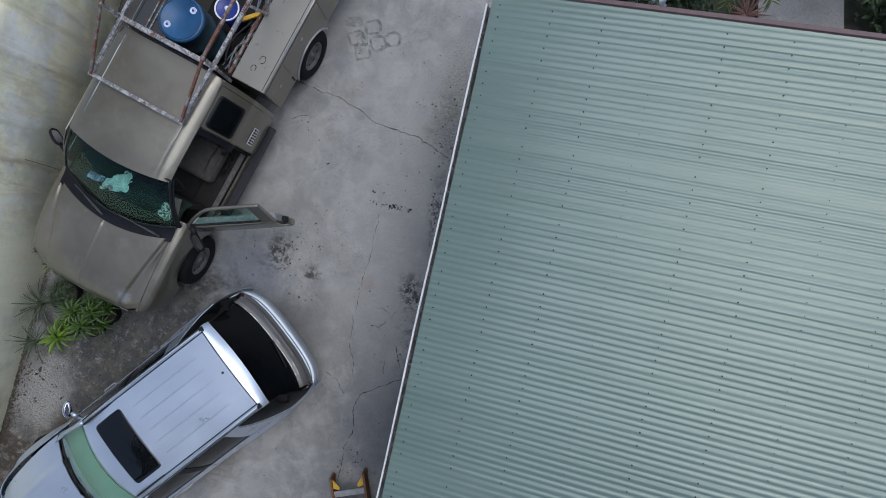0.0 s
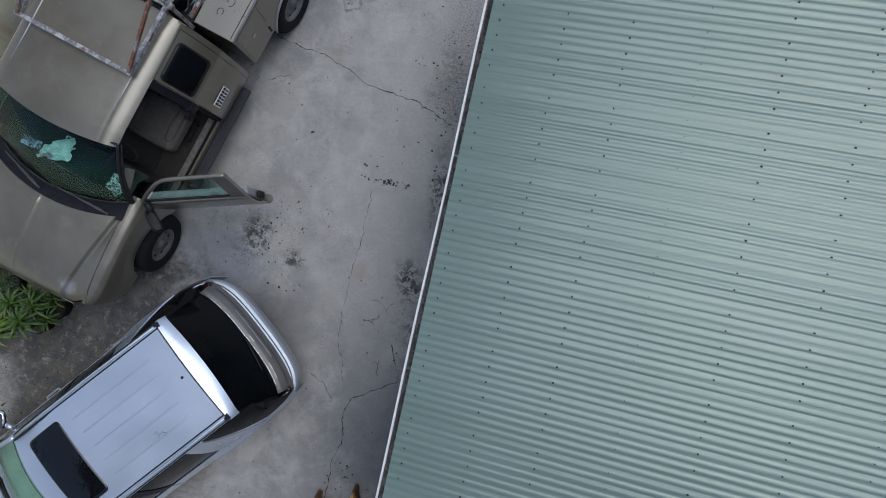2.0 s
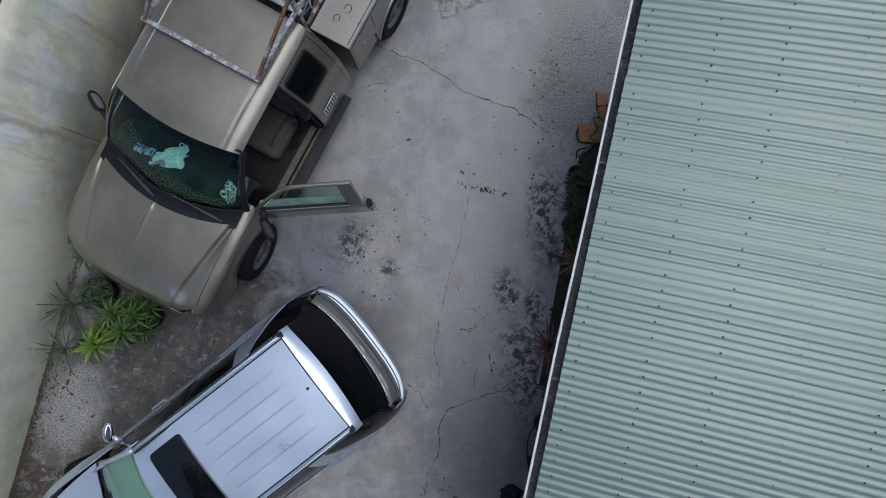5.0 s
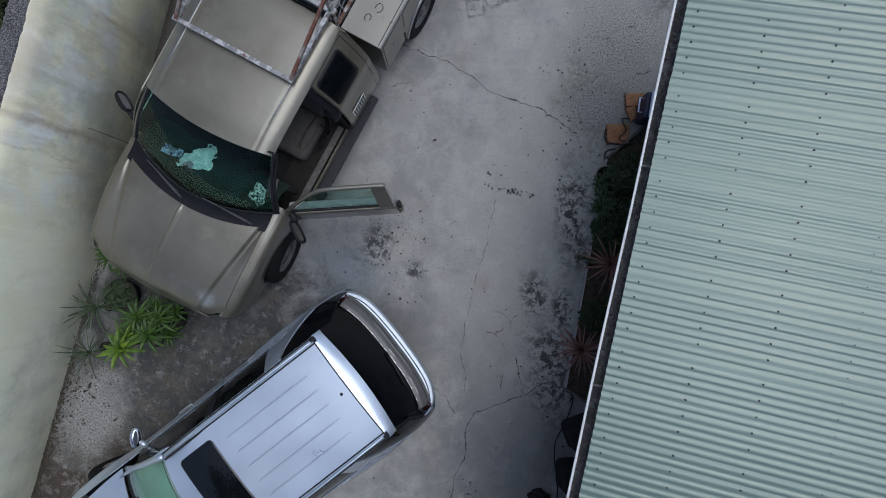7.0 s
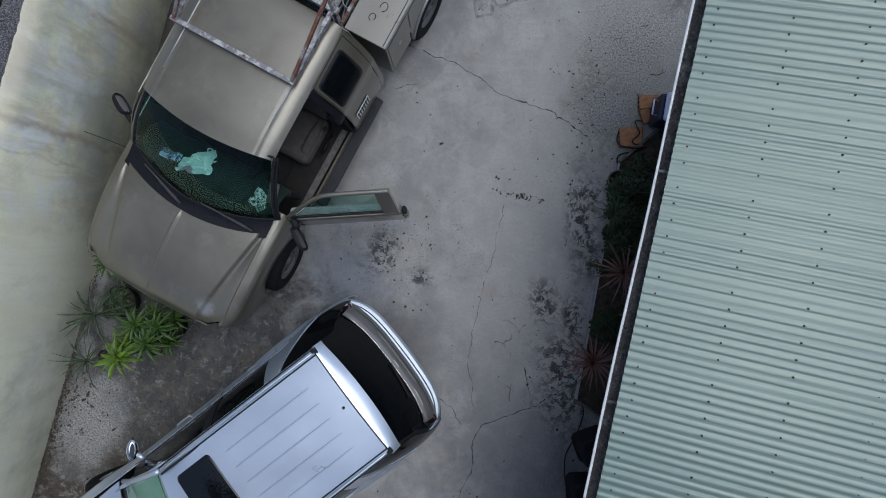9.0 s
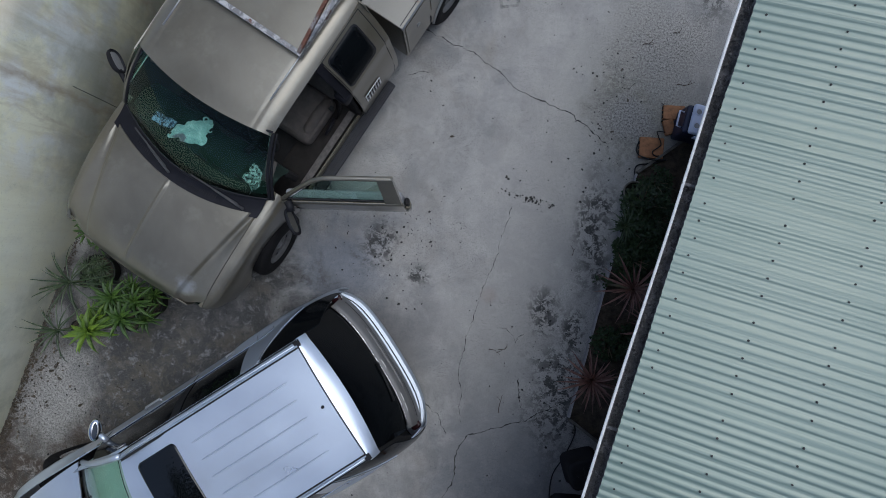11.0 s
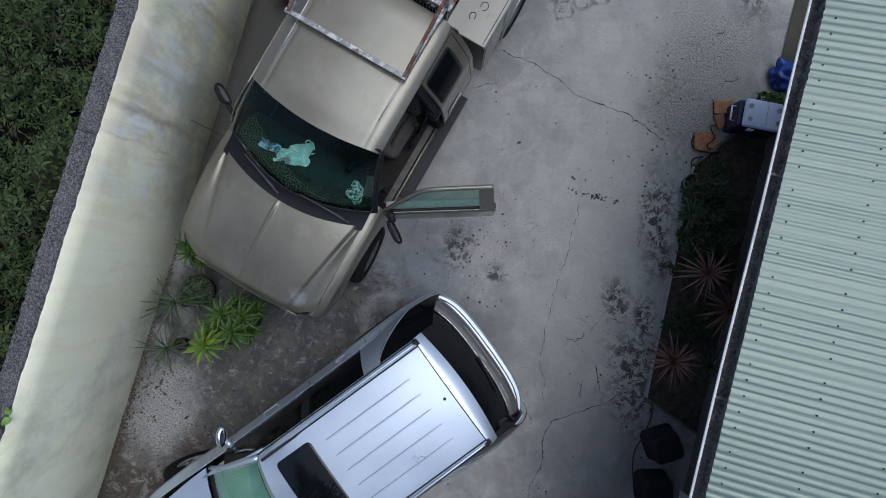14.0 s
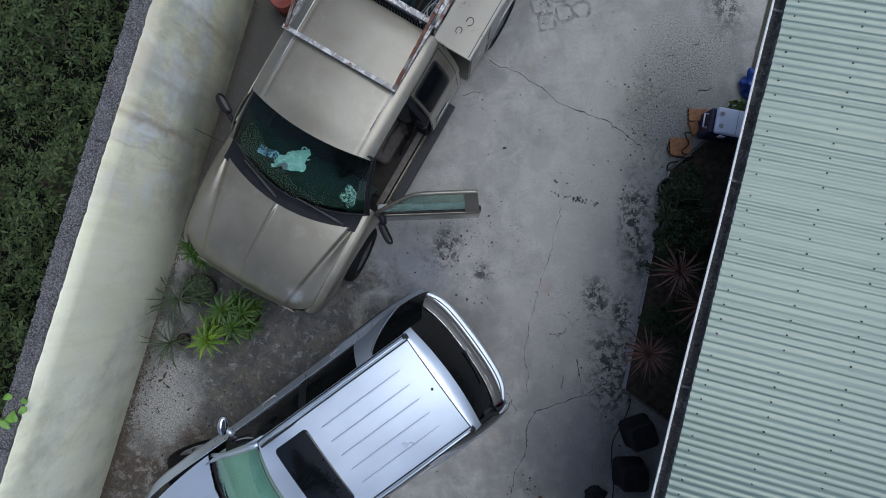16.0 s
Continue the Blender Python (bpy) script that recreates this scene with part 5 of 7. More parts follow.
    sheet("rear_post", lambda u, v: lean(lerp(1.03 - 0.035 * v, 1.19 - 0.05 * v, u), lerp(1.28, 1.815, v)), 4, 6, BEIGE, door, "broad beige rear post", 0.045)
    bm = bmesh.new()
    bar(bm, lean(0.03, 1.345), lean(1.04, 1.345), 0.022, 0.02)
    part("belt_seal", bm, BLACK_PLASTIC, door)
    pane = sheet("window_pane", lambda u, v: lean(lerp(lerp(0.08, 0.47, v), 1.04 - 0.035 * v, u), lerp(1.34, 1.775, v)), 8, 6, DOOR_GLASS, door, "green tinted door window", 0.006)
    pane.visible_shadow = False
    part("latch", box(bmesh.new(), 1.19, 1.23, -0.10, -0.02, 0.84, 1.02, bevel=0.01, m=door_m), DARK_TRIM, door)
    part("lower_corner", box(bmesh.new(), 1.17, 1.235, -0.09, 0.0, 0.55, 0.75, bevel=0.015, m=door_m), BEIGE, door)
    glass_m = door_m @ Matrix.Translation((0.12, 0.20, 1.30)) @ Matrix.Rotation(radians(-24), 4, "Z") @ Matrix.Diagonal((-1, 1, 1, 1)) @ Matrix.Rotation(radians(16), 4, "Y")
    part("mirror", mirror_shell(glass_m, 0.145, 0.08, 0.055), BLACK_PLASTIC, door, "black door mirror", True)
    part("mirror_glass", mirror_pane(glass_m, 0.145, 0.08), MIRROR, door, "mirror glass")
    part("mirror_arm", tube(bmesh.new(), [door_m @ Vector((0.06, 0.0, 1.34)), door_m @ Vector((0.085, 0.05, 1.33)), door_m @ Vector((0.09, 0.10, 1.31))], 0.04, 8), BLACK_PLASTIC, door, "", True)

    # service body: boxes along both sides, an open bed between
    for s in (1, -1):
        def box_pt(u, v, s=s):
            x = lerp(-1.9, 0.93, u)
            zb = 0.60
            if abs(x) < 0.455:
                zb = 0.38 + math.sqrt(0.455**2 - x**2)
            return Vector((x, s * 1.02, lerp(zb, 1.33, v)))

        sheet("side_box", box_pt, 120, 6, BEIGE, root, "beige service box side", 0.01)
        solid("box_lid", BOX_PAINT if s > 0 else LID_GREY, root, "scratched beige box lid" if s > 0 else "dull dark grey box lid", -1.9, 0.94, s * 0.53, s * 1.025, 1.33, 1.35, bevel=0.006)
        part("lid_edge", tube(bmesh.new(), [(-1.9, s * 1.028, 1.342), (0.94, s * 1.028, 1.342)], 0.011, 6), SILVER_DARK, root, "", True)
        part("lid_seam", box(bmesh.new(), -1.88, 0.92, s * 0.985, s * 0.993, 1.35, 1.353), CABLE, root)
        solid("box_inner", BOX_PAINT, root, "", -1.9, 0.93, s * 0.53, s * 0.545, 0.75, 1.33)
        solid("box_front", BEIGE, root, "", 0.92, 0.935, s * 0.545, s * 1.01, 0.60, 1.33)
        solid("box_bottom", DARK_TRIM, root, "", 0.46, 0.92, s * 0.545, s * 1.01, 0.60, 0.62)
        part("arch_flare", tube(bmesh.new(), [(0.46 * math.cos(a), s * 1.028, 0.38 + 0.46 * math.sin(a)) for a in (math.pi * (0.10 + 0.8 * k / 24) for k in range(25))], 0.018, 8), SILVER_DARK, root, "pale wheel arch lip", True)
        for x0, x1, z0, z1 in ((0.50, 0.90, 0.64, 1.29), (-0.44, 0.46, 0.90, 1.29), (-1.25, -0.50, 0.64, 1.29)):
            d = part("box_door", box(bmesh.new(), x0, x1, s * 1.026, s * 1.034, z0, z1, bevel=0.003), BEIGE, root, "service box door")
            part("latch", lathe(bmesh.new(), [(0.028, 0), (0.028, 0.008), (0.0, 0.012)], 12, Matrix.Translation(((x0 + x1) / 2, s * 1.034, (z0 + z1) / 2 + 0.05)) @ Matrix.Rotation(radians(-90 * s), 4, "X")), STEEL, d)
        part("fuel_cap", box(bmesh.new(), 0.47, 0.50, s * 1.02, s * 1.036, 0.66, 0.78), BLACK_PLASTIC, root)
        part("wheel_well", well(0.0, s * 0.86, 0.38, 0.446, 0.28), BLACK_PLASTIC, root)
    for k, (x, y, r) in enumerate(((0.55, 0.80, 0.05), (0.70, 0.74, 0.042))):
        part("lid_stain", tube(bmesh.new(), [(x + r * math.cos(a), y + r * math.sin(a) * 0.8, 1.3515) for a in (5.2 * q / 14 + k for q in range(15))], 0.004, 4), CRACK, root)
    solid("bed_floor", DARK_TRIM, root, "dark worn bed floor", -1.9, 0.95, -0.53, 0.53, 0.72, 0.76)
    solid("bed_front", DARK_TRIM, root, "", 0.93, 0.955, -0.53, 0.53, 0.6, 1.36)
    solid("tailgate", BEIGE, root, "", -1.93, -1.9, -0.95, 0.95, 0.65, 1.33)

    # ladder rack
    H = 1.96
    rack = tagged(new("ladder_rack"), "welded steel ladder rack, grey and rusty")
    rack.parent = root
    part("front_bar", bar(bmesh.new(), (1.79, -0.74, H), (1.79, 0.60, H), 0.045), RACK_GREY, rack, "grey square front bar")
    part("cross_bar", bar(bmesh.new(), (1.0, -0.78, H), (1.0, 0.64, H), 0.06), RACK_GREY, rack, "grey cross bar")
    part("cross_bar", bar(bmesh.new(), (-0.55, -0.78, H), (-0.55, 0.64, H), 0.05), RACK_GREY, rack)
    part("mesh_panel", bar(bmesh.new(), (1.035, -0.66, 1.62), (1.035, 0.55, 1.62), 0.006, 0.52), BLACK_PLASTIC, rack, "dark mesh guard behind the cab")
    for k in range(34):
        y = -0.64 + 0.0355 * k
        part("mesh_wire", bar(bmesh.new(), (1.05, y, 1.40), (1.05, y, 1.88), 0.006), STEEL, rack)
    for s, y0, y1 in ((1, 0.575, 0.62), (-1, -0.70, -0.76)):
        part("lower_rail", bar(bmesh.new(), (1.79, y0, H), (-1.7, y1, H), 0.042), RACK_GREY, rack, "grey side rail")
        k = (1.0, y1 + s * 0.0, 2.30)
        part("rising_rail", bar(bmesh.new(), (1.79, y0, H + 0.02), k, 0.030), RACK_RUST, rack, "rusty rising rail")
        part("upper_rail", bar(bmesh.new(), k, (-1.7, y1, 2.32), 0.034), RACK_RUST, rack, "rusty upper rail")
        for x in (1.0, -0.55, -1.68):
            part("post", bar(bmesh.new(), (x, s * 0.62 - 0.07, 1.35), (x, y1, 2.32), 0.042), RACK_GREY if x > 0 else RACK_RUST, rack)
        part("lower_edge", bar(bmesh.new(), (0.92, s * 0.50, 1.37), (-1.85, s * 0.50, 1.37), 0.035), RACK_RUST, rack, "rusty bed edge rail")
    part("post", bar(bmesh.new(), (-0.02, 0.56, 1.36), (0.13, 0.61, H), 0.034), RACK_GREY, rack, "short grey post")
    part("brace", bar(bmesh.new(), (-0.04, 0.57, 1.40), (-0.30, 0.62, H), 0.034), RACK_GREY, rack)
    for y in (-0.74, -0.80):
        part("lid_rail", bar(bmesh.new(), (0.90, y, 1.365), (-1.2, y, 1.365), 0.018), RACK_GREY, rack, "thin pale rail along the box lid")
    return root


truck = pickup()

# ---- the silver car ----
CAR = Matrix.Translation((-1.731, -1.090, 0)) @ Matrix.Rotation(radians(-142.1), 4, "Z")  # x ahead from the roof's rear edge, y to its left


def silver_car():
    root = thing("silver_car", CAR, "silver off-road estate car with sunroof and black glass", "car")
    W = curve([(-0.46, 0.70), (-0.42, 0.78), (-0.33, 0.86), (-0.15, 0.90), (0.2, 0.915), (0.6, 0.91), (2.4, 0.89), (3.3, 0.895), (3.75, 0.87), (4.05, 0.80), (4.22, 0.68), (4.28, 0.55)])
    BELT = curve([(-0.46, 0.93), (-0.3, 1.10), (0.0, 1.16), (0.6, 1.14), (2.4, 1.10), (2.9, 1.09), (3.6, 1.02), (4.1, 0.93), (4.28, 0.84)])
    axles, R = (0.52, 3.36), 0.455

    def flank(x, t, s):
        w, b = W(x), BELT(x)
        zb = 0.32
        for a in axles:
            if abs(x - a) < R:
                zb = max(zb, 0.37 + math.sqrt(R**2 - (x - a) ** 2))
        flare = sum(0.022 * math.exp(-(((x - a) / 0.5) ** 4)) for a in axles)
        prof = ((w - 0.075, 0.0), (w - 0.066, 0.03), (w - 0.050, 0.10), (w - 0.028, 0.20), (w + 0.4 * flare, 0.34), (w + flare, 0.55), (w + flare - 0.008, 0.75), (w - 0.03, 1.0))
        k = t * (len(prof) - 1)
        i = min(len(prof) - 2, int(k))
        return Vector((x, s * lerp(prof[i][0], prof[i + 1][0], k - i), lerp(b, zb, lerp(prof[i][1], prof[i + 1][1], k - i))))

    for s in (1, -1):
        sheet("body_side", lambda u, v, s=s: flank(lerp(-0.31, 4.28, u), v, s), 150, 21, SILVER, root, "silver body side")
        for x in axles:
            wheel(root, "wheel", x, s * 0.82, 0.37, 0.23, s, CHROME, radians(-24) if x > 2 else 0.0)
            part("wheel_well", well(x, s * 0.76, 0.38, 0.44, 0.22), BLACK_PLASTIC, root)

    # side windows lean in from the belt to the roof edge
    def glass_pt(x, t, s):
        b = BELT(x)
        y0 = W(x) - 0.032 - 0.040 * smooth((x - 0.1) / 0.5)
        z1 = 1.70 - 0.03 * smooth((x - 1.6) / 0.5)
        if x > 2.05:
            z1 = lerp(1.67, 1.12, (x - 2.05) / 0.85)
        y1 = lerp(0.635, 0.72, smooth((x - 2.05) / 0.8)) if x > 2.05 else 0.635
        return Vector((x, s * (lerp(y0, y1, t) + 0.02 * math.sin(t * math.pi)), lerp(b - 0.005, max(z1, b), t)))

    for s in (1, -1):
        for nm, x0, x1 in (("rear_quarter_window", -0.26, 0.50), ("rear_door_window", 0.68, 1.38), ("front_door_window", 1.46, 2.55)):
            sheet(nm, lambda u, v, s=s, x0=x0, x1=x1: glass_pt(lerp(x0 + (0.20 * (v - 0.5) if x0 < 0 else 0.0), x1 - (0.46 * (1 - v) ** 1.6 if x1 < 1 else 0.0), u), lerp(0.02, 0.97, v), s), 18, 8, DARK_GLASS, root, "black tinted side window", 0.008)
        for x0, x1 in ((0.50, 0.70), (1.37, 1.47)):
            sheet("pillar", lambda u, v, s=s, x0=x0, x1=x1: glass_pt(lerp(x0 - (0.48 * (1 - v) ** 1.6 if x0 < 1 else 0.0), x1, u), lerp(0.0, 1.0, v), s) + Vector((0, s * 0.004, 0.006)), 4, 8, SILVER if x0 < 1 else BLACK_PLASTIC, root, "silver window pillar" if x0 < 1 else "", 0.012)
        part("belt_trim", tube(bmesh.new(), [glass_pt(x, 0.0, s) + Vector((0, s * 0.008, 0.006)) for x in (0.4 + 0.1 * k for k in range(23))], 0.009, 6), CHROME, root, "", True)
        part("quarter_trim", tube(bmesh.new(), [glass_pt(0.51 - 0.47 * (1 - t) ** 1.6, t, s) + Vector((0, s * 0.006, 0.008)) for t in (k / 10 for k in range(11))], 0.007, 6), CHROME, root, "thin bright trim", True)
        part("a_pillar", tube(bmesh.new(), [glass_pt(x, 1.0, s) + Vector((0, 0, 0.01)) for x in (1.95, 2.2, 2.5, 2.75, 2.95)], [0.016, 0.026, 0.028, 0.026, 0.008], 8), SILVER, root, "", True)
        for x in (0.95, 1.95):
            part("door_handle", tube(bmesh.new(), [(x - 0.10, s * 0.865, 0.98), (x - 0.085, s * 0.895, 0.985), (x + 0.085, s * 0.895, 0.985), (x + 0.10, s * 0.865, 0.98)], 0.012, 8), SILVER_DARK, root, "silver door handle", True)
        for x in (0.62, 1.42, 2.52):
            part("door_seam", tube(bmesh.new(), [flank(x, t, s) + Vector((0, s * 0.007, 0)) for t in (0.05, 0.2, 0.4, 0.6, 0.8, 0.95)], 0.004, 4), CABLE, root)
        mir = part("mirror", lathe(bmesh.new(), [(0.0, -0.075), (0.45, -0.07), (0.8, -0.05), (0.97, -0.015), (1.0, 0.0), (0.92, 0.018), (0.6, 0.033), (0.3, 0.038), (0.0, 0.04)], 28, Matrix.Translation((2.48, s * 0.965, 1.18)) @ Matrix.Rotation(radians(38 * s), 4, "Z") @ Matrix.Rotation(radians(-26), 4, "Y") @ Matrix.Diagonal((0.06, 0.115, 0.7, 1))), CHROME, root, "chrome door mirror", True)
        part("mirror_glass", lathe(bmesh.new(), [(1.0, 0.012), (0.6, 0.013), (0.0, 0.013)], 28, Matrix.Translation((2.48, s * 0.965, 1.18)) @ Matrix.Rotation(radians(38 * s), 4, "Z") @ Matrix.Rotation(radians(-26), 4, "Y") @ Matrix.Translation((0, 0, 0.026)) @ Matrix.Diagonal((0.022, 0.085, 0.5, 1))), BLUE_MIRROR, mir, "dark blue mirror glass")
        part("mirror_foot", tube(bmesh.new(), [(2.47, s * 0.80, 1.12), (2.48, s * 0.90, 1.15)], 0.03, 8), SILVER, mir, "", True)
        # roof rail with a dark channel beside it
        part("roof_rail", tube(bmesh.new(), [(0.06, s * 0.595, 1.755), (0.16, s * 0.597, 1.80), (1.0, s * 0.602, 1.815), (1.8, s * 0.592, 1.795), (2.0, s * 0.58, 1.755)], 0.011, 8), SILVER, root, "slim silver roof rail", True)
        part("roof_channel", box(bmesh.new(), 0.08, 1.98, s * 0.548, s * 0.572, 1.78, 1.8065), CABLE, root)
        part("tail_lamp", box(bmesh.new(), -0.300, -0.19, s * 0.735, s * 0.825, 0.76, 0.945, bevel=0.03, seg=2), RED_LENS, root, "dark red tail lamp")
        part("headlight", box(bmesh.new(), 4.02, 4.20, s * 0.52, s * 0.76, 0.72, 0.88, bevel=0.03, seg=2), WIND_GLASS, root, "clear headlight")

    def roof_pt(u, v):
        y = lerp(-0.635, 0.635, u)
        a = abs(y) / 0.635
        front = 2.10 - 0.10 * a**2
        x = lerp(0.09, front, v)
        z = 1.835 - 0.045 * a**2 - 0.045 * smooth((a - 0.90) / 0.10) - 0.055 * smooth((v - 0.72) / 0.28) ** 1.5
        return Vector((x, y, z))

    sheet("roof", roof_pt, 48, 30, SILVER, root, "silver ribbed roof")
    for k in range(5):
        y = -0.355 + 0.178 * k
        part("roof_rib", tube(bmesh.new(), [Vector((x, y, roof_pt((y + 0.635) / 1.27, (x - 0.09) / 1.99).z + 0.008)) for x in (0.33, 0.36, 0.6, 0.8, 1.0, 1.2, 1.31, 1.34)], [0.002, 0.0075, 0.008, 0.008, 0.008, 0.008, 0.0075, 0.002], 6), SILVER, root, "pressed roof rib", True)

    def on_roof(x, y, lift):
        return roof_pt((y + 0.635) / 1.27, (x - 0.09) / (2.10 - 0.10 * (y / 0.635) ** 2 - 0.09)) + Vector((0, 0, lift))

    def round_plate(name, x0, x1, hy, lift, mat, label, r=0.05):
        bm = bmesh.new()
        ring = []
        for cx, cy, a0 in ((x1 - r, hy - r, 0), (x0 + r, hy - r, 90), (x0 + r, r - hy, 180), (x1 - r, r - hy, 270)):
            for k in range(6):
                a = radians(a0 + 18 * k)
                ring.append((cx + r * math.cos(a), cy + r * math.sin(a)))
            nx, ny = ((x0 + r, hy), (x0, r - hy), (x1 - r, -hy), (x1, hy - r))[a0 // 90]
            px, py = ring[-1]
            ring += [(lerp(px, nx, k / 16), lerp(py, ny, k / 16)) for k in range(1, 16)]
        mid = bm.verts.new(on_roof((x0 + x1) / 2, 0, lift))
        lines = [[bm.verts.new(on_roof(lerp((x0 + x1) / 2, x, f), y * f, lift)) for x, y in ring] for f in (0.1, 0.2, 0.3, 0.4, 0.5, 0.6, 0.7, 0.8, 0.9, 0.97, 1.0)]
        for v in lines[-1]:
            v.co.z -= lift + 0.006
        n = len(ring)
        for k in range(n):
            bm.faces.new((mid, lines[0][k], lines[0][(k + 1) % n]))
            for p, q in zip(lines, lines[1:]):
                bm.faces.new((p[k], q[k], q[(k + 1) % n], p[(k + 1) % n]))
        return part(name, bm, mat, root, label, True)

    round_plate("sunroof", 1.475, 1.905, 0.46, 0.012, SUNROOF_GLASS, "black glass sunroof")
    part("antenna_base", lathe(bmesh.new(), [(0.016, 1.835), (0.014, 1.85), (0.0, 1.855)], 12, Matrix.Translation((0.17, 0, 0))), CABLE, root, "", True)

    # spoiler behind the roof seam, and the back
    def spoiler_pt(u, v):
        y = lerp(-0.64, 0.64, u)
        a = abs(y) / 0.64
        x = lerp(0.082, -0.06 + 0.06 * a**2, v)
        return Vector((x, y, 1.818 - 0.04 * a**2 - 0.07 * v**1.5 - 0.03 * smooth((a - 0.92) / 0.08)))

    sheet("spoiler", spoiler_pt, 32, 6, SILVER, root, "silver roof spoiler", 0.02)
    for s in (1, -1):
        part("gutter_seam", tube(bmesh.new(), [(x, s * (0.628 - 0.006 * (x > 1.9)), 1.762 - 0.045 * smooth((x - 1.5) / 0.6)) for x in (0.06, 0.4, 0.8, 1.2, 1.6, 1.9, 2.05)], 0.008, 5), CABLE, root)
        part("seam_end", box(bmesh.new(), 0.055, 0.115, s * 0.565, s * 0.625, 1.772, 1.795, bevel=0.006), BLACK_PLASTIC, root)
    part("roof_seam", tube(bmesh.new(), [spoiler_pt(u / 24, 0) + Vector((0.005, 0, -0.001)) for u in range(25)], 0.006, 6), CABLE, root)

    def back_pt(u, v):
        y = lerp(-1, 1, u) * lerp(0.60, 0.75, v)
        a = abs(lerp(-1, 1, u))
        x = lerp(0.02, -0.275, v) + 0.09 * a**3 * v + 0.02 * a**2
        return Vector((x, y, lerp(1.71, 1.02, v) + 0.02 * math.sin(v * math.pi)))

    sheet("rear_window", back_pt, 24, 10, DARK_GLASS, root, "black rear window", 0.008)
    for s in (1, -1):
        sheet("corner_window", lambda u, v, s=s: back_pt(0.5 + 0.5 * s, v).lerp(glass_pt(-0.10 + 0.22 * (0.5 - v), 1 - v, s), u), 6, 10, DARK_GLASS, root, "black wrapped corner glass", 0.008)

    def gate_pt(u, v):
        y = lerp(-1, 1, u) * lerp(0.745, 0.79, v)
        a = abs(lerp(-1, 1, u))
        prof = ((-0.28, 1.02), (-0.325, 1.0), (-0.370, 0.95), (-0.395, 0.86), (-0.405, 0.76))
        k = v * 4
        i = min(3, int(k))
        return Vector((lerp(prof[i][0], prof[i + 1][0], k - i) + 0.10 * a**3, y, lerp(prof[i][1], prof[i + 1][1], k - i)))

    sheet("tailgate", gate_pt, 28, 16, TAILGATE, root, "grey-brown tailgate")
    part("gate_garnish", tube(bmesh.new(), [gate_pt(0.25 + 0.5 * k / 12, 0.45) + Vector((-0.010, 0, 0)) for k in range(13)], 0.013, 8), TAILGATE, root, "dull tailgate strip", True)
    part("rear_wiper", tube(bmesh.new(), [back_pt(0.5, 0.98) + Vector((-0.02, 0, 0.02)), back_pt(0.78, 0.90) + Vector((-0.015, 0, 0.02))], 0.010, 6), CABLE, root, "", True)
    for k, (u0, u1) in enumerate(((0.76, 0.82), (0.835, 0.89), (0.50, 0.56))):
        part("badge", tube(bmesh.new(), [gate_pt(lerp(u0, u1, t / 4), 0.22) + Vector((-0.006, 0, 0.004)) for t in range(5)], 0.004, 5), SILVER_DARK, root)

    def bumper_pt(u, v):
        y = lerp(-1, 1, u) * 0.86
        a = abs(lerp(-1, 1, u))
        prof = ((-0.38, 0.80), (-0.468, 0.795), (-0.486, 0.765), (-0.465, 0.62), (-0.42, 0.42))
        k = v * 4
        i = min(3, int(k))
        return Vector((lerp(prof[i][0], prof[i + 1][0], k - i) + 0.06 * a**2 + 0.16 * a**6, y, lerp(prof[i][1], prof[i + 1][1], k - i)))

    sheet("rear_bumper", bumper_pt, 32, 16, BUMPER_SILVER, root, "silver rear bumper", 0.02)
    part("bumper_gap", tube(bmesh.new(), [bumper_pt(0.10 + 0.80 * k / 20, 0.02) + Vector((-0.004, 0, 0.010)) for k in range(21)], 0.007, 5), CABLE, root)
    part("bumper_groove", tube(bmesh.new(), [bumper_pt(0.06 + 0.88 * k / 20, 0.15) + Vector((0, 0, 0.008)) for k in range(21)], 0.008, 5), CABLE, root)
    part("gate_edge", tube(bmesh.new(), [gate_pt(0.02 + 0.96 * k / 20, 0.04) + Vector((-0.002, 0, 0.006)) for k in range(21)], 0.003, 5), CHROME, root, "thin bright edge", True)
    part("bumper_groove", tube(bmesh.new(), [gate_pt(0.04 + 0.92 * k / 20, 0.62) + Vector((-0.004, 0, 0.006)) for k in range(21)], 0.006, 5), CABLE, root)
    part("bumper_step", tube(bmesh.new(), [bumper_pt(0.08 + 0.84 * k / 20, 0.22) + Vector((-0.002, 0, 0.004)) for k in range(21)], 0.006, 6), SILVER_DARK, root, "", True)

    # bonnet and windscreen
    def hood_pt(u, v):
        a = abs(2 * u - 1)
        x = lerp(3.06 - 0.20 * a**2, 4.30 - 0.10 * a**2 - 0.16 * a**6, v)
        y = (2 * u - 1) * lerp(0.79, 0.66, v**2)
        z = BELT(x) + 0.055 - 0.055 * a**2 - 0.03 * smooth((v - 0.8) / 0.2)
        z += 0.016 * math.exp(-(((a - 0.55) / 0.06) ** 2))
        return Vector((x, y, z))

    sheet("bonnet", hood_pt, 48, 20, SILVER, root, "silver bonnet")
    sheet("front_panel", lambda u, v: Vector((4.28 - 0.10 * abs(2 * u - 1) ** 2, (2 * u - 1) * 0.62, lerp(0.35, 0.86, v))), 12, 4, SILVER, root)
    part("grille", box(bmesh.new(), 4.26, 4.30, -0.35, 0.35, 0.62, 0.80, bevel=0.01), BLACK_PLASTIC, root)

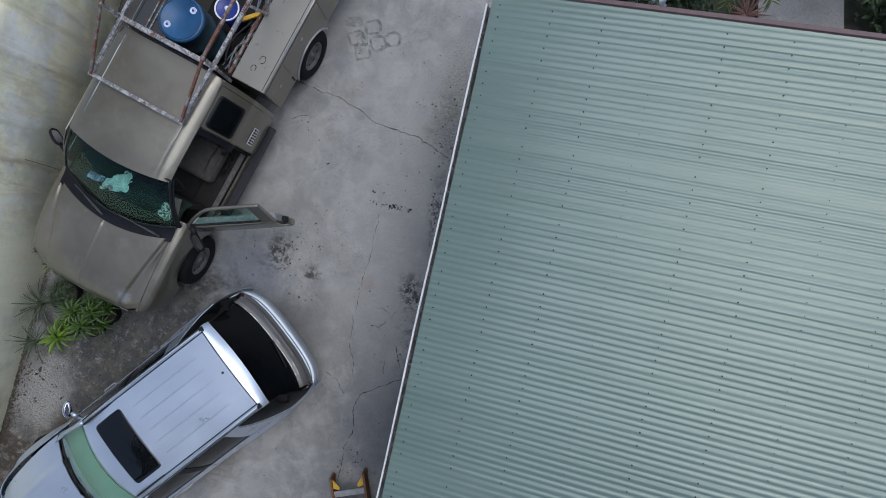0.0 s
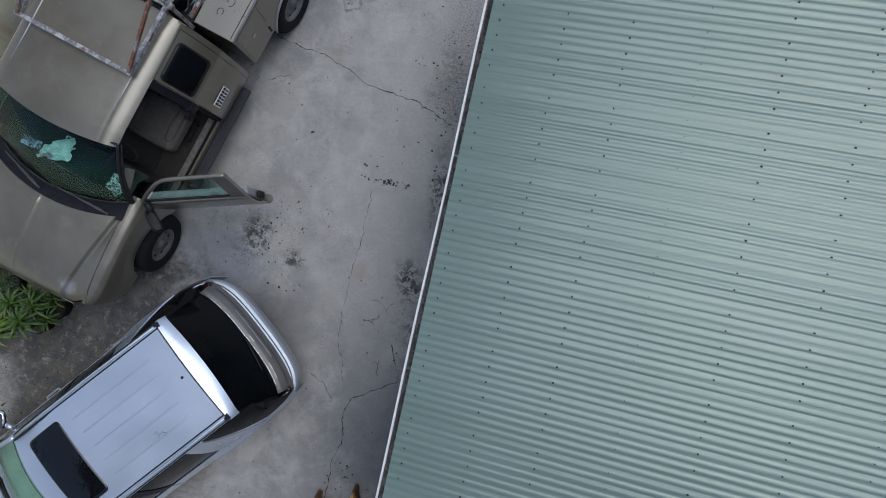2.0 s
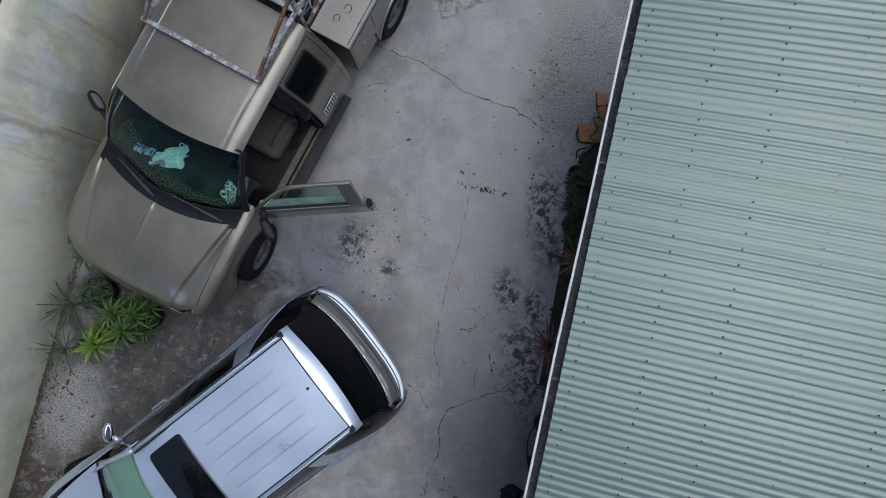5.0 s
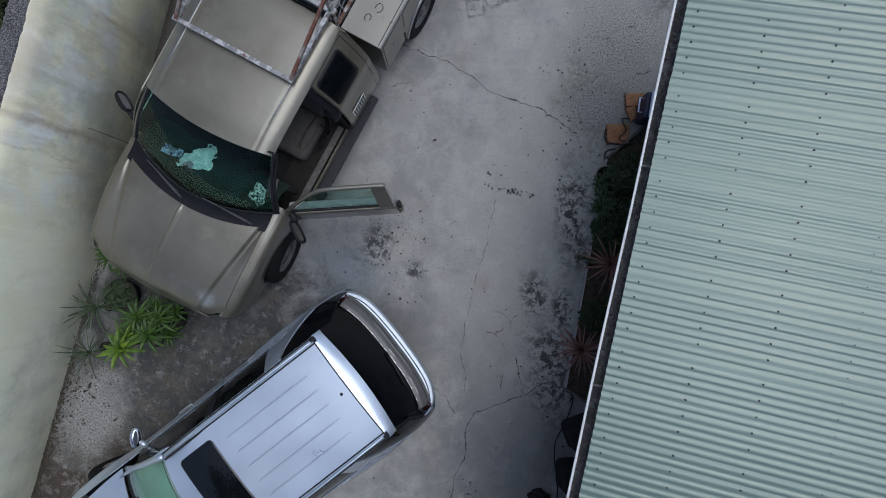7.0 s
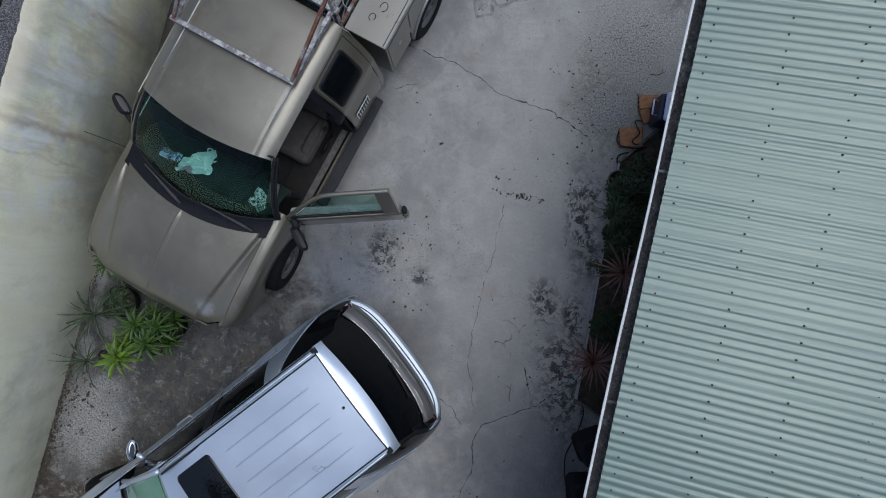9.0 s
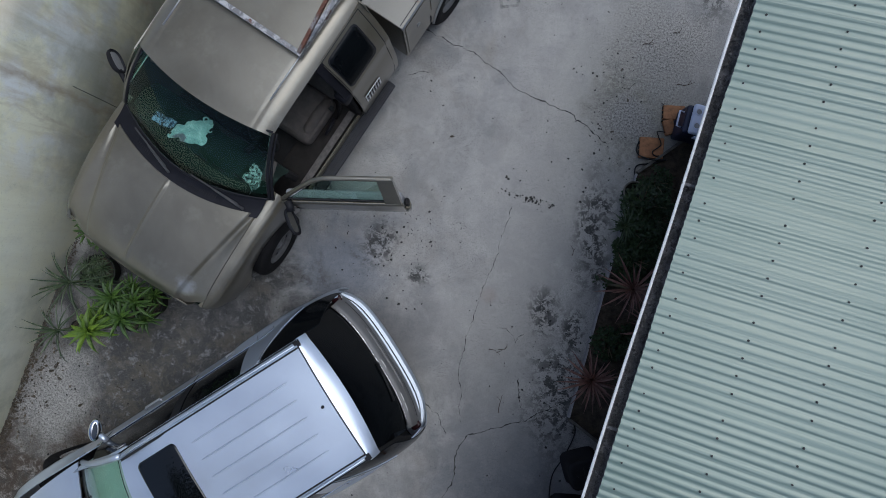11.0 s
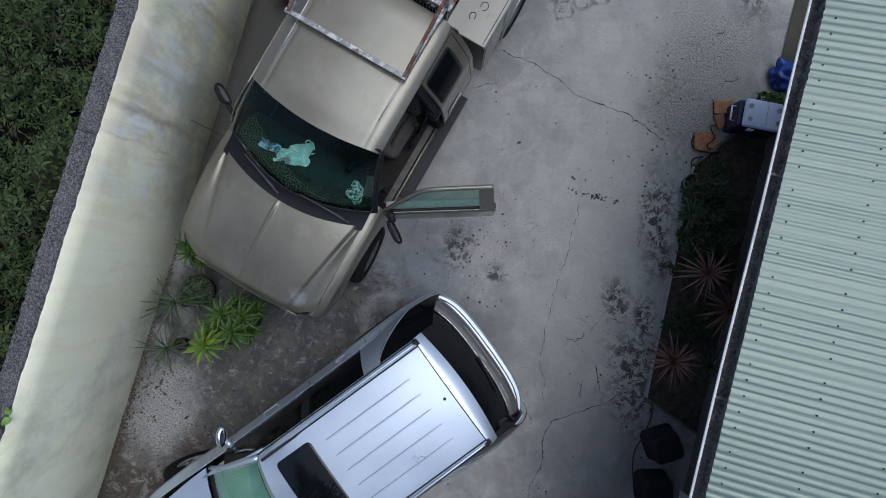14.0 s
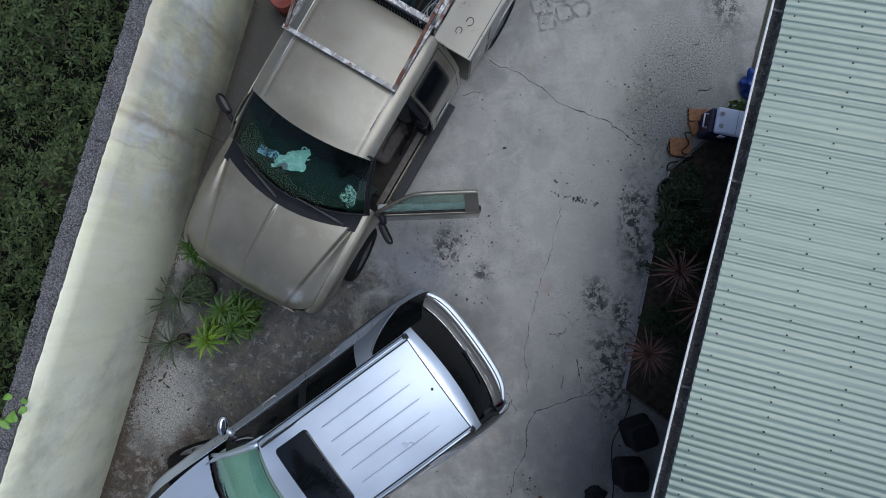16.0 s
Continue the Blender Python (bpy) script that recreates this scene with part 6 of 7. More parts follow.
    def screen_pt(u, v):
        y = lerp(-1, 1, u)
        a = abs(y)
        lo = Vector((3.02 - 0.22 * a**2, y * 0.76, 1.125))
        hi = Vector((2.13 - 0.11 * a**2, y * 0.60, 1.755 - 0.02 * a**2))
        p = lo.lerp(hi, v)
        return p + Vector((0.04, 0, 0.045)) * math.sin(v * math.pi)

    pane = sheet("windscreen", lambda u, v: screen_pt(lerp(0.03, 0.97, u), lerp(0.09, 0.97, v)), 24, 10, SUV_GLASS, root, "green tinted windscreen", 0.006)
    pane.visible_shadow = False
    sheet("screen_base", lambda u, v: screen_pt(u, lerp(-0.06, 0.09, v)), 24, 3, BLACK_PLASTIC, root, "black windscreen base")
    for u in (0.0, 1.0):
        part("screen_pillar", tube(bmesh.new(), [screen_pt(u, v / 8) for v in range(9)], 0.028, 8), SILVER, root, "", True)
    part("wiper", tube(bmesh.new(), [screen_pt(0.55, 0.02) + Vector((0.03, 0, 0.03)), screen_pt(0.20, 0.10) + Vector((0.02, 0, 0.03))], 0.010, 6), CABLE, root, "", True)
    part("wiper", tube(bmesh.new(), [screen_pt(0.95, 0.02) + Vector((0.03, 0, 0.03)), screen_pt(0.58, 0.10) + Vector((0.02, 0, 0.03))], 0.010, 6), CABLE, root, "", True)
    # cabin
    solid("cabin_floor", DARK_TRIM, root, "", -0.25, 3.0, -0.80, 0.80, 0.40, 0.60)
    part("dashboard", grid(bmesh.new(), lambda u, v: Vector((lerp(2.40, 2.98 - 0.2 * (2 * u - 1) ** 2, v), lerp(-0.74, 0.74, u), lerp(0.98, 1.09, smooth(v * 3)))), 20, 8), SUV_DASH, root, "grey dashboard", True)
    for y in (0.36, -0.36):
        part("front_seat", box(box(bmesh.new(), 1.55, 2.05, y - 0.25, y + 0.25, 0.6, 0.8, bevel=0.06, seg=2), 1.42, 1.60, y - 0.24, y + 0.24, 0.78, 1.38, bevel=0.06, seg=2), SEAT_CLOTH, root, "front seat")
    part("headliner", grid(bmesh.new(), lambda u, v: roof_pt(lerp(0.04, 0.96, u), lerp(0.02, 0.97, v)) - Vector((0, 0, 0.03)), 12, 6), DARK_TRIM, root, "", True)
    part("engine_bay", box(bmesh.new(), 3.1, 4.1, -0.55, 0.55, 0.4, 0.80), DARK_TRIM, root)
    return root


silver_car()

# ---- what lies in the truck ----


def on_truck(x, y, z, turn=0.0):
    return TRUCK @ Matrix.Translation((x, y, z)) @ Matrix.Rotation(turn, 4, "Z")


def drum():
    root = thing("plastic_drum", on_truck(0.63, -0.23, 0.762, 0.4), "blue plastic drum with two bungs on the truck bed", "drum")
    h, r = 0.93, 0.29
    prof = [(0.0, 0.0), (r - 0.03, 0.0), (r, 0.03), (r, 0.22), (r + 0.012, 0.235), (r, 0.25), (r, 0.52), (r + 0.012, 0.535), (r, 0.55), (r, h - 0.06), (r + 0.008, h - 0.05), (r + 0.008, h - 0.02), (r - 0.012, h), (r - 0.03, h - 0.004), (r - 0.04, h - 0.018), (0.0, h - 0.02)]
    part("body", lathe(bmesh.new(), prof[:11], 48), DRUM_SIDE, root, "dull dark teal side", True)
    part("top", lathe(bmesh.new(), prof[10:], 48), BLUE_DRUM, root, "blue top", True)
    part("rim_groove", lathe(bmesh.new(), [(r - 0.035, h - 0.016), (r - 0.028, h - 0.001), (r - 0.020, h + 0.001), (r - 0.030, h - 0.016)], 48), NAVY, root, "", True)
    for a in (2.25, 5.15):
        bung = part("bung", lathe(bmesh.new(), [(0.045, 0), (0.045, 0.012), (0.034, 0.016), (0.032, 0.008), (0.0, 0.008)], 20, Matrix.Translation((0.19 * math.cos(a), 0.19 * math.sin(a), h - 0.02))), PALE_LID, root, "pale bung", True)
        part("plug", lathe(bmesh.new(), [(0.014, 0.008), (0.014, 0.02), (0.0, 0.02)], 10, Matrix.Translation((0.19 * math.cos(a), 0.19 * math.sin(a), h - 0.02))), BLUE_DARK, bung)


def bucket():
    root = thing("bucket", on_truck(0.15, -0.01, 0.762), "deep blue bucket with a white lid rim on the truck bed", "bucket")
    part("body", lathe(bmesh.new(), [(0.0, 0.0), (0.14, 0.0), (0.165, 0.50), (0.16, 0.505), (0.135, 0.49), (0.0, 0.49)], 36), BLUE_DARK, root, "", True)
    part("rim", lathe(bmesh.new(), [(0.158, 0.49), (0.172, 0.492), (0.172, 0.512), (0.155, 0.514), (0.150, 0.505)], 36), WHITE_PAINT, root, "white rim", True)
    part("knob", lathe(bmesh.new(), [(0.035, 0.49), (0.03, 0.52), (0.0, 0.525)], 16), WHITE_PAINT, root, "", True)


def hoses():
    rng = random.Random(21)
    for k in range(16):
        y = 0.16 + 0.022 * k
        root = thing("hose", on_truck(0, 0, 0), "grey or black hose lying tangled along the truck bed", "hose", "hoses on the truck bed")
        amp, ph, rise = rng.uniform(0.02, 0.07), rng.random() * 6.28, rng.uniform(0.0, 0.16)
        pts = [(lerp(rng.uniform(0.75, 0.9) if t == 0 else 0.88, -1.4, t / 18), min(0.50, y + amp * math.sin(t * 0.65 + ph)), 0.80 + rise + 0.05 * math.sin(t * 0.5 + ph * 2)) for t in range(19)]
        part("tube", tube(bmesh.new(), pts, rng.choice((0.008, 0.012, 0.017)), 8), (HOSE_GREY, CABLE, BOARD_RUBBER, HOSE_GREY, CABLE)[k % 5], root, "", True)
    root = thing("wire_coil", on_truck(0.53, 0.33, 0.97), "coil of pale wire on the truck bed", "wire")
    part("coil", tube(bmesh.new(), [((0.10 + 0.004 * (k % 5)) * math.cos(k * 0.45), (0.10 + 0.004 * (k % 3)) * math.sin(k * 0.45), 0.0006 * k) for k in range(100)], 0.005, 5), SLAT_GREY, root, "", True)
    root = thing("yellow_level", on_truck(0.02, 0.25, 1.02, -0.78), "yellow tool lying across the truck bed", "tool")
    part("body", box(bmesh.new(), -0.2, 0.2, -0.03, 0.03, 0, 0.05, bevel=0.008), YELLOW, root)


def bag(name, m, size, mat, label, category, seed, flat=0.45):
    """A crumpled bag or sheet: a ball pressed flat with sharp folds."""
    root = thing(name, m, label, category)
    bm = bmesh.new()
    bmesh.ops.create_icosphere(bm, subdivisions=4, radius=1)
    for v in bm.verts:
        n = v.co.normalized()
        k = 1 + 0.38 * noise.noise(n * 1.9 + Vector((seed, 0, 0))) + 0.50 * abs(noise.noise(n * 1.7 + Vector((0, seed, 0)))) + 0.05 * abs(noise.noise(n * 5 + Vector((0, 0, seed)))) - 0.10
        v.co = Vector((n.x * size[0], n.y * size[1], (n.z + 0.6) * size[2] * flat)) * k
        v.co.z = max(v.co.z, 0.0)
    part("film", bm, mat, root, "", True)
    return root


drum(), bucket(), hoses()


def crumpled_film(name, m, w, d, height, mat, label, category, seed, loops=()):
    """A thin bag lying crumpled: an uneven outline with sharp ridges and soft hollows."""
    root = thing(name, m, label, category)

    def film(u, v):
        a, r = 2 * math.pi * u, 0.02 + 0.98 * v
        c, s = math.cos(a), math.sin(a)
        edge = 1 + 0.45 * noise.noise((c * 1.3 + seed, s * 1.3, 0)) + 0.16 * noise.noise((c * 4, s * 4 + seed, 2))
        p = Vector((w / 2 * r * edge * c, d / 2 * r * edge * s, 0))
        ridge = 1 - abs(noise.noise((p.x * 13 + seed, p.y * 13, 1))) * 2.2
        p.z = max(0.004, height * (1 - r**3) * (0.55 + 0.5 * ridge + 0.15 * noise.noise((p.x * 40, p.y * 40 + seed, 3))))
        return p

    sheet("film", film, 72, 16, mat, root, "", 0.002)
    for x, y, r, turn in loops:
        part("handle", tube(bmesh.new(), [(x + r * math.cos(a + turn), y + 0.7 * r * math.sin(a + turn), 0.02 + 0.015 * math.sin(a)) for a in (1.7 * math.pi * q / 16 for q in range(17))], [0.007 + 0.004 * (q % 4 == 1) for q in range(17)], 5), mat, root, "twisted carrying loop", True)
    return root


crumpled_film("plastic_bag", on_truck(2.94, -0.17, 1.290, 0.75), 0.27, 0.40, 0.045, BAG, "crumpled pale teal plastic bag on the dashboard", "bag", 1.0, ((-0.07, 0.17, 0.05, 0.6), (-0.01, 0.19, 0.04, 1.5)))
crumpled_film("plastic_wrap", on_truck(2.965, 0.60, 1.290, 0.2), 0.21, 0.21, 0.08, CLEAR_BAG, "crumpled clear plastic wrap on the dashboard", "plastic wrap", 5.0)
paper = thing("paper_packet", on_truck(2.99, -0.44, 1.305, 0.10), "crumpled blue and white paper packet on the dashboard", "packet")
part("sheet", grid(bmesh.new(), lambda u, v: Vector((lerp(-0.05, 0.05, u) + 0.02 * noise.noise((v * 3, 2, 0)), lerp(-0.12, 0.11, v) + 0.02 * noise.noise((u * 3, 5, 0)), 0.03 + 0.05 * noise.noise((u * 3, v * 3, 1)) + 0.03 * abs(noise.noise((u * 8, v * 8, 4))))), 16, 16), PAPER_BLUE, paper)
cloth = thing("tan_cloth", on_truck(2.84, 0.70, 1.30, 0.3), "tan cloth on the end of the dashboard", "cloth")
part("cloth", grid(bmesh.new(), lambda u, v: Vector((lerp(-0.12, 0.10, u), lerp(-0.05, 0.06, v), 0.02 + 0.025 * noise.noise((u * 4, v * 4, 3)))), 10, 8), SEAT_CLOTH, cloth, "", True)

# ---- plants by the boundary wall ----


def pot(root, r, h, mat):
    part("pot", lathe(bmesh.new(), [(0.0, 0.0), (r * 0.72, 0.0), (r * 0.95, h * 0.9), (r, h * 0.9), (r, h), (r * 0.9, h), (r * 0.88, h * 0.85), (0.0, h * 0.84)], 32), mat, root, "round black pot", True)
    part("potting_soil", lathe(bmesh.new(), [(0.0, h * 0.86), (r * 0.86, h * 0.86)], 24), SOIL, root)


def dracaena(name, place, heads, mat, label, seed, count=30, length=0.3, width=0.045, pot_r=0.2, pot_h=0.24):
    rng = random.Random(seed)
    root = thing(name, Matrix.Translation(place), label, "plant")
    pot(root, pot_r, pot_h, BLACK_POT)
    for x, y, z, k in heads:
        stem = part("stem", tube(bmesh.new(), [(x * 0.3, y * 0.3, pot_h * 0.8), (x * 0.7, y * 0.7, z * 0.6), (x, y, z)], [0.016, 0.013, 0.010], 7), BARK, root, "", True)
        part("leaves", rosette(bmesh.new(), rng, (x, y, z), count, length * k, width * k, 1.1), mat, root, "rosette of strap leaves")
    return root


dracaena("dracaena", (-4.40, -0.66, 0), ((0.06, -0.10, 0.82, 1.0), (-0.07, 0.11, 0.80, 1.0), (0.13, 0.07, 0.72, 0.9), (-0.15, -0.03, 0.70, 0.9), (0.17, -0.12, 0.52, 0.8), (0.02, 0.20, 0.55, 0.8), (0.20, 0.14, 0.45, 0.7)), DRAC_DARK, "leafy green dracaena in a black pot by the truck", 31, 24, 0.31, 0.046, 0.20, 0.24)
dracaena("dracaena", (-4.58, -0.90, 0), ((0.0, 0.0, 0.97, 1.0), (-0.05, 0.09, 0.76, 0.85)), DRAC, "bright yellow-green dracaena beside the wall", 32, 22, 0.34, 0.052, 0.11, 0.2)
dracaena("spiky_plant", (-5.26, -1.03, 0), ((0.0, 0.0, 0.45, 1.0),), SPIKE, "thin-leaved spiky plant at the wall's foot", 33, 24, 0.52, 0.020, 0.08, 0.14)
dracaena("spiky_plant", (-5.20, -0.47, 0), ((0.0, 0.0, 0.42, 1.0),), SPIKE, "thin-leaved spiky plant at the wall's foot", 34, 24, 0.60, 0.020, 0.08, 0.16)
dracaena("leafy_plant", (-5.03, -0.34, 0), ((0.0, 0.0, 0.30, 0.8), (0.09, 0.06, 0.27, 0.8), (-0.10, 0.06, 0.26, 0.8), (0.02, -0.12, 0.26, 0.8), (0.12, -0.07, 0.25, 0.7), (-0.11, -0.07, 0.25, 0.7), (0.0, 0.13, 0.25, 0.7)), SPIKE, "low leafy green plant filling a wide black pot", 35, 30, 0.20, 0.022, 0.21, 0.22)
dracaena("leafy_plant", (-5.01, 0.13, 0), ((0.0, 0.0, 0.50, 1.2), (0.12, -0.10, 0.42, 1.1), (-0.1, 0.12, 0.4, 1.0)), DRAC_DARK, "dark leafy plant under the truck's nose", 36, 24, 0.19, 0.026, 0.15, 0.18)

# ---- plants in the bed ----


def bed_plant(name, v, u, z, count, length, width, mat, label, seed, droop=0.9, low=-0.1):
    rng = random.Random(seed)
    p = HOUSE @ Vector((v, u, 0.02))
    root = thing(name, Matrix.Translation(p), label, "plant")
    part("stem", tube(bmesh.new(), [(0, 0, 0), (0.01, 0.01, z * 0.5), (0, 0, z)], 0.015, 7), BARK, root, "", True)
    part("leaves", rosette(bmesh.new(), rng, (0, 0, z), count, length, width, droop, low), mat, root, "strap leaves")


bed_plant("red_cordyline", 0.27, -0.89, 0.80, 50, 0.40, 0.026, RED_LEAF, "red-brown spiky cordyline in the bed", 41, 0.5, -0.25)
bed_plant("red_cordyline", 0.75, -0.15, 0.80, 44, 0.46, 0.026, RED_LEAF, "red-brown spiky cordyline in the bed", 42, 0.6, -0.2)
bed_plant("red_cordyline", 0.34, 0.17, 0.95, 38, 0.40, 0.024, RED_LEAF, "dull red spiky cordyline among shrubs", 43, 0.7, -0.2)
bed_plant("spiky_plant", 0.76, -0.86, 0.65, 30, 0.30, 0.02, SPIKE, "dull green spiky plant in the bed", 44)
bed_plant("spiky_plant", 0.26, 0.86, 0.30, 26, 0.30, 0.02, SPIKE, "dull green spiky plant at the kerb", 45)


def shrub(name, places, mat, label, seed, spread, leaves, size, height, m=None):
    """Branches with many small folded leaves round them."""
    rng = random.Random(seed)
    root = thing(name, m or HOUSE, label, "shrub")
    twigs, verts, faces = bmesh.new(), [], []
    for x, y in places:
        for k in range(7):
            a = rng.random() * 6.28
            top = Vector((x + spread * rng.uniform(0.2, 0.8) * math.cos(a), y + spread * rng.uniform(0.2, 0.8) * math.sin(a), height * rng.uniform(0.55, 1)))
            tube(twigs, [(x, y, 0.02), (x * 0.5 + top.x * 0.5, y * 0.5 + top.y * 0.5, top.z * 0.6), top], [0.010, 0.007, 0.003], 5)
        for k in range(leaves):
            a, r = rng.random() * 6.28, spread * math.sqrt(rng.random())
            p = Vector((x + r * math.cos(a), y + r * math.sin(a), 0))
            lump = 0.75 + 0.5 * noise.noise(p * 5 + Vector((seed, 0, 0)))
            p.z = height * lump * (1 - 0.6 * (r / spread) ** 2) * rng.uniform(0.45, 1.05)
            if noise.noise(p * 7 + Vector((0, seed, 0))) < -0.22:
                continue
            h, tilt, s = rng.random() * 6.28, rng.uniform(-0.5, 0.6), size * rng.uniform(0.6, 1.3)
            d = Vector((math.cos(h) * math.cos(tilt), math.sin(h) * math.cos(tilt), math.sin(tilt)))
            q = Vector((-math.sin(h), math.cos(h), rng.uniform(-0.4, 0.4))) * s * 0.28
            i = len(verts)
            verts += [p, p + d * s * 0.5 + q, p + d * s, p + d * s * 0.5 - q, p + d * s * 0.5 - Vector((0, 0, s * 0.07))]
            faces += [(i, i + 4, i + 1), (i + 1, i + 4, i + 2), (i + 2, i + 4, i + 3), (i + 3, i + 4, i)]
    part("branches", twigs, BARK, root, kind="stuff")
    me = bpy.data.meshes.new("foliage")
    me.from_pydata([tuple(v) for v in verts], [], faces)
    me.materials.append(mat)
    ob = new("foliage", me)
    ob.parent = root
    tagged(ob, kind="stuff")
    return root


shrub("dark_shrub", [(0.42, 1.20), (0.62, 1.05), (0.45, 0.85), (0.70, 0.70), (0.48, 0.55)], SHRUB, "dense dark green shrub in the eave's shade", 51, 0.26, 1700, 0.042, 0.62)
shrub("dark_shrub", [(0.50, 1.50), (0.55, -0.5), (0.8, -0.4), (0.9, 0.3)], SHRUB, "dark low shrub in the bed", 52, 0.20, 800, 0.042, 0.4)
shrub("potted_shrub", [(0.98, 2.50)], DRAC_DARK, "small bright green plant beside the cooler", 53, 0.16, 160, 0.09, 0.55)
shrub("weed", [(0.27, 0.21)], SHRUB, "small weed at the kerb", 54, 0.09, 70, 0.05, 0.15)

# ---- things under the eave ----


def cooler():
    m = Matrix.Translation((1.94, 2.05, 0)) @ Matrix.Rotation(radians(-9), 4, "Z")
    root = thing("cool_box", m, "navy cool box with pale blue-white lid and cup holders", "cool box")
    part("body", box(bmesh.new(), -0.27, 0.29, -0.17, 0.17, 0.0, 0.38, bevel=0.03, seg=2), NAVY, root, "navy body")
    lid = part("lid", box(bmesh.new(), -0.22, 0.31, -0.175, 0.175, 0.38, 0.45, bevel=0.03, seg=3), PALE_LID, root, "pale lid")
    for x, y in ((-0.16, 0.08), (-0.15, -0.08), (0.19, 0.08), (0.20, -0.08)):
        part("cup_holder", lathe(bmesh.new(), [(0.045, 0.452), (0.042, 0.458), (0.034, 0.455), (0.030, 0.451), (0.0, 0.451)], 20, Matrix.Translation((x, y, 0))), PALE_LID, lid, "", True)
        part("cup_well", lathe(bmesh.new(), [(0.030, 0.4525), (0.0, 0.4525)], 16, Matrix.Translation((x, y, 0))), SLAT_GREY, lid)
    part("lid_seam", box(bmesh.new(), 0.045, 0.051, -0.165, 0.165, 0.4495, 0.4525), SLAT_GREY, lid)
    part("handle", tube(bmesh.new(), [(-0.27, -0.09, 0.30), (-0.33, -0.09, 0.32), (-0.33, 0.09, 0.32), (-0.27, 0.09, 0.30)], 0.012, 8), PALE_LID, root, "pale carry handle", True)
    part("latch", box(bmesh.new(), -0.14, -0.06, -0.205, -0.188, 0.34, 0.42, bevel=0.006), PALE_LID, root)


def clay_block(x, y, turn, z=0.0, w=0.22, d=0.2):
    root = thing("clay_block", Matrix.Translation((x, y, z)) @ Matrix.Rotation(radians(turn), 4, "Z"), "orange clay block lying on the concrete", "brick", "clay blocks by the cool box")
    part("block", box(bmesh.new(), -w / 2, w / 2, -d / 2, d / 2, 0, 0.055, bevel=0.008), CLAY, root)
    for k in (-1, 0, 1):
        part("hole", box(bmesh.new(), -w / 2 - 0.002, -w / 2 + 0.004, k * 0.055 - 0.018, k * 0.055 + 0.018, 0.012, 0.042), CRACK, root)


def cable(name, pts, r, label):
    root = thing(name, Matrix(), label, "cable")
    fx, fy, fz = (curve([(i, p[a]) for i, p in enumerate(pts)]) for a in range(3))
    n = (len(pts) - 1) * 8
    part("core", tube(bmesh.new(), [(fx(k / 8), fy(k / 8), fz(k / 8)) for k in range(n + 1)], r, 6), CABLE, root, "", True)


def crate(x, y, turn):
    """A black plastic tub standing upside down, with a rounded square bottom."""
    root = thing("plastic_tub", Matrix.Translation((x, y, 0)) @ Matrix.Rotation(radians(turn), 4, "Z"), "black square plastic tub standing upside down", "tub", "black tubs under the eave")
    bm = bmesh.new()
    rings = []
    for half, z in ((0.215, 0.0), (0.215, 0.03), (0.20, 0.035), (0.185, 0.29), (0.175, 0.315), (0.15, 0.325), (0.10, 0.322)):
        ring = []
        for k in range(28):
            a = 2 * math.pi * k / 28
            c, s = math.cos(a), math.sin(a)
            r = half / (abs(c) ** 6 + abs(s) ** 6) ** (1 / 6)
            ring.append(bm.verts.new((r * c, r * s * 0.92, z)))
        rings.append(ring)
    for p, q in zip(rings, rings[1:]):
        for k in range(28):
            bm.faces.new((p[k], p[(k + 1) % 28], q[(k + 1) % 28], q[k]))
    bm.faces.new(rings[-1])
    part("shell", bm, BLACK_PLASTIC, root, "", True)
    part("base_rib", box(box(bmesh.new(), -0.09, 0.09, -0.008, 0.008, 0.321, 0.328), -0.008, 0.008, -0.09, 0.09, 0.321, 0.328), CABLE, root)


cooler()
old_pot = thing("plant_pot", Matrix.Translation((1.24, 1.22, 0)), "dark round plant pot with a pitted rim beside the bed", "pot")
part("body", lathe(bmesh.new(), [(0.0, 0.0), (0.10, 0.0), (0.125, 0.15), (0.112, 0.15), (0.105, 0.11), (0.0, 0.105)], 28), BLACK_POT, old_pot, "", True)
part("rim", tube(bmesh.new(), [(0.125 * math.cos(a), 0.125 * math.sin(a), 0.15) for a in (2 * math.pi * k / 28 for k in range(29))], 0.011, 6), KERB, old_pot, "pitted pale rim", True)
clay_block(1.66, 2.24, 2, 0, 0.26, 0.17)
clay_block(1.43, 1.79, 1, 0, 0.29, 0.25)
clay_block(1.62, 2.06, -72, 0, 0.18, 0.12)
cable("power_cable", [(1.29, 1.88, 0.01), (1.26, 1.76, 0.02), (1.30, 1.68, 0.05), (1.46, 1.64, 0.07), (1.62, 1.66, 0.04), (1.44, 1.60, 0.04), (1.28, 1.56, 0.03), (1.27, 1.44, 0.02), (1.35, 1.32, 0.02), (1.42, 1.28, 0.02)], 0.009, "black power cable coiled on the concrete")
cable("power_cable", [(1.66, 1.98, 0.05), (1.50, 2.0, 0.03), (1.49, 1.93, 0.07), (1.53, 1.83, 0.07), (1.44, 1.74, 0.066), (1.48, 1.69, 0.066), (1.58, 1.72, 0.03)], 0.007, "thin black cable looped over a clay block")
cable("drain_hose", [(0.76, -1.55, 0.06), (0.84, -1.72, 0.012), (0.74, -2.02, 0.012), (0.62, -2.25, 0.012), (0.60, -2.5, 0.012), (0.64, -2.85, 0.012), (0.60, -3.3, 0.012)], 0.008, "thin black hose trailing over the concrete")
crate(0.93, -2.11, 20)
crate(0.83, -2.67, 2)
bag("blue_bag", Matrix.Translation((2.46, 2.66, 0)), (0.22, 0.18, 0.20), BLUE_BAG, "crumpled blue bag on the concrete under the eave", "bag", 9.0, 0.7)
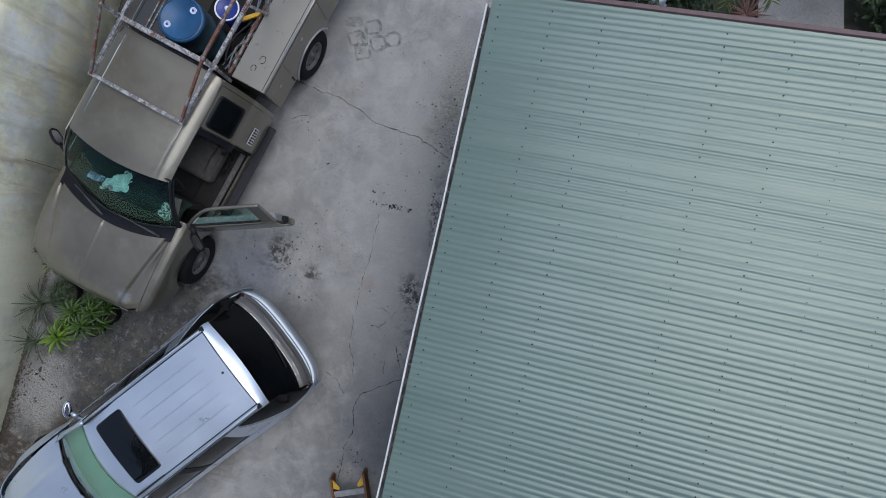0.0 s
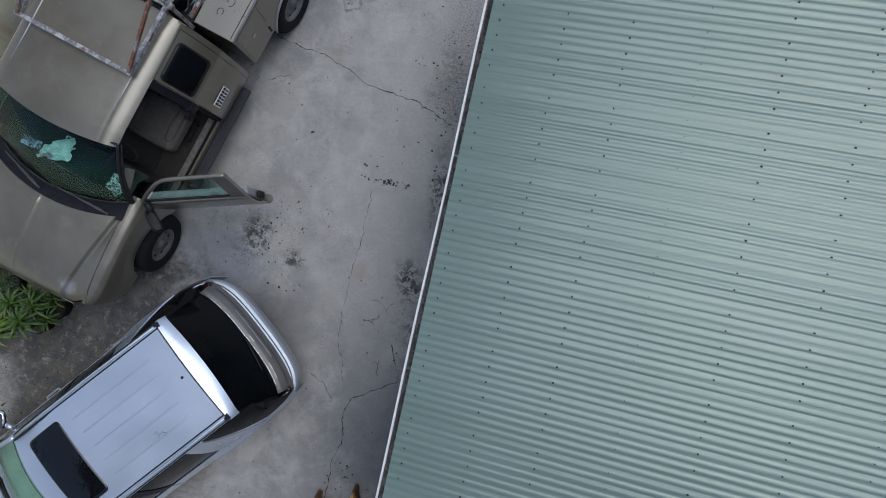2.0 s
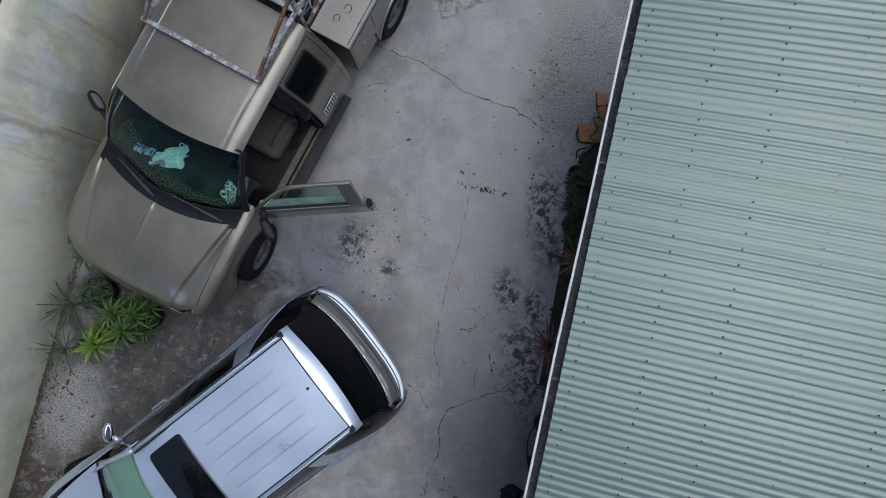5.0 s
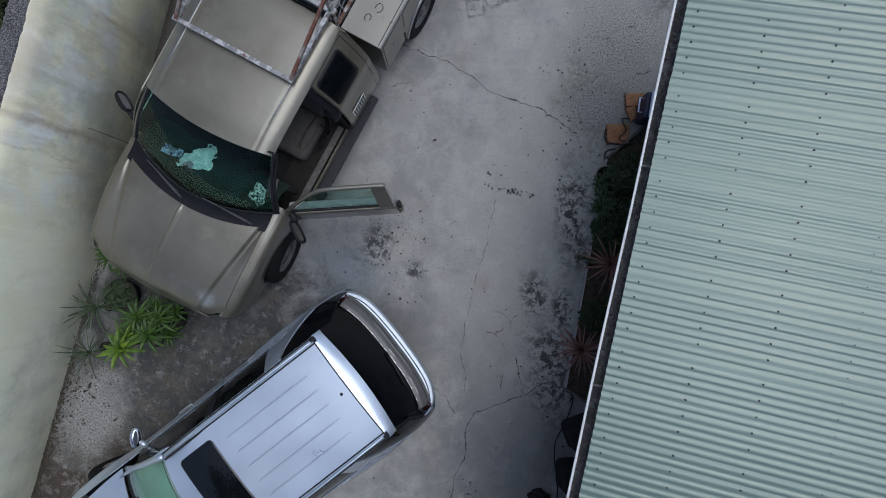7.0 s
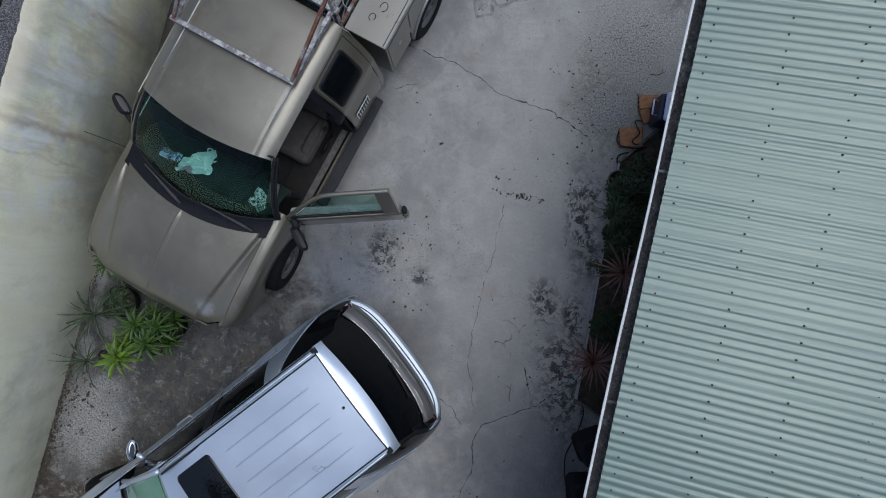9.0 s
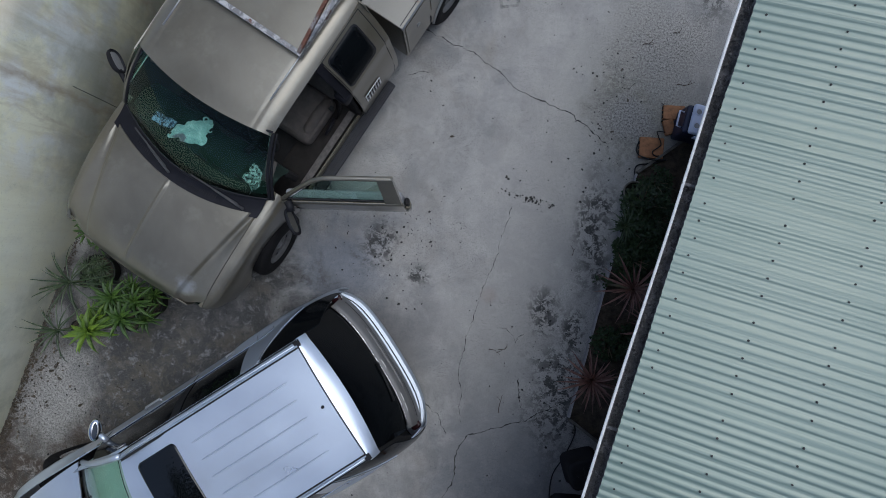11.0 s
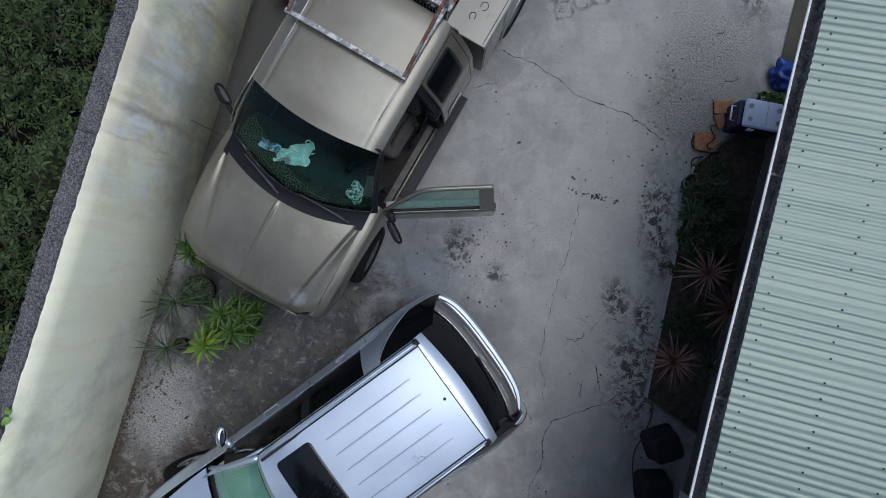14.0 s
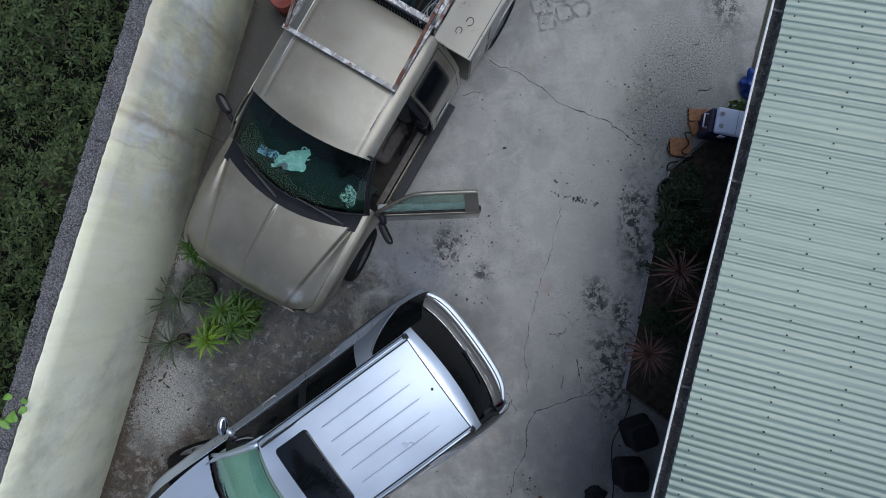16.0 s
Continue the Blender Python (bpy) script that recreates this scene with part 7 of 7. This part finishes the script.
bag("dark_bag", Matrix.Translation((0.38, -3.0, 0)), (0.13, 0.12, 0.10), BLACK_PLASTIC, "crumpled dark bag on the concrete", "bag", 12.0, 0.6)


def trestle():
    """A low wooden frame with grey slats and yellow corner pads."""
    m = Matrix.Translation((-0.56, -3.42, 0)) @ Matrix.Rotation(radians(9), 4, "Z")
    root = thing("slatted_frame", m, "orange-brown wooden frame with grey slats and yellow corners", "frame")
    for x in (-0.25, 0.25):
        part("rail", box(bmesh.new(), x - 0.018, x + 0.018, -0.55, 0.36, 0.05, 0.30, bevel=0.006), WOOD, root, "orange-brown side rail")
        for y in (-0.5, 0.30):
            part("foot", box(bmesh.new(), x - 0.02, x + 0.02, y - 0.02, y + 0.02, 0, 0.05), WOOD, root)
        bm = bmesh.new()
        s = 1 if x < 0 else -1
        lo = [bm.verts.new((x + s * a, b, 0.24)) for a, b in ((0.02, 0.32), (0.12, 0.20), (0.10, 0.16), (0.02, 0.19))]
        hi = [bm.verts.new(v.co + Vector((0, 0, 0.03))) for v in lo]
        bm.faces.new(lo), bm.faces.new(hi)
        for k in range(4):
            bm.faces.new((lo[k], lo[(k + 1) % 4], hi[(k + 1) % 4], hi[k]))
        part("corner_pad", bm, YELLOW, root, "yellow corner pad")
    for y in (0.10, -0.06, -0.22, -0.38):
        part("slat", box(bmesh.new(), -0.23, 0.23, y - 0.045, y + 0.045, 0.25, 0.272, bevel=0.004), SLAT_GREY, root, "grey slat")


trestle()
pail = thing("paint_pail", Matrix.Translation((-4.02, 3.55, 0)), "dull red pail with a red lid by the wall", "pail")
part("body", lathe(bmesh.new(), [(0.0, 0.0), (0.13, 0.0), (0.15, 0.34), (0.0, 0.34)], 28), CLAY_POT, pail, "", True)
part("lid", lathe(bmesh.new(), [(0.155, 0.33), (0.158, 0.365), (0.14, 0.37), (0.13, 0.36), (0.0, 0.36)], 28), CLAY_POT, pail, "red lid", True)

# ---- beyond the walls ----


def hedge():
    """Scrub behind the boundary wall: leaf clumps with gaps, twigs between."""
    rng = random.Random(61)
    root = thing("scrub", WALL, "dense dark green scrub behind the wall", "scrub", kind="structure")
    verts, faces = [], []
    for k in range(21000):
        x, y = -0.26 - 3.4 * rng.random() ** 1.2, rng.uniform(-5.5, 7)
        c = Vector((x, y, 0))
        top = 1.62 + 0.45 * noise.noise(c * 1.1) + 0.30 * noise.noise(c * 3.1 + Vector((5, 0, 0)))
        if noise.noise(c * 2.3 + Vector((0, 9, 0))) < -0.34:
            continue
        c.z = top - 0.8 * rng.random() ** 1.6
        # it thins out and stays low beside the wall
        c.z -= 0.75 * smooth((x + 0.75) / 0.5)
        # a whorl of pointed leaves at the end of a twig
        h0, big = rng.random() * 6.28, rng.choice((0.04, 0.05, 0.06, 0.075, 0.095))
        for j in range(5):
            h, tilt, s = h0 + j * 1.257 + rng.uniform(-0.3, 0.3), rng.uniform(-0.45, 0.35), big * rng.uniform(0.7, 1.15)
            d = Vector((math.cos(h) * math.cos(tilt), math.sin(h) * math.cos(tilt), math.sin(tilt)))
            q = Vector((-math.sin(h), math.cos(h), rng.uniform(-0.4, 0.4))) * s * 0.19
            p = c + d * 0.008
            i = len(verts)
            verts += [tuple(v) for v in (p, p + d * s * 0.4 + q, p + d * s - Vector((0, 0, s * 0.1)), p + d * s * 0.4 - q, p + d * s * 0.5 - Vector((0, 0, s * 0.06)))]
            faces += [(i, i + 4, i + 1), (i + 1, i + 4, i + 2), (i + 2, i + 4, i + 3), (i + 3, i + 4, i)]
    me = bpy.data.meshes.new("foliage")
    me.from_pydata(verts, [], faces)
    me.materials.append(HEDGE)
    ob = new("foliage", me)
    ob.parent = root
    tagged(ob, kind="stuff")
    bm = bmesh.new()
    for k in range(420):
        x, y = -0.78 - 2.8 * rng.random(), rng.uniform(-5.5, 7)
        z = 1.55 + 0.4 * noise.noise((x * 1.1, y * 1.1, 0))
        a, l = rng.random() * 6.28, rng.uniform(0.15, 0.45)
        tube(bm, [(x, y, z), (x + l * 0.5 * math.cos(a), y + l * 0.5 * math.sin(a), z + rng.uniform(-0.02, 0.08)), (x + l * math.cos(a + 0.3), y + l * math.sin(a + 0.3), z + rng.uniform(-0.05, 0.1))], 0.004, 4, False)
    part("twigs", bm, DRY_TWIG, root, "dry brown twigs", kind="stuff")
    # the bank's near-black colour carries the shade below the foliage
    part("earth_bank", grid(bmesh.new(), lambda u, v: Vector((lerp(-0.22, -4.2, u), lerp(-9, 9, v), 0.80 + 0.25 * noise.noise((u * 4, v * 12, 0)))), 14, 60), SCRUB_SHADE, root, "earth under the scrub, coloured near black for its shade")
    part("earth_side", box(bmesh.new(), -4.3, -0.225, -9, 9, 0.0, 0.7), SOIL, root)


hedge()


def tree(x, y, top, spread, seed, label, low=0.45, z=0.0, lean=(0.0, 0.0)):
    """A tall tree behind the wall: trunk, forking limbs, a crown of leaf sprays with gaps."""
    rng = random.Random(seed)
    root = thing("tree", Matrix.Translation((x, y, z)), label, "tree")
    lx, ly = lean
    fork = top * low
    part("trunk", tube(bmesh.new(), [(0, 0, -0.15), (0.08 + lx * 0.25, 0.05 + ly * 0.25, fork * 0.4), (lx * 0.6 - 0.05, ly * 0.6 + 0.1, fork * 0.75), (lx, ly, fork)], [0.26, 0.22, 0.19, 0.17], 12), BARK, root, "grey-brown trunk", True)
    sprays = []
    for k in range(9):
        a = 2.4 * k + rng.uniform(-0.3, 0.3)
        reach, rise = spread * rng.uniform(0.35, 0.95), (top - fork) * rng.uniform(0.55, 1.0)
        end = Vector((lx + reach * math.cos(a), ly + reach * math.sin(a), fork + rise))
        mid = Vector((lerp(lx, end.x, 0.45), lerp(ly, end.y, 0.45), fork + rise * 0.62))
        part("limb", tube(bmesh.new(), [(lx, ly, fork - 0.1), mid, end], [0.11, 0.07, 0.02], 8), BARK, root, "", True)
        for j in range(9):
            q = mid.lerp(end, rng.uniform(0.2, 1.1))
            sprays.append(q + Vector((rng.gauss(0, 0.5), rng.gauss(0, 0.5), rng.gauss(0, 0.35))))
    verts, faces = [], []
    for c in sprays:
        for k in range(90):
            o = Vector((rng.gauss(0, 0.36), rng.gauss(0, 0.36), rng.gauss(0, 0.24)))
            h, tilt, s = rng.random() * 6.28, rng.uniform(-0.8, 0.4), rng.uniform(0.09, 0.17)
            d = Vector((math.cos(h) * math.cos(tilt), math.sin(h) * math.cos(tilt), math.sin(tilt)))
            w = Vector((-math.sin(h), math.cos(h), rng.uniform(-0.4, 0.4))) * s * 0.26
            p, i = c + o, len(verts)
            verts += [tuple(v) for v in (p, p + d * s * 0.45 + w, p + d * s, p + d * s * 0.45 - w)]
            faces.append((i, i + 1, i + 2, i + 3))
    me = bpy.data.meshes.new("crown")
    me.from_pydata(verts, [], faces)
    me.materials.append(TREE)
    ob = new("crown", me)
    ob.parent = root
    tagged(ob, "green crown with gaps of sky", kind="stuff")


tree(-8.6, -7.9, 11.6, 2.3, 301, "tall leafy green tree standing behind the boundary wall", 0.5, 0.75, (1.7, 0.9))
tree(-10.2, 4.4, 11.5, 3.1, 302, "tall leafy green tree behind the scrub")
for k, (x, y, top) in enumerate(((-14.5, -5.0, 7.5), (-13.0, -10.0, 7.0), (-9.5, -13.5, 6.5), (-5.5, -15.0, 7.2), (-1.0, -15.5, 6.6))):
    tree(x, y, top, 2.6, 310 + k, "leafy green tree in a row past the yard", 0.22)


def wall_foot_litter():
    """Dead leaves and dirt gathered along the foot of the wall and in the corner."""
    rng = random.Random(91)
    verts, faces = [], []
    for k in range(2600):
        y = rng.uniform(-4.2, 4.6)
        x = 0.012 + abs(rng.gauss(0, 0.04 if k % 3 or y > -1.2 else 0.22))
        p = Vector((x, y, 0.004 + 0.02 * rng.random()))
        h, s = rng.random() * 6.28, rng.choice((0.012, 0.018, 0.025, 0.035)) * (1.3 if y < -1.2 else 0.8)
        d = Vector((math.cos(h), math.sin(h), rng.uniform(-0.1, 0.2)))
        q = Vector((-math.sin(h), math.cos(h), rng.uniform(-0.3, 0.3))) * s * 0.35
        i = len(verts)
        verts += [tuple(WALL @ v) for v in (p, p + d * s * 0.5 + q, p + d * s, p + d * s * 0.5 - q)]
        faces += [(i, i + 1, i + 2, i + 3)]
    me = bpy.data.meshes.new("leaf_litter")
    me.from_pydata(verts, [], faces)
    me.materials.append(LITTER)
    tagged(new("leaf_litter", me), "dead brown leaves along the wall's foot", "leaves", kind="stuff")


wall_foot_litter()


def vine():
    rng = random.Random(71)
    p = WALL @ Vector((-0.10, -1.55, 2.12))
    root = thing("vine", Matrix.Translation(p), "bright green vine leaves hanging over the wall's top", "vine")
    for k in range(9):
        a = rng.uniform(-0.6, 0.9)
        d = Vector((rng.uniform(-0.20, 0.16), rng.uniform(-0.10, 0.22), rng.uniform(0.02, 0.07)))
        bm = bmesh.new()
        s = rng.uniform(0.09, 0.15)
        m = Matrix.Translation(d) @ Euler((rng.uniform(-0.5, 0.4), rng.uniform(-0.4, 0.5), rng.random() * 6.28)).to_matrix().to_4x4()
        mid = [bm.verts.new(m @ Vector((s * t, 0, -0.10 * s))) for t in (0, 0.35, 0.7, 1.0)]
        for sg in (1, -1):
            edge = [bm.verts.new(m @ Vector((s * t, sg * w * s, 0.03 * s))) for t, w in ((0.02, 0.06), (0.22, 0.36), (0.52, 0.34), (0.85, 0.14))]
            for i in range(3):
                bm.faces.new((mid[i], mid[i + 1], edge[i + 1], edge[i]))
        part("leaf", bm, VINE, root)


vine()


def palm(x, y, z, seed, size, label):
    rng = random.Random(seed)
    root = thing("palm", Matrix.Translation((x, y, 0)), label, "palm")
    part("trunk", tube(bmesh.new(), [(0, 0, 0), (0.02, 0.01, z * 0.5), (0, 0, z)], [0.09, 0.075, 0.06], 10), BARK, root, "", True)
    for k in range(11):
        a = 6.283 * k / 11 + rng.uniform(-0.2, 0.2)
        bm = bmesh.new()
        pts, p, tilt = [], Vector((0, 0, z)), 0.7
        for i in range(13):
            pts.append(p.copy())
            p += Vector((math.cos(a) * math.cos(tilt), math.sin(a) * math.cos(tilt), math.sin(tilt))) * size / 12
            tilt -= 0.13
        tube(bm, pts, 0.008, 5, False)
        for i in range(2, 13):
            for s in (1, -1):
                for o in (0.0, 0.5):
                    q = pts[i].lerp(pts[min(12, i + 1)], o)
                    leaf(bm, q, a + s * rng.uniform(0.7, 1.0), rng.uniform(-0.4, 0.1), size * 0.30 * (1 - 0.5 * abs(i - 6) / 7), 0.022, 0.7, 3)
        part("frond", bm, PALM, root)


palm(4.85, 4.45, 1.25, 81, 0.95, "small palm behind the house roof")
palm(6.65, 4.40, 1.35, 82, 0.85, "small palm beside the grey path")
garden = part("garden_earth", grid(bmesh.new(), lambda u, v: HOUSE @ Vector((lerp(1.05, 10, u), lerp(3.0, 12, v), 0.012 + 0.02 * abs(noise.noise((u * 30, v * 30, 0))))), 40, 40), EARTH)
tagged(garden, "dark damp earth behind the house", "ground", kind="structure")
path = part("garden_path", grid(bmesh.new(), lambda u, v: Vector((lerp(5.65, 6.95, u), lerp(3.1, 9.0, v), 0.05 + 0.006 * noise.noise((u * 5, v * 20, 2)))), 8, 30), CONCRETE)
path.modifiers.new("thickness", "SOLIDIFY").thickness = 0.06
tagged(path, "grey concrete garden path behind the house", "path", kind="structure")
dead = thing("dead_fronds", Matrix.Translation((5.45, 3.95, 0.03)), "heap of dry brown palm fronds by the path", "fronds")
part("fronds", rosette(bmesh.new(), random.Random(84), (0, 0, 0.12), 26, 0.5, 0.03, 0.5, -0.1, 0.7), RED_LEAF, dead)
shrub("dark_shrub", [(3.3, 4.5), (3.7, 4.2), (4.2, 4.35), (4.5, 4.0), (7.5, 4.1), (7.9, 3.8)], SHRUB, "dark leafy garden shrub behind the house", 55, 0.42, 520, 0.12, 0.9, Matrix())
bag("blue_tarp", Matrix.Translation((3.95, 4.1, 0)), (0.20, 0.16, 0.5), PALE_LID, "pale blue bag on the ground behind the house", "bag", 15.0, 0.8)


def twig(x, y, length, turn, bend, seed):
    """A dry twig with a side shoot, lying on the yard."""
    rng = random.Random(seed)
    root = thing("twig", Matrix.Translation((x, y, 0.006)) @ Matrix.Rotation(radians(turn), 4, "Z"), "dry brown twig lying on the concrete", "twig", "twigs on the yard")
    pts = [(lerp(-length / 2, length / 2, k / 8), bend * math.sin(math.pi * k / 8) + rng.uniform(-0.006, 0.006), 0.002 + 0.004 * rng.random()) for k in range(9)]
    part("stem", tube(bmesh.new(), pts, [0.0045 - 0.0003 * k for k in range(9)], 5), DRY_TWIG, root, "", True)
    part("shoot", tube(bmesh.new(), [pts[5], (pts[5][0] + 0.03, pts[5][1] + 0.03, 0.006), (pts[5][0] + 0.045, pts[5][1] + 0.055, 0.004)], 0.0025, 4), DRY_TWIG, root, "", True)


for k, (x, y, length, turn, bend) in enumerate(((1.78, 2.62, 0.22, 12, -0.02), (1.55, 2.32, 0.10, -50, 0.0), (1.62, 3.22, 0.10, 5, 0.01), (1.28, 3.05, 0.12, 3, 0.008), (-0.22, -0.86, 0.16, -25, 0.02), (-0.12, -0.80, 0.12, 20, -0.015), (-0.09, -1.47, 0.22, 82, 0.008), (-4.75, -1.75, 0.09, -30, 0.005), (-4.45, -1.55, 0.07, 70, 0.004), (-3.95, -2.0, 0.08, 15, 0.004), (0.62, 0.45, 0.10, 75, 0.006))):
    twig(x, y, length, turn, bend, 200 + k)


def fallen_leaf(x, y, size, turn):
    root = thing("fallen_leaf", Matrix.Translation((x, y, 0.004)) @ Matrix.Rotation(radians(turn), 4, "Z"), "curled dead leaf lying on the concrete", "leaf", "dead leaves on the yard")
    bm = bmesh.new()
    leaf(bm, (-size / 2, 0, 0.002), 0.0, 0.25, size, size * 0.5, 0.6, 6, 0.3)
    part("blade", bm, LITTER, root)


for x, y, size, turn in ((-0.98, 1.71, 0.06, 10), (1.0, 2.72, 0.05, 70), (1.1, 2.35, 0.05, 100), (0.95, 1.95, 0.05, 20), (-5.2, -2.0, 0.07, 40), (-5.05, -2.25, 0.06, 130), (-5.55, -1.55, 0.08, 80), (-5.6, -1.62, 0.07, 20), (-5.5, -1.7, 0.07, 150), (-4.3, -2.3, 0.05, 60)):
    fallen_leaf(x, y, size, turn)
